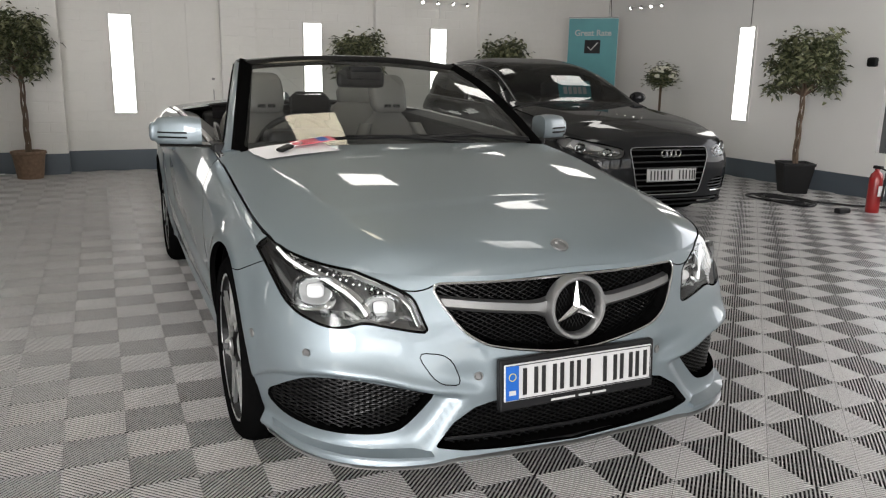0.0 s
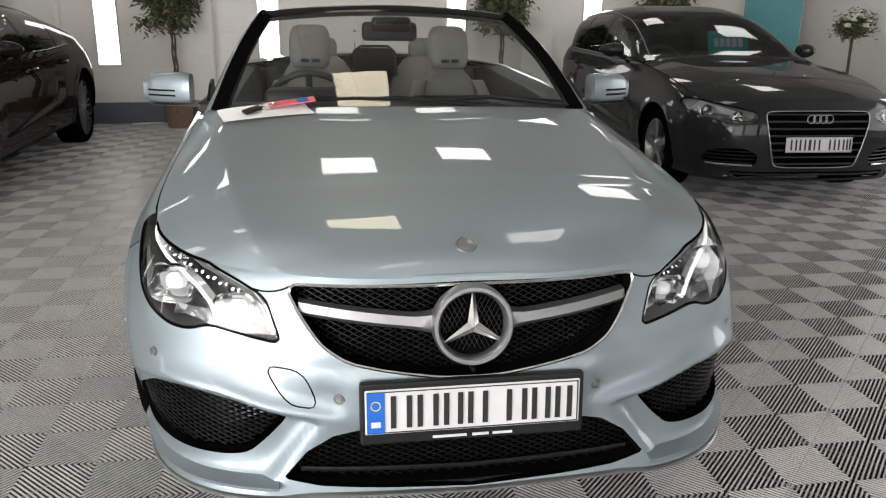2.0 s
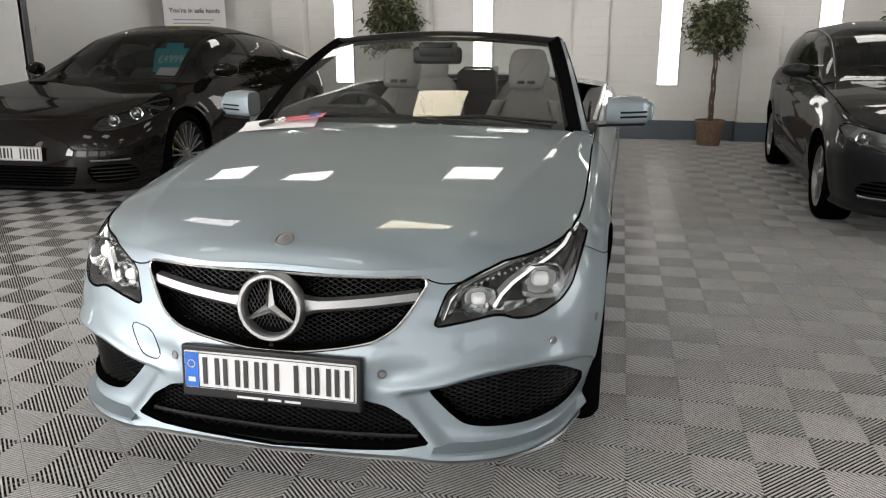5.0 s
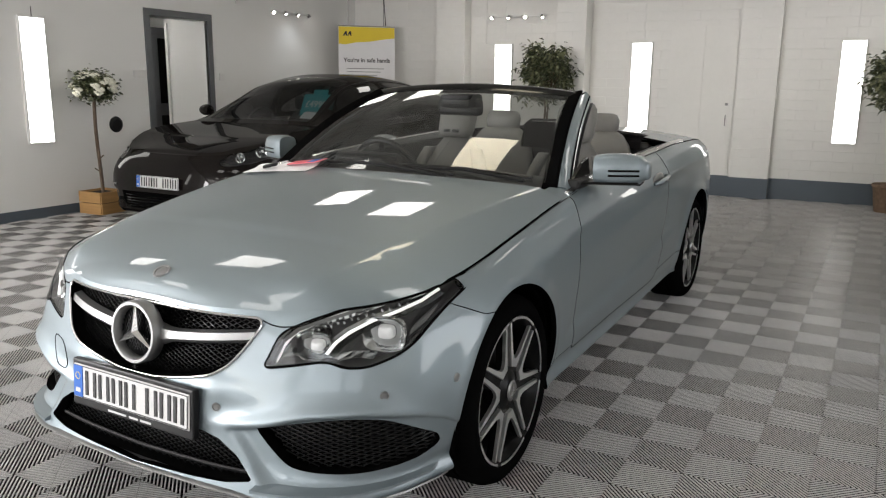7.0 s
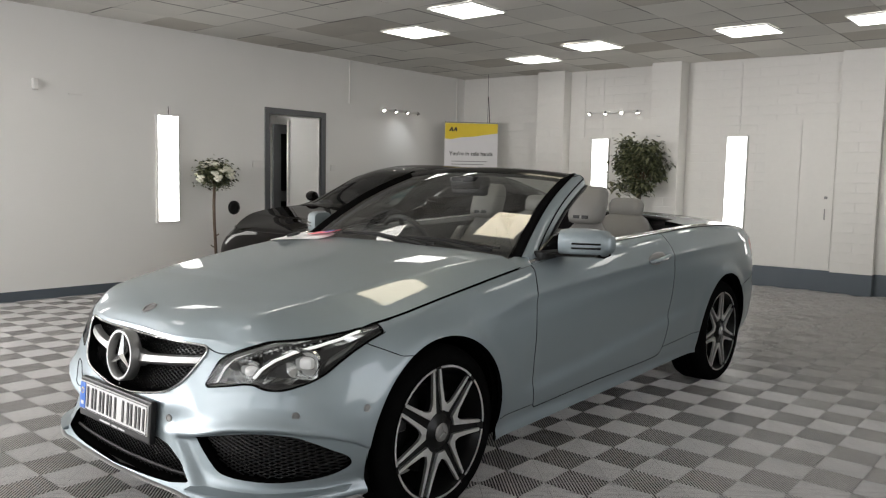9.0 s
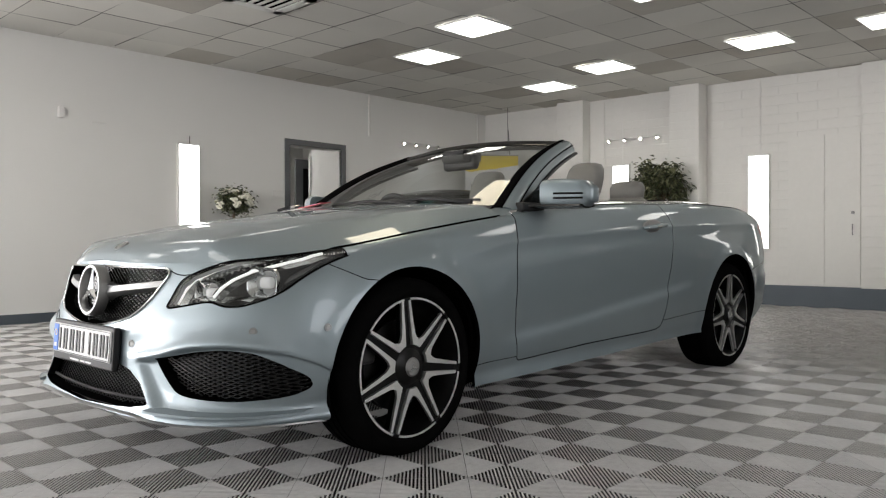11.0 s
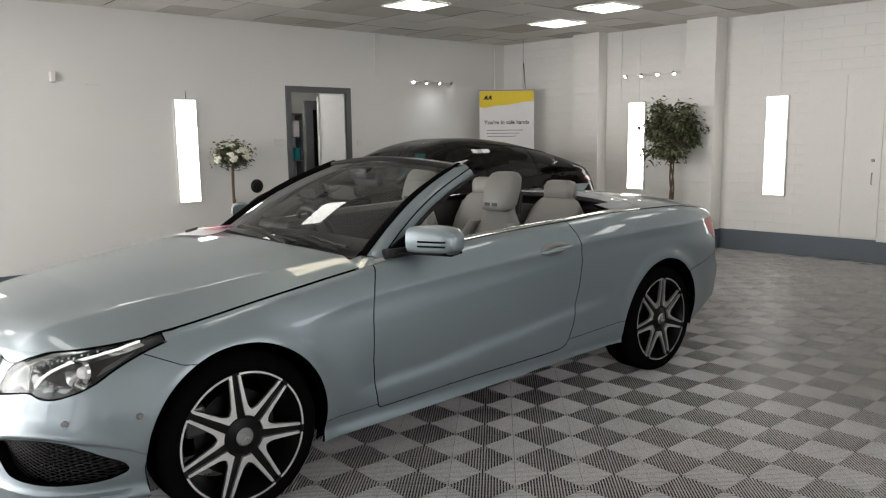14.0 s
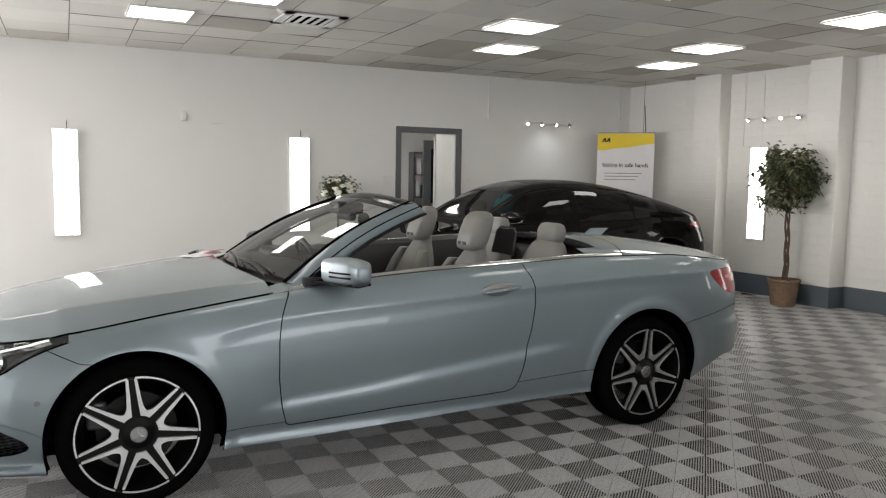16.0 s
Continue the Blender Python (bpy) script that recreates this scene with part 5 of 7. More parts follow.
add_tube(bm, [(0.185 * math.cos(a), 0.185 * math.sin(a), 0) for a in (2 * math.pi * k / 36 for k in range(37))], 0.015, 8, caps=False)
part("steering_rim", bm, LEATHERDARK, sw, smooth=True)
bm = bmesh.new()
add_lathe(bm, [(0.0, 0.02), (0.06, 0.015), (0.075, -0.02)], 24)
for a in (0, math.pi, -math.pi / 2):
    add_tube(bm, [(0.05 * math.cos(a), 0.05 * math.sin(a), 0), (0.18 * math.cos(a), 0.18 * math.sin(a), 0)], 0.014, 6)
part("steering_hub", bm, LEATHERDARK, sw, smooth=True)


def seat_section(w, d, n=18, sq=0.55):
    return [(w * (abs(math.cos(a)) ** sq) * (1 if math.cos(a) >= 0 else -1), d * (abs(math.sin(a)) ** sq) * (1 if math.sin(a) >= 0 else -1)) for a in (2 * math.pi * k / n for k in range(n))]


def front_seat(x0):
    s = new("front_seat")
    s.parent = car
    s.matrix_local = pose(x0, 1.50, 0.28)
    s["label"] = "light grey leather front seat with a tall headrest"
    bm = bmesh.new()
    add_soft(bm, (-0.24, -0.28, 0.10), (0.24, 0.28, 0.24), 0.06)
    add_soft(bm, (-0.27, -0.26, 0.12), (-0.17, 0.27, 0.28), 0.045)
    add_soft(bm, (0.17, -0.26, 0.12), (0.27, 0.27, 0.28), 0.045)
    part("seat_cushion", bm, LEATHER, s, smooth=True, sharp=60)
    lean = 0.30

    def back(z, w, d, off=0.0):
        return [(x, 0.22 + (z - 0.2) * lean + y + off, z) for x, y in seat_section(w, d)]
    bm = bmesh.new()
    rings_of(bm, [back(z, w, d) for z, w, d in ((0.16, 0.20, 0.05), (0.25, 0.235, 0.075), (0.40, 0.25, 0.075), (0.53, 0.232, 0.068), (0.62, 0.185, 0.058), (0.69, 0.125, 0.048), (0.735, 0.088, 0.040), (0.765, 0.075, 0.034))], cap=True)
    part("backrest", fix(bm), LEATHER, s, smooth=True, sharp=60)
    for sx in (1, -1):
        bm = bmesh.new()
        rings_of(bm, [[(sx * w + x * 0.9, 0.17 + (z - 0.2) * lean + y, z) for x, y in seat_section(0.04, d, 12, 0.8)] for z, w, d in ((0.20, 0.21, 0.04), (0.32, 0.225, 0.075), (0.48, 0.215, 0.07), (0.60, 0.19, 0.05), (0.68, 0.155, 0.03))], cap=True)
        part("side_bolster", fix(bm), LEATHER, s, smooth=True, sharp=60)
    bm = bmesh.new()
    rings_of(bm, [[(x, y - 0.018 + 0.06 * (z - 0.75), z) for x, y in [(a, b + 0.22 + (z - 0.2) * 0.26) for a, b in seat_section(w, d)]] for z, w, d in ((0.742, 0.070, 0.035), (0.752, 0.094, 0.056), (0.785, 0.106, 0.068), (0.87, 0.109, 0.068), (0.925, 0.102, 0.060), (0.952, 0.084, 0.044), (0.962, 0.055, 0.024))], cap=True)
    part("headrest", fix(bm), LEATHER, s, smooth=True, sharp=60)
    bm = bmesh.new()
    add_box(bm, (-0.050, 0.288, 0.772), (-0.006, 0.32, 0.792), 0.003)
    add_box(bm, (0.006, 0.288, 0.772), (0.050, 0.32, 0.792), 0.003)
    part("air_vent", bm, BLACKP, s)
    for sx in (1, -1):
        bm = bmesh.new()
        add_tube(bm, [(sx * 0.16, 0.20, 0.26), (sx * 0.165, 0.25, 0.45), (sx * 0.13, 0.305, 0.66)], 0.0025, 5)
        part("seam", bm, LEATHERDARK, s)
    return s


front_seat(0.37)
front_seat(-0.37)
for x0 in (0.33, -0.33):
    s = new("rear_seat")
    s.parent = car
    s.matrix_local = pose(x0, 2.12, 0.335)
    s["label"] = "light grey leather rear seat"
    part("seat_cushion", soft((-0.25, -0.20, 0.05), (0.25, 0.20, 0.22), 0.06), LEATHER, s, smooth=True, sharp=60)
    bm = bmesh.new()
    rings_of(bm, [[(x, 0.14 + z * 0.22 + y, z) for x, y in seat_section(w, d)] for z, w, d in ((0.15, 0.25, 0.06), (0.40, 0.25, 0.075), (0.55, 0.23, 0.065), (0.64, 0.195, 0.055), (0.70, 0.15, 0.045), (0.725, 0.11, 0.035))], cap=True)
    part("backrest", fix(bm), LEATHER, s, smooth=True, sharp=60)
    bm = bmesh.new()
    rings_of(bm, [[(x, 0.30 + (z - 0.65) * 0.1 + y, z) for x, y in seat_section(w, d)] for z, w, d in ((0.715, 0.09, 0.035), (0.73, 0.112, 0.045), (0.79, 0.116, 0.047), (0.822, 0.10, 0.036), (0.832, 0.07, 0.02))], cap=True)
    part("headrest", fix(bm), LEATHER, s, smooth=True, sharp=60)
bm = bmesh.new()
rings_of(bm, [[(x, y + 0.06 * (1 - (x / 0.62) ** 2), z) for y, z in ((2.43, 0.955), (2.45, 1.0), (2.50, 1.030), (2.58, 1.028))] for x in np.linspace(-0.58, 0.58, 17)], close=False)
part("parcel_shelf", bm, CLOTH, car, "dark shelf behind the rear seats", smooth=True)
bm = bmesh.new()
add_tube(bm, [(-0.13, 2.28, 0.95), (-0.12, 2.31, 1.09), (-0.08, 2.315, 1.12), (0.08, 2.315, 1.12), (0.12, 2.31, 1.09), (0.13, 2.28, 0.95)], 0.008, 8)
part("wind_screen_hoop", bm, BLACKP, car, smooth=True)
bm = bmesh.new()
rings_of(bm, [[(-0.12, 2.28, 0.95), (0.12, 2.28, 0.95)], [(-0.11, 2.31, 1.11), (0.11, 2.31, 1.11)]], close=False)
part("wind_net", bm, CLOTH, car)
bm = bmesh.new()
rings_of(bm, [[(0.0 + sx * w * 0.5, y, z) for sx, y, z in ((-1, 2.93 + dy, z), (1, 2.93 + dy, z), (1, 3.05 + dy * 1.4, z), (-1, 3.05 + dy * 1.4, z))] for w, dy, z in ((0.04, 0, 1.055), (0.03, 0.03, 1.085), (0.012, 0.055, 1.105))], cap=True)
part("aerial_fin", fix(bm), SILVER, car, smooth=True)


# ---- the two closed cars behind ----


class Hatch(Merc):
    """Dark grey five-door hatchback."""
    base = 0.17

    def dent(self, x, z):
        return 0.0 * z

    front_end, rear_end = 0.10, 2.75
    nose = ((0.15, -0.80), (0.20, -0.855), (0.30, -0.855), (0.45, -0.86), (0.58, -0.855), (0.68, -0.83), (0.76, -0.79))
    tail = ((0.15, 3.32), (0.25, 3.38), (0.5, 3.43), (0.60, 3.42), (0.70, 3.38), (0.95, 3.36), (1.02, 3.34))
    crest = ((-0.80, 0.735), (-0.70, 0.738), (-0.4, 0.785), (0.0, 0.865), (0.4, 0.915), (0.75, 0.945), (1.5, 0.962), (2.4, 0.985), (3.0, 1.0), (3.4, 1.0))
    side = Merc.side
    plan = ((-0.9, 0.985), (0.1, 0.985), (0.6, 0.99), (1.8, 1.0), (2.5, 0.995), (3.0, 0.98))
    arches = ((0.0, 0.316, 0.352), (2.62, 0.316, 0.356))
    crease = ((0.2, 0.79), (1.0, 0.80), (2.6, 0.85), (3.4, 0.86))
    crease_from, crease_depth = 0.3, 0.012
    bonnet = ((-0.79, 0.745), (-0.76, 0.775), (-0.6, 0.83), (-0.2, 0.90), (0.3, 0.955), (0.62, 0.985))
    roof = ((0.62, 0.97), (0.75, 1.02), (1.05, 1.19), (1.40, 1.345), (1.6, 1.395), (2.0, 1.442), (2.5, 1.430), (2.95, 1.385), (3.12, 1.335), (3.25, 1.20), (3.36, 1.01))
    house = (0.62, 3.36)
    panes = ((0.98, 1.72), (1.80, 2.42), (2.47, 2.92))
    screen = (0.70, 1.56)
    axle, wheel_r, rim_r, half_w, style, spokes = 2.636, 0.316, 0.215, 0.11, "five", 5
    paint = DARKGREY
    grille = [(0.0, 0.687), (0.35, 0.687), (0.388, 0.668), (0.385, 0.60), (0.318, 0.325), (0.285, 0.287), (0.0, 0.287)]
    box_n, box_in, top_h = 4.5, 0.14, 0.86
    lamp = [(0.445, 0.62), (0.44, 0.672), (0.56, 0.700), (0.70, 0.730), (0.80, 0.752), (0.835, 0.715), (0.82, 0.66), (0.73, 0.622), (0.60, 0.597), (0.49, 0.594)]
    vents = [(0.42, 0.375), (0.52, 0.425), (0.72, 0.41), (0.76, 0.33), (0.70, 0.29), (0.44, 0.285)]
    low = [(0.0, 0.258), (0.60, 0.255), (0.55, 0.215), (0.0, 0.205)]
    door_cuts = (0.62, 1.76, 2.50)


class Saloon(Merc):
    """Black five-door fastback."""
    base = 0.15

    def dent(self, x, z):
        return 0.0 * z

    front_end, rear_end = 0.15, 3.1
    nose = ((0.13, -0.84), (0.18, -0.89), (0.30, -0.905), (0.45, -0.90), (0.55, -0.88), (0.65, -0.83), (0.72, -0.76))
    tail = ((0.15, 3.76), (0.3, 3.83), (0.5, 3.88), (0.65, 3.87), (0.8, 3.83), (0.98, 3.78))
    side = ((0.0, 0.895), (0.04, 0.925), (0.10, 0.915), (0.20, 0.935), (0.35, 0.955), (0.5, 0.964), (0.65, 0.960), (0.78, 0.94), (0.9, 0.905), (1.0, 0.86))
    crest = ((-0.80, 0.70), (-0.62, 0.735), (-0.3, 0.845), (0.0, 0.895), (0.3, 0.918), (0.6, 0.940), (1.5, 0.955), (2.2, 0.965), (2.8, 0.995), (3.2, 1.0), (3.6, 0.98), (3.9, 0.94))
    box_n, box_in, top_h = 3.3, 0.17, 0.88
    plan = ((-0.9, 0.98), (0.1, 0.985), (0.8, 0.98), (1.8, 0.985), (2.7, 1.0), (3.1, 1.0))
    arches = ((0.0, 0.358, 0.398), (2.92, 0.358, 0.404))
    crease = ((0.2, 0.45), (4.0, 0.5))
    crease_from, crease_depth = 0.3, 0.0
    bonnet = ((-0.77, 0.705), (-0.70, 0.745), (-0.4, 0.815), (0.0, 0.880), (0.36, 0.932))
    roof = ((0.34, 0.93), (0.50, 1.00), (0.80, 1.19), (1.10, 1.345), (1.35, 1.400), (1.6, 1.425), (1.85, 1.428), (2.3, 1.395), (2.7, 1.325), (3.05, 1.235), (3.38, 1.125), (3.64, 1.03), (3.78, 0.955))
    house = (0.34, 3.77)
    panes = ((0.68, 1.60), (1.68, 2.45), (2.50, 2.85))
    screen = (0.42, 1.30)
    axle, wheel_r, rim_r, half_w, style, spokes = 2.92, 0.358, 0.272, 0.125, "twin", 10
    paint = BLACKPAINT
    grille = [(0.0, 0.375), (0.50, 0.37), (0.46, 0.25), (0.40, 0.225), (0.0, 0.22)]
    lamp = [(0.560, 0.660), (0.585, 0.710), (0.66, 0.770), (0.76, 0.830), (0.86, 0.855), (0.90, 0.79), (0.885, 0.715), (0.80, 0.658), (0.69, 0.632), (0.60, 0.632)]
    vents = [(0.55, 0.37), (0.72, 0.385), (0.83, 0.375), (0.84, 0.27), (0.78, 0.235), (0.60, 0.245)]
    low = [(0.0, 0.20), (0.6, 0.20), (0.58, 0.17), (0.0, 0.168)]
    door_cuts = (0.46, 1.64, 2.55)


def closed_car(form, name, m, label, plate_z, bars, blue, rings):
    f = form()
    car = thing(name, m, label, "car")
    half = f.wrap((50, 90, 36), 44)
    full = both_sides(half)
    s = sheet(full)
    fy = f.front
    mirror_in = lambda p: [(-0.01, p[0][1])] + list(p[1:-1]) + [(-0.01, p[-1][1])]
    gpoly, lpoly, vpoly, hpoly = mirror_in(f.grille), mirror_in(f.low), smooth_poly(f.vents, 2), smooth_poly(f.lamp, 2)
    for p in (gpoly, lpoly, vpoly):
        _, s = s.split(front_region(p))
    lamp, s = s.split(front_region(hpoly, -0.002, 0.05))
    _, s = s.split(front_region(hpoly, 0.002, 0.05))
    for ya, za, r in f.arches:
        _, s = s.split(lambda V: np.maximum(np.hypot(V[:, 1] - ya, V[:, 2] - za) - r, 0.5 - np.abs(V[:, 0])))
    cuts = f.door_cuts
    top = 1.3
    for a, b in zip(cuts, cuts[1:]):
        poly = smooth_poly([(a, top), (a, 0.42), (a + 0.06, 0.30), (b - 0.10, 0.31), (b - 0.02, 0.40), (b, 0.60), (b, top)], 1)
        d, s = s.split(side_region(poly, -0.0022))
        _, s = s.split(side_region(poly, 0.0022))
        for k in left_right(d):
            dob = k.mesh("door", f.paint, car, 0.02)
            sx = 1 if k.V[k.F[0][0]][0] > 0 else -1
            zh, yh = float(curve(b - 0.2, f.crest)) - 0.12, b - 0.17
            wx = float(f.width(np.array(yh), np.array(zh), curve(yh, f.crest)))
            bm = bmesh.new()
            add_tube(bm, [(sx * (wx - 0.004), yh - 0.10, zh - 0.004), (sx * (wx + 0.022), yh - 0.06, zh), (sx * (wx + 0.022), yh + 0.06, zh + 0.004), (sx * (wx - 0.004), yh + 0.10, zh + 0.006)], 0.012, 8)
            part("door_handle", bm, f.paint, dob, smooth=True)
    s.mesh("body_shell", f.paint, car, 0.02)
    for k in left_right(lamp):
        o = k.mesh("headlight", LENSGLASS, car, 0.0, "clear headlight")
        o.visible_shadow = False
        sx = 1 if k.V[k.F[0][0]][0] > 0 else -1
        crest = lambda x, z: min(z, float(curve(max(-0.78, min(0.1, fy(x, min(z, 0.78)))), f.crest)) - 0.003)
        at = lambda x, z, d: (sx * x * (1 - d * 0.2), fy(x, crest(x, z)) + d, crest(x, z))
        bm = bmesh.new()
        va = [bm.verts.new(at(x, z, 0.004)) for x, z in hpoly]
        vb = [bm.verts.new(at(x, z, 0.07)) for x, z in hpoly]
        for i in range(len(va)):
            bm.faces.new((va[i], va[(i + 1) % len(va)], vb[(i + 1) % len(va)], vb[i]))
        bm.faces.new([bm.verts.new(v.co) for v in vb])
        part("lamp_housing", bm, RIMGREY if rings else LAMPDARK, o)
        cx = sum(x for x, z in f.lamp) / len(f.lamp)
        cz = sum(z for x, z in f.lamp) / len(f.lamp)
        for dx, dz, r in ((0.050, 0.012, 0.040), (-0.055, -0.030, 0.036)) if not rings else ((0.09, 0.0, 0.038), (-0.08, -0.03, 0.032)):
            p = Vector(at(cx + dx, cz + dz, 0.045))
            n = Vector((sx * 0.4, -1, 0.05)).normalized()
            bm = bmesh.new()
            add_lathe(bm, [(0.0, 0.012), (r * 0.55, 0.006), (r * 0.62, 0.0), (r, 0.018), (r * 1.2, 0.02), (r * 1.2, 0.0)], 20, Matrix.Translation(p) @ n.to_track_quat("Z", "Y").to_matrix().to_4x4())
            part("reflector", fix(bm), LAMPCHROME, o, smooth=True)
        bm = bmesh.new()
        lo_edge = [(x, z) for x, z in f.lamp if z < cz] if rings else [(x, z) for x, z in f.lamp if z > cz]
        lo_edge.sort()
        if len(lo_edge) > 1:
            add_tube(bm, [at(cx + (x - cx) * 0.9, cz + (z - cz) * 0.8, 0.02) for x, z in lo_edge], 0.006, 6)
            part("lamp_strip", bm, LAMPCHROME, o)
    # grilles
    for nm, poly, bars_n in (("grille", gpoly, 8 if rings else 6), ("lower_intake", lpoly, 1)):
        pl = [(x, z) for x, z in poly if x > 0]
        ring = pl + [(-x, z) for x, z in reversed(pl)]
        g = new(nm)
        g.parent = car
        bm = bmesh.new()
        a = [bm.verts.new((x, fy(x, z) + 0.004, z)) for x, z in ring]
        b = [bm.verts.new((x, fy(x, z) + 0.07, z)) for x, z in ring]
        for i in range(len(a)):
            bm.faces.new((a[i], a[(i + 1) % len(a)], b[(i + 1) % len(a)], b[i]))
        bm.faces.new([bm.verts.new(v.co) for v in b])
        part("grille_backing", bm, LINER, g)
        z0, z1 = min(z for x, z in ring), max(z for x, z in ring)
        rn = np.array(ring)
        for i in range(bars_n):
            z = z0 + (z1 - z0) * (i + 0.5) / bars_n
            xr = np.linspace(0, 0.6, 121)
            xs = xr[poly_sdf(np.stack([xr, np.full(121, z)], -1), rn) < 0].tolist()
            if not xs:
                continue
            xm = max(xs)
            bm = bmesh.new()
            rings_of(bm, [[(x, fy(x, z) + 0.012, z + 0.007), (x, fy(x, z) + 0.004, z), (x, fy(x, z) + 0.012, z - 0.007), (x, fy(x, z) + 0.03, z)] for x in np.linspace(-xm, xm, 13)], cap=True)
            part("grille_bar", fix(bm), GLOSSBLACK if not rings else LAMPDARK, g)
        if rings and nm == "grille":
            bm = bmesh.new()
            sp = smooth_poly(ring, 2)
            add_tube(bm, [(x, fy(x, z) - 0.004, z) for x, z in sp] + [(sp[0][0], fy(*sp[0]) - 0.004, sp[0][1])], 0.004, 6, caps=False)
            part("grille_surround", bm, SATIN, g, "thin satin silver surround", smooth=True)
            for k in range(4):
                bm = bmesh.new()
                cx = -0.0675 + 0.045 * k
                add_tube(bm, [(cx + 0.029 * math.cos(t), fy(cx, 0.635) - 0.012, 0.632 + 0.029 * math.sin(t)) for t in (2 * math.pi * i / 24 for i in range(25))], 0.0045, 6, caps=False)
                part("emblem_ring", bm, CHROME, g, smooth=True)
    for sx in (1, -1):
        v = new("side_intake")
        v.parent = car
        bm = bmesh.new()
        a = [bm.verts.new((sx * x, fy(x, z) + 0.004, z)) for x, z in vpoly]
        b = [bm.verts.new((sx * x * 0.95, fy(x, z) + 0.07, z)) for x, z in vpoly]
        for i in range(len(a)):
            bm.faces.new((a[i], a[(i + 1) % len(a)], b[(i + 1) % len(a)], b[i]))
        bm.faces.new([bm.verts.new(w.co) for w in b])
        part("intake_backing", bm, LINER, v)
        x0, x1 = min(x for x, z in vpoly), max(x for x, z in vpoly)
        for z in np.linspace(min(z for x, z in vpoly), max(z for x, z in vpoly), 6)[1:-1]:
            bm = bmesh.new()
            xr = np.linspace(x0, x1, 60)
            xs = xr[poly_sdf(np.stack([xr, np.full(60, z)], -1), np.array(vpoly)) < 0].tolist()
            add_tube(bm, [(sx * x, fy(x, z) + 0.022, z) for x in np.linspace(min(xs), max(xs), 6)], 0.005, 5)
            part("intake_bar", bm, BLACKP, v)
        bm = bmesh.new()
        zz = 0.415 if not rings else 0.30
        add_tube(bm, [(sx * x, fy(x, zz) - 0.003, zz) for x in np.linspace(x0 + 0.03, x1 - 0.02, 8)], 0.007, 6)
        part("intake_trim", bm, LAMPCHROME if not rings else CHROME, v, smooth=True)
    plate_on(car, pose(0, fy(0.2, plate_z) - 0.022, plate_z, -4, 0, 0), bars, blue, False)
    # bonnet
    rim = half[:, -1]
    edge = rim[[i for i in range(len(rim)) if rim[i, 1] <= f.house[0] + 0.06]]
    n0 = f.nose[-1][1]
    my = n0 + (edge[:, 1] - edge[0, 1]) * (f.house[0] - 0.02 - n0) / (edge[-1, 1] - edge[0, 1])
    G = lid(edge, my, curve(my, f.bonnet), 2.6 if rings else 1.7, ((-0.8, 0.30), (0.7, 0.62)))
    sheet(np.concatenate([G[:, ::-1] * np.array([-1, 1, 1]), G[:, 1:]], 1), flip=True).mesh("bonnet", f.paint, car, 0.012)
    # roof, pillars and panes: one skin, cut up
    y0, y1 = f.house
    ys = np.linspace(y0, y1, 120)
    phi = np.linspace(0, np.pi / 2, 46)
    zb = curve(ys, f.crest)[:, None] - 0.004
    xb = np.array([np.interp(y, rim[10:-10, 1], rim[10:-10, 0]) for y in ys])[:, None] - 0.006
    zc = np.maximum(curve(ys, f.roof)[:, None], zb + 0.012)
    n = f.box_n
    h = np.sin(phi)[None, :] ** (2 / n)
    x = xb * np.cos(phi)[None, :] ** (2 / n) * (1 - f.box_in * h * np.clip((zc - zb) / 0.4, 0, 1))
    H = np.stack([x, np.repeat(ys[:, None], len(phi), 1), zb + (zc - zb) * h], -1)
    Hf = np.concatenate([H, H[:, ::-1][:, 1:] * np.array([-1, 1, 1])], 1)
    house = sheet(Hf, flip=False)
    if house.N[len(house.N) // 2][2] < 0:
        house.N = -house.N
        house.F = [t[::-1] for t in house.F]

    def hv(V):
        b = curve(V[:, 1], f.crest) - 0.004
        c = np.maximum(curve(V[:, 1], f.roof), b + 0.012)
        return (V[:, 2] - b) / (c - b), c - b
    s0, s1 = f.screen

    def in_screen(V):
        hh, t = hv(V)
        return np.maximum(np.maximum(f.top_h - hh, s0 - V[:, 1]), V[:, 1] - s1 + 0.06 * (np.abs(V[:, 0]) / 0.6) ** 2)
    scr, house = house.split(in_screen)
    o = scr.mesh("windscreen", SCREENGLASS, car, 0.0)
    o.visible_shadow = False
    yr = f.roof[-4][0] - 0.1 if rings else f.roof[-4][0]

    def in_back(V):
        hh, t = hv(V)
        return np.maximum(np.maximum(f.top_h - hh, yr - V[:, 1]), V[:, 1] - y1 + 0.12)
    scr, house = house.split(in_back)
    scr.mesh("rear_window", DARKGLASS, car, 0.0)
    for a, b in f.panes:
        def in_pane(V):
            hh, t = hv(V)
            hi = 0.80 - 0.10 * np.clip((V[:, 1] - 2.6) / 0.5, 0, 1)
            return np.maximum(np.maximum(np.maximum((0.05 - hh) * t, (hh - hi) * t), a - V[:, 1] + 0.0 * t), V[:, 1] - b)
        pane, house = house.split(in_pane)
        for k in left_right(pane):
            o = k.mesh("side_window", DARKGLASS if not rings or a > 2 else SCREENGLASS, car, 0.0)
            o.visible_shadow = False
    house.mesh("roof", f.paint, car, 0.012)
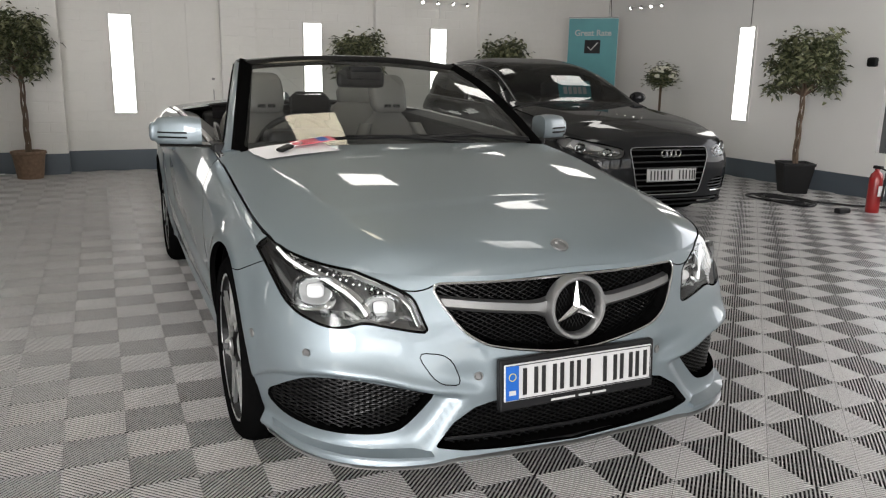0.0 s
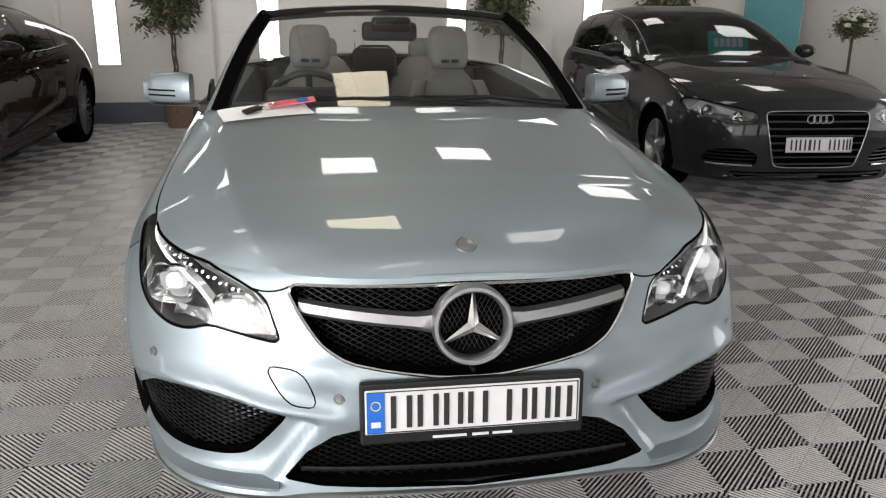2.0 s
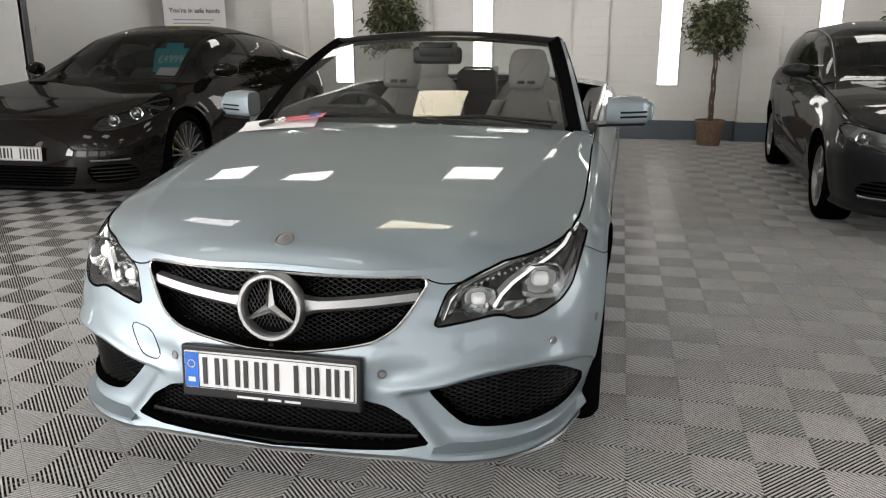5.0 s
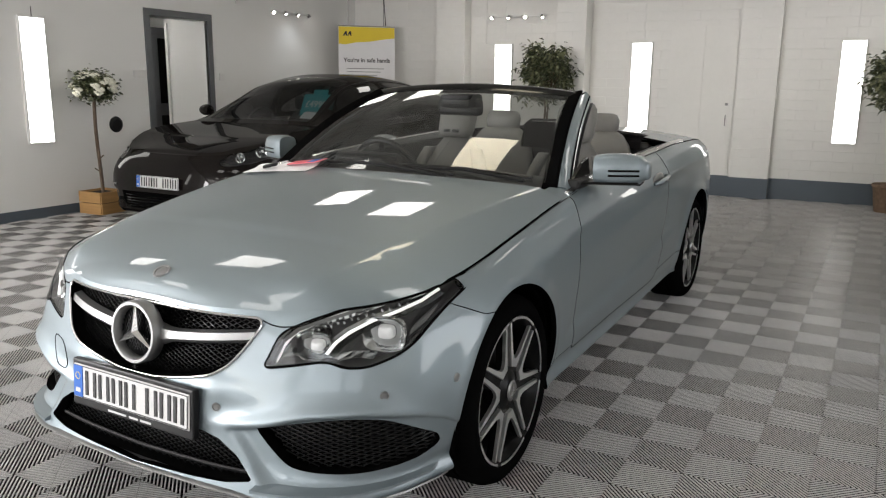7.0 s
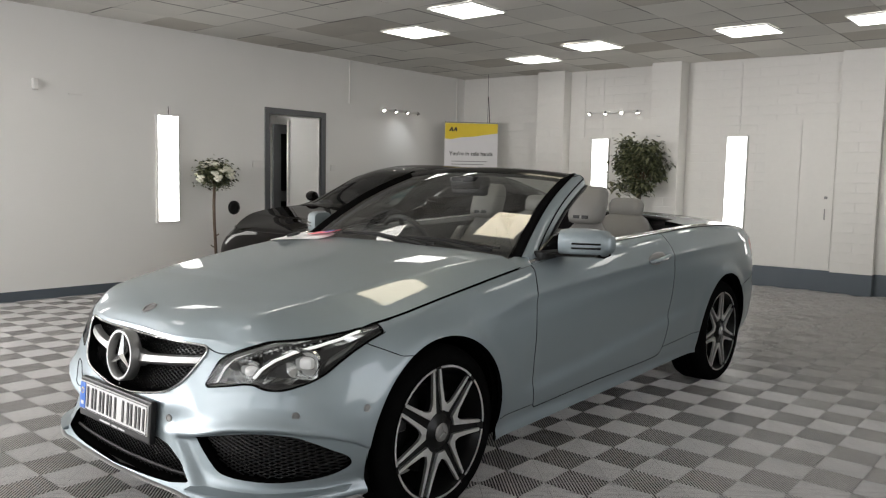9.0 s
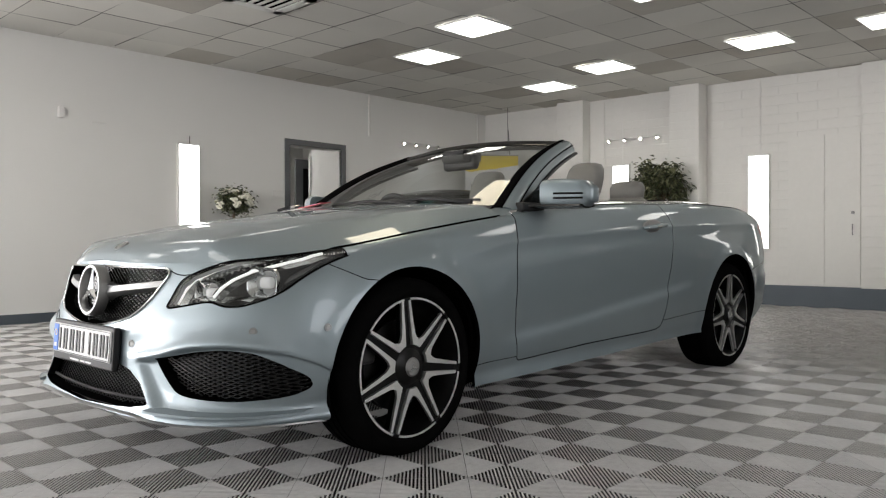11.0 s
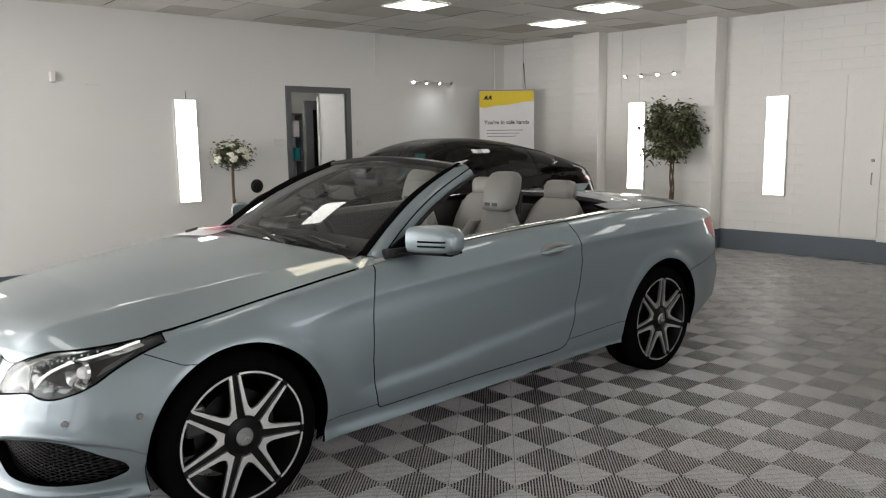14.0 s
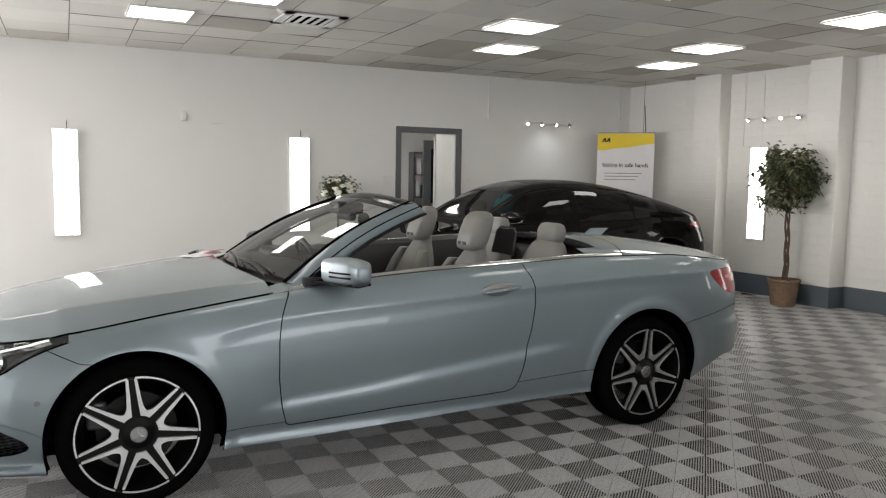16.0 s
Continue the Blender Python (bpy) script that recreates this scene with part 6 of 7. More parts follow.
    for sx in (1, -1):
        bm = bmesh.new()
        pts = [(sx * (xx + 0.003), yy, zz + 0.006) for xx, yy, zz in rim[::3] if f.panes[0][0] - 0.15 < yy < f.panes[-1][1] + 0.05]
        add_tube(bm, pts, 0.006, 6)
        part("belt_trim", bm, SATIN if rings else GLOSSBLACK, car, smooth=True)
        bm = bmesh.new()
        arc = []
        for yy in np.linspace(f.panes[0][0] - 0.25, f.panes[-1][1] + 0.04, 30):
            b = float(curve(yy, f.crest)) - 0.004
            c = max(float(curve(yy, f.roof)), b + 0.012)
            hh = 0.84
            xx = float(np.interp(yy, rim[10:-10, 1], rim[10:-10, 0])) - 0.006
            arc.append((sx * (xx * (1 - hh**n) ** (1 / n) * (1 - f.box_in * hh * min(1, max(0, (c - b) / 0.4))) + 0.004), yy, b + (c - b) * hh))
        add_tube(bm, arc, 0.005, 6)
        part("window_trim", bm, SATIN if rings else GLOSSBLACK, car, smooth=True)
        mi = new("wing_mirror")
        mi.parent = car
        yb = f.panes[0][0] + 0.0
        zb_ = float(curve(yb, f.crest))
        xw = float(np.interp(yb, rim[10:-10, 1], rim[10:-10, 0]))
        bm = bmesh.new()
        rows = []
        for k in range(9):
            t = k / 8
            e = math.sin(math.pi * min(0.97, 0.2 + 0.78 * t)) ** 0.5
            rows.append([(sx * (xw + 0.05 + 0.19 * t), yb + 0.05 * t + 0.075 * e * math.cos(q), zb_ + 0.085 + 0.062 * e * math.sin(q)) for q in (2 * math.pi * i / 14 for i in range(14))])
        rings_of(bm, rows, cap=True)
        part("mirror_housing", fix(bm), f.paint, mi, smooth=True, sharp=70)
        bm = bmesh.new()
        add_tube(bm, [(sx * (xw - 0.03), yb, zb_ - 0.0), (sx * (xw + 0.09), yb + 0.02, zb_ + 0.045)], [0.022, 0.018], 8)
        part("mirror_arm", bm, BLACKP, mi)
    tail_poly = [(3.05, 0.80), (3.20, 0.93), (3.6, 0.93), (3.6, 0.74)] if rings else [(3.28, 0.885), (3.36, 0.945), (4.2, 0.955), (4.2, 0.82)]
    inner = sheet(full - grid_normals(full) * -0.004)
    t, _ = inner.split(side_region(smooth_poly(tail_poly, 2)))
    for k in left_right(t):
        if k.F:
            k.mesh("tail_lamp", REDLENS, car, 0.004, "red tail lamp")
    # floor, liners and a plain dark cabin
    w = f.side[5][1]
    bm = bmesh.new()
    add_box(bm, (-w + 0.2, -0.6, 0.18), (w - 0.2, f.axle + 0.5, 0.21))
    part("underbody", bm, LINER, car)
    # added black shell that stands in for the shade behind the panel gaps
    liner = sheet(full - grid_normals(full) * 0.05)
    for ya, za, r in f.arches:
        _, liner = liner.split(lambda V: np.maximum(np.hypot(V[:, 1] - ya, V[:, 2] - za) - r, 0.5 - np.abs(V[:, 0])))
    _, liner = liner.split(lambda V: V[:, 1] + 0.35)
    liner.mesh("inner_shell", LINER, car, 0.0)
    for ya, za, r in f.arches:
        for sx in (1, -1):
            bm = bmesh.new()
            an = [math.radians(q) for q in range(-30, 211, 12)]
            rings_of(bm, [[(sx * xx, ya + (r + 0.003) * math.cos(q), za + (r + 0.003) * math.sin(q)) for q in an] for xx in (w - 0.05, w - 0.32)], close=False)
            bm.faces.new([bm.verts.new((sx * (w - 0.32), ya + (r + 0.003) * math.cos(q), za + (r + 0.003) * math.sin(q))) for q in an])
            part("wheel_arch_liner", bm, LINER, car)
    c0 = f.house[0]
    part("dashboard", soft((-w + 0.15, c0 + 0.02, 0.70), (w - 0.15, c0 + 0.45, 0.95), 0.06), LEATHERDARK, car, smooth=True)
    for sx in (1, -1):
        st = new("front_seat")
        st.parent = car
        st.matrix_local = pose(sx * 0.38, c0 + 0.95, 0.30)
        bm = bmesh.new()
        add_soft(bm, (-0.24, -0.25, 0.05), (0.24, 0.25, 0.22), 0.05)
        part("seat_cushion", bm, LEATHERDARK, st, smooth=True)
        bm = bmesh.new()
        rings_of(bm, [[(xx, 0.22 + (z - 0.2) * 0.3 + yy, z) for xx, yy in seat_section(ww, d, 14)] for z, ww, d in ((0.16, 0.2, 0.05), (0.4, 0.24, 0.07), (0.6, 0.21, 0.06), (0.7, 0.13, 0.04))], cap=True)
        part("backrest", fix(bm), LEATHERDARK, st, smooth=True, sharp=60)
        part("headrest", soft((-0.13, 0.33, 0.72), (0.13, 0.43, 0.88), 0.04), LEATHERDARK, st, smooth=True)
    part("cabin_floor", box((-w + 0.12, c0, 0.26), (w - 0.12, f.axle + 0.3, 0.29)), CLOTH, car)
    sw = new("steering_wheel")
    sw.parent = car
    bm = bmesh.new()
    add_tube(bm, [(-0.38 + 0.185 * math.cos(q), c0 + 0.52 + 0.08 * math.sin(q), 0.90 + 0.165 * math.sin(q)) for q in (2 * math.pi * k / 28 for k in range(29))], 0.014, 7, caps=False)
    part("steering_rim", bm, LEATHERDARK, sw, smooth=True)
    wx = f.side[5][1] - 0.03
    wh = build_wheel("wheel", car, pose(wx, 0, f.wheel_r), f.wheel_r, f.rim_r, f.half_w, f.style, f.spokes)
    copy_wheel(wh, car, pose(wx, f.axle, f.wheel_r, 20, 0, 0))
    copy_wheel(wh, car, pose(-wx, 0, f.wheel_r, 0, 0, 180))
    copy_wheel(wh, car, pose(-wx, f.axle, f.wheel_r, 33, 0, 180))
    return f, car


def text_on(body, size, material, parent, m, align="CENTER", name="lettering"):
    c = bpy.data.curves.new(name, "FONT")
    c.body, c.size, c.align_x, c.align_y, c.extrude, c.offset = body, size, align, "CENTER", 0.0008, size * 0.018
    c.materials.append(material)
    o = new(name, c)
    dg = bpy.context.evaluated_depsgraph_get()
    me = bpy.data.meshes.new_from_object(o.evaluated_get(dg))
    bpy.data.objects.remove(o)
    bpy.data.curves.remove(c)
    o = new(name, me)
    o.parent = parent
    o.matrix_local = m
    return o


AUDI_M = pose(3.20, 3.45, 0, 0, 0, -2.5)
_, audi = closed_car(Hatch, "hatchback_car", AUDI_M, "dark grey five-door hatchback car with chrome trim", 0.455,
                     [(-0.225, -0.175), (-0.155, -0.105), (-0.085, -0.065), (-0.045, 0.005), (0.075, 0.125), (0.145, 0.195), (0.210, 0.245)], False, True)
PAN_M = pose(-3.575, 3.23, 0, 0, 0, 2.0)
_, pan = closed_car(Saloon, "fastback_car", PAN_M, "glossy black five-door fastback car", 0.47,
                    [(-0.195, -0.150), (-0.135, -0.090), (-0.075, -0.055), (-0.040, 0.005), (0.070, 0.115), (0.130, 0.175), (0.190, 0.235)], True, False)
TEAL = mat("teal card", (0.010, 0.27, 0.29), 0.5, vary=0.03)


def price_card(host, m, words, label):
    """A card that leans behind a windscreen."""
    c = thing("price_card", host @ m, label, "sign", "price cards")
    part("card", box((-0.20, -0.003, -0.12), (0.20, 0.003, 0.12)), TEAL, c)
    part("card_tab", box((-0.09, -0.003, 0.121), (0.09, 0.003, 0.175)), TEAL, c)
    if words:
        text_on(words, 0.105, PLATEWHITE, c, pose(0, -0.006, 0.005, 90, 0, 0))
    else:
        for x in (-0.12, -0.06, 0.0, 0.06, 0.12):
            part("lettering_bar", box((x - 0.022, -0.006, -0.03), (x + 0.022, -0.0035, 0.05)), PLATEWHITE, c)
    part("lettering_bar", box((-0.12, -0.006, -0.095), (0.10, -0.0035, -0.075)), PLATEWHITE, c)
    p = thing("paper_sheet", host @ m @ pose(0.06, -0.10, -0.165, -35, 0, 8), "folded white paper sheet on the dashboard", "paper")
    part("sheet", box((-0.13, -0.002, -0.06), (0.13, 0.002, 0.06)), PAPER, p)


price_card(PAN_M, pose(0.31, 0.98, 1.10, -26, 0, 0), "£49995", "teal price card with white figures behind the windscreen")
price_card(AUDI_M, pose(0.28, 1.24, 1.09, -20, 0, 0), "", "teal price card behind the windscreen")


# ---- fittings of the room ----
def wall_panel(m, n):
    t = thing("wall_light_panel", m, "tall slim white light panel on the wall", "light", "wall light panels")
    w, h = 0.135, 0.595
    bm = bmesh.new()
    for lo, hi in (((-w, -0.035, -h), (-w + 0.012, 0, h)), ((w - 0.012, -0.035, -h), (w, 0, h)), ((-w + 0.012, -0.035, -h), (w - 0.012, 0, -h + 0.012)), ((-w + 0.012, -0.035, h - 0.012), (w - 0.012, 0, h))):
        add_box(bm, lo, hi)
    part("frame", bm, FRAMEW, t)
    part("diffuser", box((-w + 0.012, -0.031, -h + 0.012), (w - 0.012, -0.02, h - 0.012)), PANEL, t)
    bm = bmesh.new()
    add_tube(bm, [(0.02, -0.006, h), (0.02, -0.006, n - m.translation.z)], 0.004, 5)
    part("cable", bm, WHITEP if n > 2.5 else BLACKP, t)
    return t


for x in (-2.83, -0.93, 1.47, 3.36):
    wall_panel(pose(x, wall_b(x) - 0.004, 1.29, 0, 0, 3.1), 2.8)
for y, n in ((2.40, 2.0), (-0.24, 2.0)):
    wall_panel(pose(XA + 0.003, y, 1.315, 0, 0, 90), n)
wall_panel(pose(XC - 0.003, 5.19, 1.315, 0, 0, -90), 2.25)

# piers and skirtings
PIERS = ((-3.78, -3.34, 0.19), (-2.00, -1.60, 0.25), (0.25, 0.70, 0.09), (2.36, 2.80, 0.09), (4.02, 4.52, 0.09))
for i, (a, b, deep) in enumerate(PIERS):
    bm = bmesh.new()
    add_prism(bm, [(a, wall_b(a) - deep), (b, wall_b(b) - deep), (b, wall_b(b) - 0.002), (a, wall_b(a) - 0.002)], CZ, pose(0, 0, 0))
    tagged(part("trim_pier_%d" % (i + 1), fix(bm), WALL), "white painted wall pier", "pier", kind="structure")
    bm = bmesh.new()
    add_prism(bm, [(a - 0.006, wall_b(a) - deep - 0.007), (b + 0.006, wall_b(b) - deep - 0.007), (b + 0.006, wall_b(b) - 0.014), (a - 0.006, wall_b(a) - 0.014)], 0.255, pose(0, 0, -0.01))
    tagged(part("baseboard_pier_%d" % (i + 1), fix(bm), SKIRT), "grey-blue painted pier foot", "skirting", kind="structure")
bm = bmesh.new()
add_prism(bm, [(XA, wall_b(XA) - 0.012), (XC, wall_b(XC) - 0.012), (XC, wall_b(XC) - 0.001), (XA, wall_b(XA) - 0.001)], 0.26, pose(0, 0, -0.01))
tagged(part("baseboard_north", fix(bm), SKIRT), "grey-blue painted skirting", "skirting", kind="structure")
bm = bmesh.new()
for y0, y1 in ((YS, DY0 - 0.08), (DY1 + 0.08, 7.6)):
    add_box(bm, (XA + 0.001, y0, -0.01), (XA + 0.014, y1, 0.095))
tagged(part("baseboard_west", bm, SKIRT), "dark grey skirting board", "skirting", kind="structure")
tagged(part("baseboard_east", box((XC - 0.012, YS, -0.01), (XC - 0.001, 8.2, 0.23)), SKIRT), "grey-blue painted skirting", "skirting", kind="structure")

# thin conduit on the back wall, between its piers
cd = thing("trim_conduit", pose(0, 0, 0), "thin white painted cable conduit on the wall", "conduit", kind="structure")
bm = bmesh.new()
add_tube(bm, [(x, wall_b(x) - 0.009, z) for x, z in ((-3.10, 2.84), (-3.10, 1.90), (-3.095, 1.885), (-2.97, 1.885))], 0.007, 6)
part("pipe", bm, WALL, cd, smooth=True)

# painted-over door in the back wall
pd = thing("door_2", pose(-0.14, wall_b(-0.14) - 0.001, 0.27, 0, 0, 3.1), "white painted flush door with a small handle", "door", kind="structure")
part("door_leaf", box((-0.02, -0.014, 0), (0.36, 0, 1.80)), WALL, pd)
part("door_leaf", box((-0.44, -0.011, 0), (-0.03, 0, 1.80)), WALL, pd)
bm = bmesh.new()
add_tube(bm, [(0.28, -0.014, 0.72), (0.28, -0.035, 0.72), (0.28, -0.035, 0.60), (0.28, -0.014, 0.60)], 0.006, 6)
part("door_handle", bm, SATIN, pd, smooth=True)
part("door_lock", soft((0.265, -0.03, 0.845), (0.30, -0.014, 0.875), 0.005), SATIN, pd)

# doorway and the small room behind it
dr = thing("door_1", pose(XA, (DY0 + DY1) / 2, 0), "open doorway in a grey frame with a dark door ajar", "door", kind="structure")
hw = (DY1 - DY0) / 2
bm = bmesh.new()
for lo, hi in (((-0.035, -hw - 0.075, 0), (0.018, -hw, DZ)), ((-0.035, hw, 0), (0.018, hw + 0.075, DZ)), ((-0.035, -hw - 0.075, DZ), (0.018, hw + 0.075, DZ + 0.075))):
    add_box(bm, lo, hi, 0.004)
part("door_frame", bm, DOORGREY, dr)
leaf = new("door_leaf")
leaf.parent = dr
leaf.matrix_local = pose(-0.90, 0.72, 0.0, 0, 0, -6)
part("leaf_panel", soft((-0.02, -0.38, 0.01), (0.02, 0.38, 1.98), 0.004, seg=1), DOORGREY, leaf)
for z0, z1 in ((0.15, 0.9), (1.05, 1.85)):
    part("leaf_pane", box((0.0205, -0.26, z0), (0.026, 0.26, z1)), GLOSSBLACK, leaf)
bm = bmesh.new()
for lo, hi in (((-8.2, 2.6, -0.1), (-8.0, 7.0, 2.6)), ((-8.0, 2.6, -0.1), (XA - 0.2, 2.8, 2.6)), ((-8.0, 6.0, -0.1), (XA - 0.2, 6.2, 2.6))):
    add_box(bm, lo, hi)
tagged(part("wall_backroom", bm, PLASTER), "white wall of the room behind the doorway", "wall", kind="structure")
tagged(part("ceiling_backroom", box((-8.2, 2.6, 2.45), (XA - 0.2, 6.2, 2.6)), CEIL), "white ceiling of the room behind the doorway", "ceiling", kind="structure")
tagged(part("floor_backroom", box((-8.2, 2.6, -0.1), (XA - 0.2, 6.2, -0.012)), mat("grey carpet", (0.10, 0.10, 0.10), 0.9)), "grey floor of the room behind the doorway", "floor", kind="structure")
part_wall = box((-5.93, DY1 + 0.012, 0), (XA - 0.201, DY1 + 0.112, 2.44))
tagged(part("wall_partition", part_wall, PLASTER), "white partition beside the doorway", "wall", kind="structure")
bl = thing("backroom_light", pose(-6.6, 4.0, 2.44), "square light panel in the back room ceiling", "light")
part("diffuser", box((-0.28, -0.28, -0.01), (0.28, 0.28, 0.0)), glow("back room light panel", (1.0, 0.98, 0.95), 16.0), bl)
tagged(part("trim_jamb", box((-5.97, DY1 - 0.01, 0), (-5.932, DY1 + 0.12, 2.02)), FRAMEW), "white door jamb beside the dark door", "trim", kind="structure")
sh = thing("wall_shelf", pose(-7.99, 5.27, 0.70), "dark wall shelf unit with papers and boxes", "shelf")
for z in (0, 0.38, 0.76, 1.14):
    part("shelf_board", box((0, -0.16, z), (0.22, 0.16, z + 0.02)), DOORGREY, sh)
for y in (-0.175, 0.16):
    part("shelf_side", box((0, y, 0), (0.22, y + 0.015, 1.16)), DOORGREY, sh)
for k, (y, z, hh, mm) in enumerate(((-0.08, 0.40, 0.26, PAPER), (0.08, 0.40, 0.2, TEAL), (-0.07, 0.78, 0.28, PAPER), (0.08, 0.78, 0.26, PAPER))):
    b = thing("box_file", pose(-7.97, 5.27 + y, 0.70 + z), "paper file standing on the shelf", "file", "files on the shelf")
    part("cover", box((0, -0.04, 0), (0.18, 0.04, hh)), mm, b)
wl = thing("wall_clock", pose(-7.99, 3.72, 1.30), "round dark wheel-shaped clock on the wall", "clock")
bm = bmesh.new()
add_lathe(bm, [(0.0, 0.02), (0.13, 0.02), (0.15, 0.03), (0.17, 0.02), (0.17, 0.0)], 32, pose(0, 0, 0, 0, 90, 0))
part("dial", fix(bm), BLACKP, wl)
for k in range(8):
    bm = bmesh.new()
    sector(bm, [(0.02, k * math.pi / 4), (0.12, k * math.pi / 4 - 0.12), (0.12, k * math.pi / 4 + 0.12)], 0.021, 0.028)
    part("marker", fix(bm), SATIN, wl)

# corner posters
def poster(m, w, z0, z1, label, draw):
    p = thing("hanging_poster", m, label, "poster", "corner posters")
    part("sheet", box((-w / 2, -0.004, z0), (w / 2, 0.004, z1)), PAPER, p)
    part("rail", box((-w / 2, -0.010, z1), (w / 2, 0.010, z1 + 0.018)), SATIN, p)
    bm = bmesh.new()
    add_tube(bm, [(w * 0.30, 0, z1 + 0.018), (w * 0.30, 0.02, CZ)], 0.003, 5)
    add_tube(bm, [(w * 0.34, 0, z1 + 0.018), (w * 0.31, 0.02, z1 + 0.40)], 0.006, 5)
    part("cord", bm, BLACKP, p)
    draw(p, w, z0, z1)


YELLOW = mat("yellow print", (0.80, 0.60, 0.03), 0.5, vary=0.02)


def draw_yellow(p, w, z0, z1):
    bm = bmesh.new()
    pts = [(-w / 2 + 0.004, z1 - 0.002), (w / 2 - 0.004, z1 - 0.002), (w / 2 - 0.004, z1 - 0.145), (w * 0.30, z1 - 0.165), (w * 0.05, z1 - 0.200), (-w * 0.2, z1 - 0.215), (-w * 0.38, z1 - 0.245), (-w / 2 + 0.004, z1 - 0.235)]
    add_prism(bm, pts, 0.002, Matrix(((1, 0, 0, 0), (0, 0, 1, -0.0085), (0, 1, 0, 0), (0, 0, 0, 1))))
    part("yellow_header", fix(bm), YELLOW, p, "yellow printed header")
    for x in (-0.315, -0.255):
        bm = bmesh.new()
        add_prism(bm, [(x - 0.028, z1 - 0.125), (x - 0.005, z1 - 0.125), (x + 0.012, z1 - 0.095), (x + 0.014, z1 - 0.125), (x + 0.036, z1 - 0.125), (x + 0.030, z1 - 0.065), (x + 0.008, z1 - 0.065)], 0.002, Matrix(((1, 0, 0, 0), (0, 0, 1, -0.012), (0, 1, 0, 0), (0, 0, 0, 1))))
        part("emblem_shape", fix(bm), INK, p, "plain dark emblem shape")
    text_on("You're in safe hands", 0.082, INK, p, pose(0, -0.0055, z1 - 0.46, 90, 0, 0))
    for k in range(3):
        part("lettering_bar", box((-w * 0.36, -0.0065, z1 - 0.58 - 0.045 * k), (w * (0.30 - 0.06 * k), -0.0045, z1 - 0.57 - 0.045 * k)), SATIN, p)


def draw_teal(p, w, z0, z1):
    part("teal_field", box((-w / 2 + 0.004, -0.007, z0 + 0.004), (w / 2 - 0.004, -0.0045, z1 - 0.004)), mat("teal poster print", (0.10, 0.33, 0.36), 0.5, vary=0.15, scale=2.0), p)
    text_on("Great Rate", 0.125, PLATEWHITE, p, pose(0, -0.009, z1 - 0.22, 90, 0, 0))
    part("poster_picture", box((-0.12, -0.010, z1 - 0.52), (0.12, -0.0072, z1 - 0.32)), DARKGREY, p)
    bm = bmesh.new()
    add_tube(bm, [(-0.07, -0.012, z1 - 0.42), (-0.02, -0.012, z1 - 0.47), (0.08, -0.012, z1 - 0.36)], 0.009, 6)
    part("tick_mark", bm, PLATEWHITE, p)


poster(pose(-4.68, 7.09, 0, 0, 0, 45), 0.81, 0.75, 2.11, "white and yellow hanging poster in the corner", draw_yellow)
poster(pose(5.77, 7.68, 0, 0, 0, -45), 0.76, 0.75, 2.115, "teal hanging poster in the corner", draw_teal)


# spotlight tracks
SPOT = glow("spot lamp", (1.0, 0.95, 0.85), 25.0)


def track(m, n=4):
    t = thing("spotlight_track", m, "white spotlight bar with lit lamps on the wall", "light", "spotlight tracks")
    bm = bmesh.new()
    add_tube(bm, [(-0.42, -0.05, 0), (0.42, -0.05, 0)], 0.009, 8)
    part("bar", bm, WHITEP, t)
    part("wall_mount", soft((-0.06, -0.045, -0.02), (0.06, 0, 0.02), 0.008), WHITEP, t)
    for k in range(n):
        x = -0.36 + 0.72 * k / (n - 1)
        h = new("lamp_head")
        h.parent = t
        h.matrix_local = pose(x, -0.05, -0.01, 150 if k % 2 else 125, 0, 20 * (k - 1))
        bm = bmesh.new()
        add_lathe(bm, [(0.008, -0.03), (0.020, -0.015), (0.026, 0.02), (0.024, 0.02)], 14)
        part("shell", fix(bm), SATIN, h, smooth=True)
        bm = bmesh.new()
        add_lathe(bm, [(0.0, 0.0155), (0.021, 0.0155)], 14)
        part("bulb", fix(bm), SPOT, h)


track(pose(-2.64, wall_b(-2.64) - 0.003, 2.245, 0, 0, 3.1))
track(pose(3.45, wall_b(3.45) - 0.003, 2.25, 0, 0, 3.1))
track(pose(XA + 0.003, 6.10, 2.235, 0, 0, 90))
track(pose(XC - 0.003, 7.25, 2.30, 0, 0, -90))
spot = bpy.data.lights.new("spot_beam", "SPOT")
spot.energy, spot.color, spot.spot_size, spot.spot_blend, spot.shadow_soft_size = 3.5, (0.90, 0.95, 1.0), radians(105), 1.0, 0.05
new("spot_beam", spot).matrix_world = look((XA + 0.34, 6.10, 2.19), (XA, 6.10, 1.6))

# small fittings
def small(name, m, lo, hi, material, label, cat, bevel=0.006):
    t = thing(name, m, label, cat)
    part("body", soft(lo, hi, bevel, seg=2), material, t)
    return t


small("alarm_sensor", pose(XA, 1.02, 2.10, 0, 0, 90), (-0.03, -0.05, -0.055), (0.03, 0, 0.055), WHITEP, "small white alarm sensor on the wall", "sensor", 0.012)
small("wall_plate", pose(XA, 1.41, 2.04, 0, 0, 90), (-0.07, -0.012, -0.008), (0.07, 0, 0.008), WHITEP, "narrow white plate on the wall", "fitting", 0.003)
small("light_switch", pose(XA, 3.61, 1.40, 0, 0, 90), (-0.075, -0.012, -0.04), (0.075, 0, 0.04), WHITEP, "white double light switch beside the doorway", "switch", 0.003)
small("light_switch", pose(XA, 4.83, 1.385, 0, 0, 90), (-0.042, -0.012, -0.042), (0.042, 0, 0.042), WHITEP, "white square switch beside the doorway", "switch", 0.003)
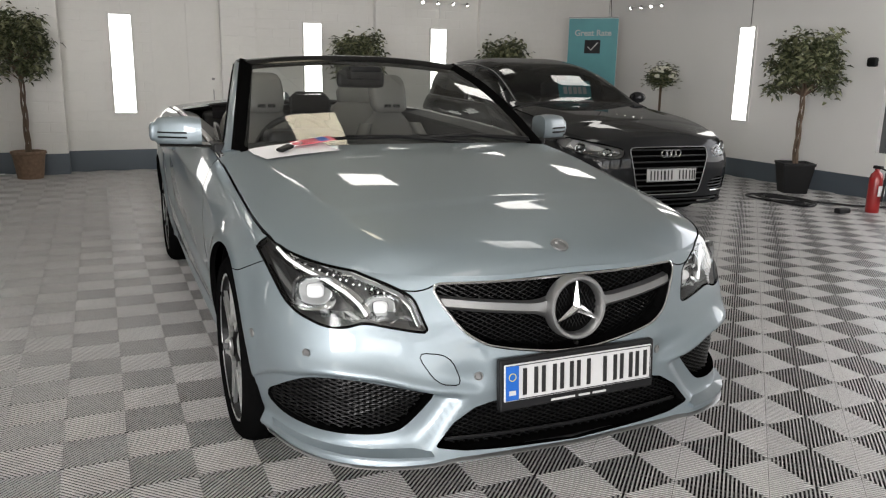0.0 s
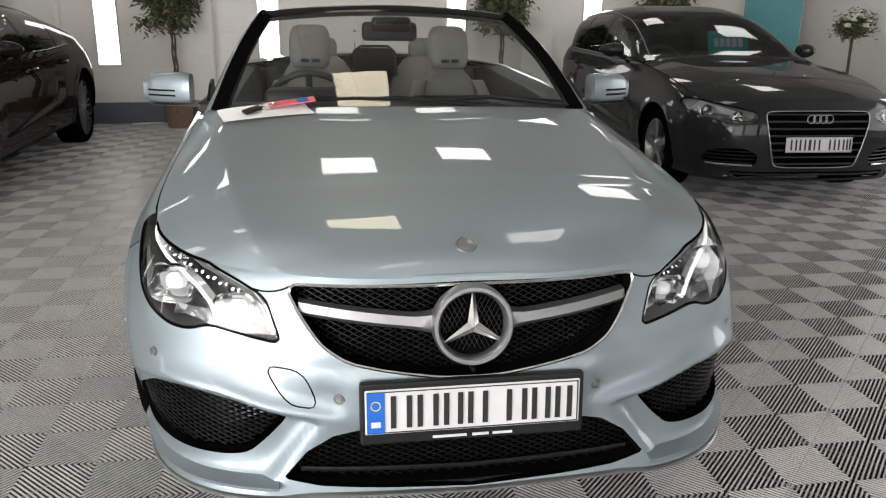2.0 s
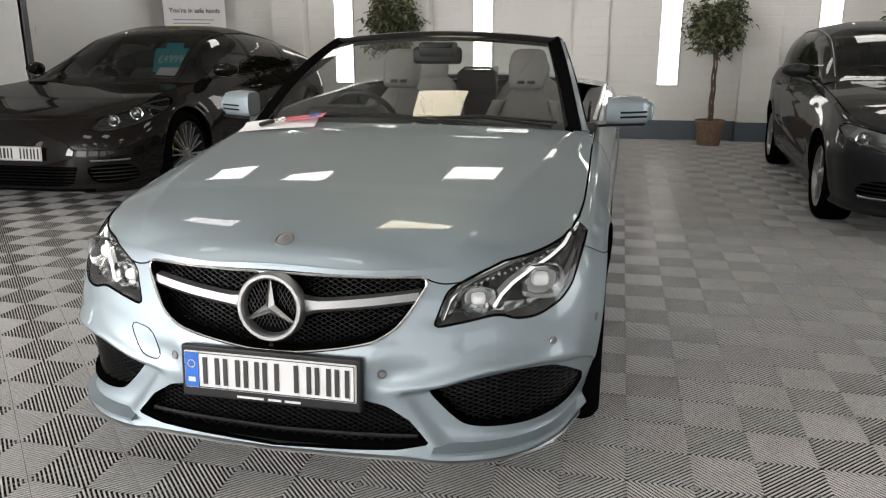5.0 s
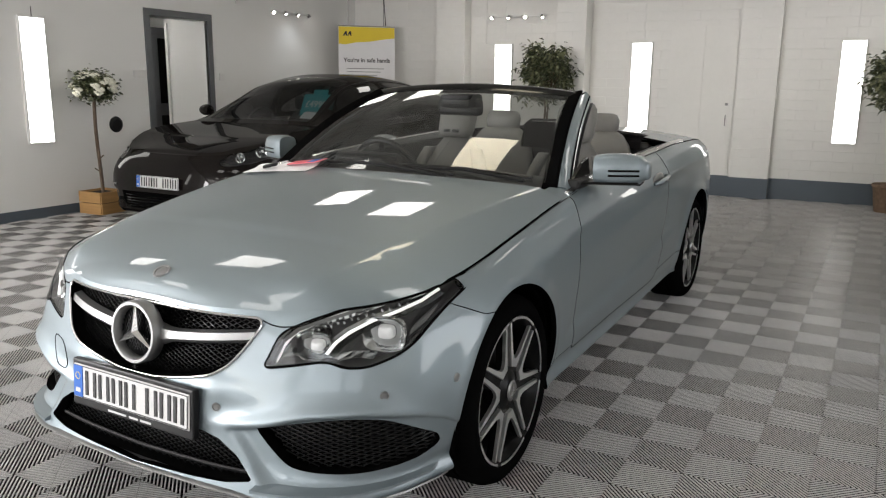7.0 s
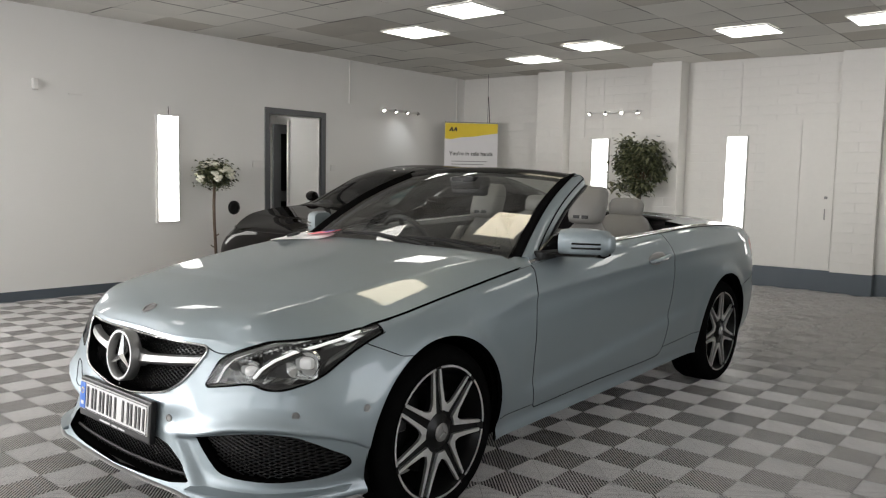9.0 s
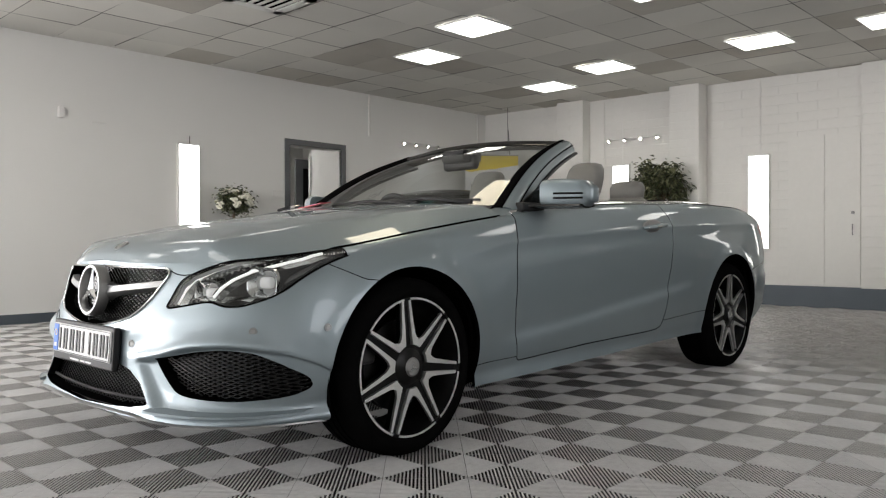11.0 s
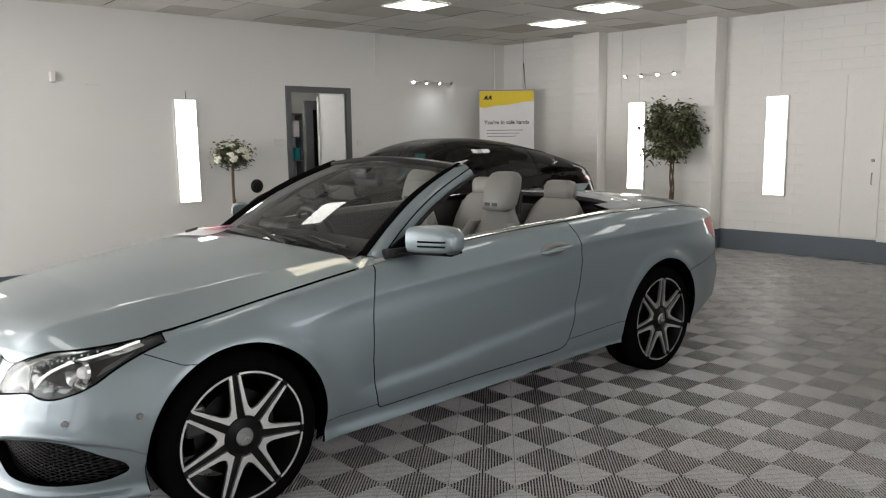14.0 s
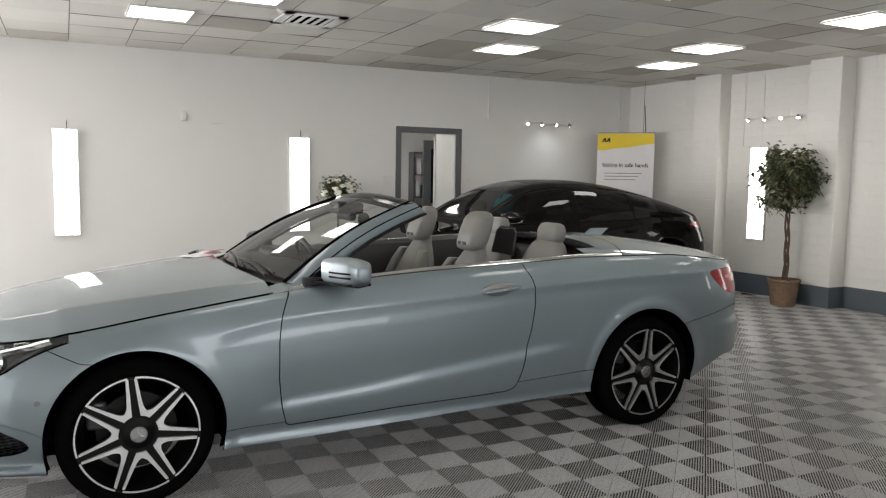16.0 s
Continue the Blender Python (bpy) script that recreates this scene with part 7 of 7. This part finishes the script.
small("fire_alarm", pose(XC, 3.36, 1.46, 0, 0, -90), (-0.06, -0.05, -0.05), (0.06, 0, 0.05), BLACKP, "black box on the wall", "box", 0.02)
dm = thing("round_vent", pose(XA, 3.27, 0.87, 0, 0, 90), "round black vent cover on the wall", "vent")
bm = bmesh.new()
add_lathe(bm, [(0.0, 0.02), (0.055, 0.02), (0.075, 0.008), (0.085, 0.0)], 28, pose(0, 0, 0, 90, 0, 0))
part("cover", fix(bm), BLACKP, dm)
for x, y0 in ((XA + 0.012, 5.12), (XA + 0.012, 7.42)):
    t = thing("cable_conduit", pose(x, y0, 0), "white cable conduit running up the wall", "conduit", "conduits")
    part("tube", box((-0.011, -0.012, 2.27 if y0 < 6 else 0.1), (0.008, 0.012, CZ - 0.01)), WHITEP, t)

# air vent in the ceiling
v = thing("ceiling_vent", pose(VENT[0], VENT[1], CZ - 0.004), "square white air vent in the ceiling with dark slots", "vent")
bm = bmesh.new()
for k in range(4):
    m = pose(0, 0, 0, 0, 0, 90 * k)
    add_box(bm, (-0.28, -0.28, -0.015), (0.28, -0.20, -0.003), 0, m)
part("frame", bm, FRAMEW, v)
part("backing", box((-0.2, -0.2, -0.004), (0.2, 0.2, -0.001)), LINER, v)
for k in range(5):
    y = -0.16 + 0.08 * k
    part("slat", box((-0.20, y - 0.018, -0.012), (0.20, y + 0.018, -0.007)), GRIDBAR, v)

# plants
LEAF = mat("glossy leaf", (0.040, 0.050, 0.021), 0.4, vary=0.25, scale=9, island=0.0, fine=0.15, fscale=40)
LEAFV = mat("cream-edged leaf", (0.19, 0.20, 0.11), 0.4, vary=0.2, scale=9)
PETAL = mat("white petal", (0.78, 0.76, 0.66), 0.6, vary=0.06, scale=20)
BARK = mat("brown stem bark", (0.11, 0.075, 0.05), 0.8, vary=0.2, scale=14, bump=0.5, bscale=60)
BASKET = mat("woven brown basket", (0.20, 0.13, 0.085), 0.8, vary=0.25, scale=30, bump=0.5, bscale=90)
SOIL = mat("dark soil", (0.03, 0.022, 0.016), 0.95, vary=0.2, bump=0.5)
CRATE = mat("pine crate board", (0.42, 0.24, 0.09), 0.6, vary=0.15, scale=4, stretch=(1, 1, 12), bump=0.2)


def leaf_cloud(rng, tips, n, size, droop):
    """Folded leaves scattered round twig ends."""
    V, F, M = [], [], []
    for _ in range(n):
        c = tips[rng.randrange(len(tips))]
        p = Vector(c) + Vector((rng.gauss(0, 0.052), rng.gauss(0, 0.052), rng.gauss(0, 0.045)))
        a = rng.uniform(0, 2 * math.pi)
        d = Vector((math.cos(a), math.sin(a), rng.uniform(-droop, 0.5))).normalized()
        s = d.cross(Vector((0, 0, 1))).normalized()
        u = s.cross(d)
        s = (s * math.cos(rng.uniform(-1, 1)) + u * math.sin(rng.uniform(-1, 1))).normalized()
        u = s.cross(d)
        L = size * rng.uniform(0.65, 1.2)
        w = L * 0.22
        k = len(V)
        V += [p, p + d * L * 0.45 + s * w + u * w * 0.5, p + d * L - Vector((0, 0, L * 0.15)), p + d * L * 0.45 - s * w + u * w * 0.5, p + d * L * 0.5]
        F += [(k, k + 1, k + 4), (k + 1, k + 2, k + 4), (k + 2, k + 3, k + 4), (k + 3, k, k + 4)]
        M += [1 if rng.random() < 0.42 else 0] * 4
    return V, F, M


def crown_of(rng, name, parent, centre, rx, rz, n, size=0.075, droop=1.0, twigs=46):
    bm = bmesh.new()
    tips = []
    for k in range(twigs):
        a, e = rng.uniform(0, 2 * math.pi), rng.uniform(-0.65, 1.5)
        r = rng.uniform(0.55, 1.0)
        t = Vector(centre) + Vector((rx * r * math.cos(a) * math.cos(e * 0.7), rx * r * math.sin(a) * math.cos(e * 0.7), rz * r * math.sin(e)))
        b = Vector(centre) + Vector((0, 0, -rz * 0.75))
        mid = b.lerp(t, 0.5) + Vector((0, 0, 0.05))
        add_tube(bm, [b, mid, t], [0.006, 0.004, 0.002], 4, caps=False)
        tips += [t, t, mid.lerp(t, 0.5), mid.lerp(t, 0.8)]
    tagged(part("twig", bm, BARK, parent), kind="stuff")
    V, F, M = leaf_cloud(rng, tips, n, size, droop)
    me = bpy.data.meshes.new(name)
    me.from_pydata(V, [], F)
    for m in (LEAF, LEAFV):
        me.materials.append(m)
    me.polygons.foreach_set("material_index", M)
    o = new(name, me)
    o.parent = parent
    tagged(o, kind="stuff")


def fig_tree(x, y, seed, top, rx, pot, label, stem_to=0.95):
    rng = random.Random(seed)
    t = thing("potted_tree", pose(x, y, 0, 0, 0, rng.uniform(0, 360)), label, "plant", "potted trees")
    if pot == "basket":
        bm = bmesh.new()
        add_lathe(bm, [(0.0, 0.0), (0.135, 0.0), (0.15, 0.10), (0.165, 0.22), (0.175, 0.275), (0.185, 0.285), (0.185, 0.31), (0.165, 0.31), (0.16, 0.27), (0.0, 0.27)], 28)
        for v in bm.verts:
            v.co += Vector((v.co.x, v.co.y, 0)) * 0.02 * math.sin(v.co.z * 160)
        part("pot", fix(bm), BASKET, t, "brown woven basket pot", smooth=True, sharp=40)
    else:
        bm = bmesh.new()
        rings_of(bm, [[(sx * w, sy * w, z) for sx, sy in ((-1, -1), (1, -1), (1, 1), (-1, 1))] for w, z in ((0.125, 0.0), (0.168, 0.315), (0.176, 0.32), (0.176, 0.345), (0.162, 0.345), (0.158, 0.31))], cap=True)
        part("pot", fix(bm), BLACKP, t, "black square tapered pot")
    bm = bmesh.new()
    add_lathe(bm, [(0.0, 0.285 if pot == "basket" else 0.325), (0.15, 0.28 if pot == "basket" else 0.32)], 20)
    part("soil", bm, SOIL, t)
    for k in range(3):
        bm = bmesh.new()
        ph = k * 2.1
        add_tube(bm, [(0.022 * math.cos(ph + 7 * z) + 0.02 * math.sin(3 * z), 0.022 * math.sin(ph + 7 * z), z) for z in np.linspace(0.27, stem_to + 0.12, 14)], [0.016 - 0.006 * q / 13 for q in range(14)], 7)
        part("stem", bm, BARK, t, smooth=True)
    cz = (top + stem_to) / 2
    crown_of(rng, "crown", t, (0, 0, cz), rx, (top - stem_to) / 2, 2700, 0.088, 1.0, 60)


fig_tree(-2.00, 7.31, 3, 1.82, 0.35, "basket", "variegated weeping fig tree in a woven basket pot", 0.98)
fig_tree(2.0, 7.55, 8, 1.76, 0.35, "basket", "variegated weeping fig tree by the back wall", 0.98)
fig_tree(4.2, 7.55, 12, 1.72, 0.36, "basket", "variegated weeping fig tree behind the grey car", 0.98)
fig_tree(5.98, 3.82, 21, 1.74, 0.38, "black", "weeping fig tree in a black square pot", 0.98)


def topiary(x, y, seed, zc, label, rot=0):
    rng = random.Random(seed)
    t = thing("flower_tree", pose(x, y, 0, 0, 0, rot), label, "plant", "flower trees")
    cr = bmesh.new()
    for k in range(4):
        m = pose(0, 0, 0, 0, 0, 90 * k)
        for z in (0.01, 0.125):
            bm = bmesh.new()
            add_box(bm, (-0.15, -0.16, z), (0.15, -0.142, z + 0.108), 0.003, m)
            part("crate_board", bm, CRATE, t)
    cr.free()
    part("soil", box((-0.14, -0.14, 0.02), (0.14, 0.14, 0.21)), SOIL, t)
    bm = bmesh.new()
    add_tube(bm, [(0.01 * math.sin(5 * z), 0.008 * math.cos(4 * z), z) for z in np.linspace(0.2, zc - 0.1, 12)], 0.017, 8)
    for z, a in ((0.55, 0.3), (0.7, 2.4), (0.42, 4.0)):
        add_tube(bm, [(0, 0, z), (0.05 * math.cos(a), 0.05 * math.sin(a), z + 0.04)], 0.006, 5)
    part("stem", bm, BARK, t, smooth=True)
    crown_of(rng, "crown", t, (0, 0, zc), 0.160, 0.13, 2000, 0.055, 0.5, 60)
    for k in range(26):
        a, e = rng.uniform(0, 2 * math.pi), rng.uniform(-0.3, 1.3)
        c = Vector((0.19 * math.cos(a) * math.cos(e), 0.19 * math.sin(a) * math.cos(e), zc + 0.16 * math.sin(e)))
        bm = bmesh.new()
        for q in range(9):
            b = q * 2.4
            r = 0.012 + 0.003 * q
            bmesh.ops.create_uvsphere(bm, u_segments=6, v_segments=4, radius=1, matrix=Matrix.Translation(c + Vector((r * 0.7 * math.cos(b), r * 0.7 * math.sin(b), 0.008 * math.sin(q)))) @ pose(0, 0, 0, 40 * math.sin(b), 40 * math.cos(b), math.degrees(b)) @ Matrix.Diagonal((0.028, 0.020, 0.015, 1)))
        part("flower", bm, PETAL, t, "white blossom", smooth=True)


topiary(-5.0, 2.84, 31, 1.24, "white-flowered standard tree in a pine crate", 4)
topiary(6.0, 6.28, 37, 1.24, "white-flowered standard tree in a pine crate", 10)

# fire extinguisher and hose by the east wall
RED = mat("red painted steel", (0.30, 0.016, 0.016), 0.3, vary=0.04, coat=0.6)
fe = thing("fire_extinguisher", pose(5.66, 2.55, 0), "red fire extinguisher standing on the floor", "extinguisher")
bm = bmesh.new()
add_lathe(bm, [(0.0, 0.0), (0.058, 0.0), (0.062, 0.012), (0.062, 0.33), (0.054, 0.375), (0.03, 0.40), (0.022, 0.41), (0.022, 0.43), (0.0, 0.43)], 28)
part("cylinder", fix(bm), RED, fe, smooth=True, sharp=50)
part("valve", soft((-0.02, -0.05, 0.43), (0.02, 0.04, 0.46), 0.006), BLACKP, fe)
bm = bmesh.new()
add_tube(bm, [(0, -0.04, 0.44), (0.0, -0.10, 0.42), (0, -0.095, 0.3), (0, -0.085, 0.12)], 0.011, 8)
part("nozzle_hose", bm, BLACKP, fe, smooth=True)
part("label_band", box((-0.045, -0.0755, 0.17), (0.045, -0.070, 0.27)), PAPER, fe)
hs = thing("air_hose", pose(5.35, 3.35, 0), "black hose coiled loosely on the floor", "hose")
bm = bmesh.new()
pts = []
for k in range(70):
    a = k * 0.30
    r = 0.42 - 0.0035 * k
    pts.append((0.05 * math.sin(k * 0.7) + r * 0.55 * math.cos(a), r * math.sin(a) * 1.1, 0.014 + 0.004 * (k // 21)))
pts += [(0.4, -0.5, 0.014), (0.75, -0.8, 0.02), (1.0, -0.85, 0.35), (1.06, -0.6, 0.9), (1.08, -0.2, 1.40)]
add_tube(bm, pts, 0.011, 6)
part("tube", bm, BLACKP, hs, smooth=True)
part("gun", soft((-0.1, -0.78, 0.0), (0.05, -0.70, 0.05), 0.015), BLACKP, hs)

# papers and key on the bonnet of the convertible, a sheet behind its screen
hood = bonnet.V[::3]


def hood_z(x, y):
    d = (hood[:, 0] - x) ** 2 + (hood[:, 1] - y) ** 2
    k = np.argsort(d)[:5]
    w = 1 / (d[k] + 1e-5)
    return float((hood[k, 2] * w).sum() / w.sum())


pp = thing("paper_sheet", pose(-0.56, 0.46, 0.93), "white paper sheet lying on the silver bonnet", "paper")
bm = bmesh.new()
rows = []
for u in np.linspace(-0.12, 0.20, 13):
    row = []
    for v in np.linspace(-0.085, 0.085, 8):
        x, y = -0.56 + u * 0.97 - v * 0.24, 0.455 + u * 0.20 + v * 0.95
        row.append((x + 0.56, y - 0.46, hood_z(x, y) + 0.005 + 0.004 * math.sin(9 * u + 2) * math.cos(12 * v) + 0.012 * max(0, v - 0.03) / 0.055 - 0.93))
    rows.append(row)
rings_of(bm, rows, close=False)
part("sheet", bm, PAPER, pp, smooth=True, sharp=180)
zl = hood_z(-0.46, 0.52)
lf = thing("leaflet", pose(-0.43, 0.535, zl + 0.024, 6, -7, 6), "red and blue printed leaflet on the bonnet", "leaflet")
part("leaflet_sheet", box((-0.085, -0.04, 0), (0.085, 0.04, 0.003)), mat("red print", (0.66, 0.12, 0.15), 0.4, vary=0.15, scale=14), lf)
part("leaflet_patch", box((0.02, -0.034, 0.0032), (0.06, 0.034, 0.0042)), PLATEBLUE, lf)
zk = hood_z(-0.565, 0.44)
ky = thing("car_key", pose(-0.565, 0.44, zk + 0.016, 5, -14, 30), "black car key with a silver rim on the paper", "key")
part("key_body", soft((-0.034, -0.019, 0), (0.034, 0.019, 0.014), 0.007), BLACKP, ky, smooth=True)
bm = bmesh.new()
add_tube(bm, [(0.062 + 0.022 * math.cos(a), 0.022 * math.sin(a), 0.006) for a in (2 * math.pi * k / 16 for k in range(17))], 0.0025, 5, caps=False)
part("key_ring", bm, CHROME, ky)
# white patch at the skirting's foot, built as a thin flat sheet
fs = thing("paper_sheet", pose(-2.46, 7.64, 0.004, 0, 0, 5), "thin white sheet on the floor by the skirting", "paper")
bm = bmesh.new()
rings_of(bm, [[(x, y, 0.004 + 0.003 * math.sin(9 * x) * math.cos(7 * y)) for y in np.linspace(-0.07, 0.07, 5)] for x in np.linspace(-0.17, 0.17, 9)], close=False)
part("sheet", bm, PAPER, fs, smooth=True, sharp=180)

# ---- painted blocks of the back wall and its piers ----
BW, BH, BJ = 0.45, 0.118, 0.004
north = bpy.data.objects["wall_north"]


def block_mesh(w, h):
    """A block's face with softened edges, 5 mm proud."""
    e, d = 0.003, 0.0017
    v = [(-w / 2, 0, 0), (w / 2, 0, 0), (w / 2, 0, h), (-w / 2, 0, h), (-w / 2 + e, -d, e), (w / 2 - e, -d, e), (w / 2 - e, -d, h - e), (-w / 2 + e, -d, h - e)]
    f = [(4, 5, 6, 7), (0, 1, 5, 4), (1, 2, 6, 5), (2, 3, 7, 6), (3, 0, 4, 7)]
    me = bpy.data.meshes.new("wall_block")
    me.from_pydata(v, [], f)
    me.materials.append(WALL)
    return me


block_data = {}
far_blocks = bmesh.new()
turn = math.degrees(math.atan(0.055))
rng = random.Random(8)


def lay_blocks(x0, x1, out, bond):
    for row in range(23):
        z = 0.255 + row * BH
        h = min(BH, CZ - z) - BJ
        if h < 0.03:
            continue
        x = x0 - (BW / 2 if (row + bond) % 2 else 0)
        while x < x1:
            a, b = max(x, x0), min(x + BW, x1)
            x += BW
            if b - a < 0.05:
                continue
            key = (round(b - a, 3), round(h, 3))
            if key not in block_data:
                block_data[key] = block_mesh(b - a - BJ, h)
            xm = (a + b) / 2
            m = pose(xm, wall_b(xm) - out + rng.uniform(-0.0007, 0.0011), z, 0, 0, turn)
            if -4.3 < xm < 0.7:
                o = new("wall_block", block_data[key])
                o.parent = north
                o.matrix_local = m
            else:
                far_blocks.from_mesh(block_data[key])
                n = len(block_data[key].vertices)
                far_blocks.verts.ensure_lookup_table()
                bmesh.ops.transform(far_blocks, matrix=m, verts=far_blocks.verts[-n:])


edges = [XA] + [v for p in PIERS for v in p[:2]] + [XC]
for k in range(0, len(edges), 2):
    lay_blocks(edges[k] + 0.004, edges[k + 1] - 0.004, 0.0012, k // 2)
for a, b, deep in PIERS:
    lay_blocks(a + 0.002, b - 0.002, deep + 0.0012, 1)
tagged(part("block_field", far_blocks, WALL, north), kind="stuff")


# ---- ribbed floor tiles, laid at 45 degrees ----
Q = 0.199
FX, FY = 0.376, -0.645


def tile_data(ribs=22, bars=True):
    """Ribs that stand square to each edge of a diamond tile."""
    h = Q / math.sqrt(2) - 0.0008
    pitch = 2 * h / ribs
    V, F, dark, rail = [], [], [], []

    def quad(a, b, c, d):
        n = len(V)
        V.extend((a, b, c, d))
        F.append((n, n + 1, n + 2, n + 3))
    for k in range(4):
        a = math.radians(45 + 90 * k)
        ux, uy, vx, vy = math.cos(a), math.sin(a), -math.sin(a), math.cos(a)

        def at(u, v, z):
            return (u * ux + v * vx, u * uy + v * vy, z)
        for i in range(ribs):
            v = -h + (i + 0.5) * pitch
            w = pitch * 0.195
            u0, u1 = max(abs(v) - 0.002, 0), h
            if u1 - u0 < 0.002:
                continue
            quad(at(u0, v - w, 0), at(u1, v - w, 0), at(u1, v + w, 0), at(u0, v + w, 0))
            e, top = 0.0005, -0.0024
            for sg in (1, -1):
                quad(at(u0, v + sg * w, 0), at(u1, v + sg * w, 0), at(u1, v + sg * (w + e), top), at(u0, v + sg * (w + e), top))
                # deep part of the flank, its shade painted in
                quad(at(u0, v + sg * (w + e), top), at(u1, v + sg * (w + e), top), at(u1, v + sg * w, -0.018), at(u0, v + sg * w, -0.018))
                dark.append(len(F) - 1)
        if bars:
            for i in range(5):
                # low cross rails, in a grey that holds the gaps' shade
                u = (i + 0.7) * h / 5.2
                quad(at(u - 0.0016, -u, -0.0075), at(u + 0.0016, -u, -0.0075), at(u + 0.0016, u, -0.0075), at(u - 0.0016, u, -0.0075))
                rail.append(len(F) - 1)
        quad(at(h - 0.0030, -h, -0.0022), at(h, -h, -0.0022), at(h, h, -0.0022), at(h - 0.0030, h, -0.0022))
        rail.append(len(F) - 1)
    return V, F, dark, rail


TV, TF, TD, TR = tile_data()
tile_me = bpy.data.meshes.new("floor_tile")
tile_me.from_pydata(TV, [], TF)
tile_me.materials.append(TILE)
tile_me.materials.append(TILESHADE)
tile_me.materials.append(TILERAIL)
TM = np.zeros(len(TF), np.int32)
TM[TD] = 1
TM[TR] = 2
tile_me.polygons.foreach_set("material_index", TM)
tv = np.array(TV)
rest_v, rest_f, count, near = [], [], 0, []
for i in range(-32, 36):
    for j in range(-34, 46):
        if (i + j) % 2:
            continue
        x, y = FX + i * Q, FY + j * Q
        if not (XA + 0.02 < x < XC - 0.02 and YS + 0.05 < y < wall_b(x) - 0.05):
            continue
        if -1.6 < x < 3.0 and -1.7 < y < 3.4 and not (-0.6 < x < 0.6 and -0.3 < y < 3.0):
            near.append((x, y))
        else:
            rest_v.append(tv + np.array((x, y, 0)))
            rest_f.append(np.array(TF) + count)
            count += len(tv)
near.sort(key=lambda p: (p[0] - 1.3) ** 2 + (p[1] + 0.6) ** 2)
for x, y in near[300:]:
    rest_v.append(tv + np.array((x, y, 0)))
    rest_f.append(np.array(TF) + count)
    count += len(tv)
flooring = thing("floor_tiling", pose(0, 0, 0), "grey ribbed interlocking plastic floor tiles in a chequer of turned ribs", "floor tiles", kind="structure")
for x, y in near[:300]:
    o = new("floor_tile", tile_me)
    o.parent = flooring
    o.location = (x, y, 0)
me = bpy.data.meshes.new("tile_field")
rv, rf = np.concatenate(rest_v), np.concatenate(rest_f)
me.vertices.add(len(rv))
me.vertices.foreach_set("co", rv.astype(np.float32).ravel())
me.loops.add(rf.size)
me.loops.foreach_set("vertex_index", rf.astype(np.int32).ravel())
me.polygons.add(len(rf))
me.polygons.foreach_set("loop_start", np.arange(0, rf.size, 4, dtype=np.int32))
me.polygons.foreach_set("loop_total", np.full(len(rf), 4, dtype=np.int32))
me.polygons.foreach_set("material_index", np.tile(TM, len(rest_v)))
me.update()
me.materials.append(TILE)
me.materials.append(TILESHADE)
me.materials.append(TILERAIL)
o = new("tile_field", me)
o.parent = flooring
tagged(o, kind="stuff")
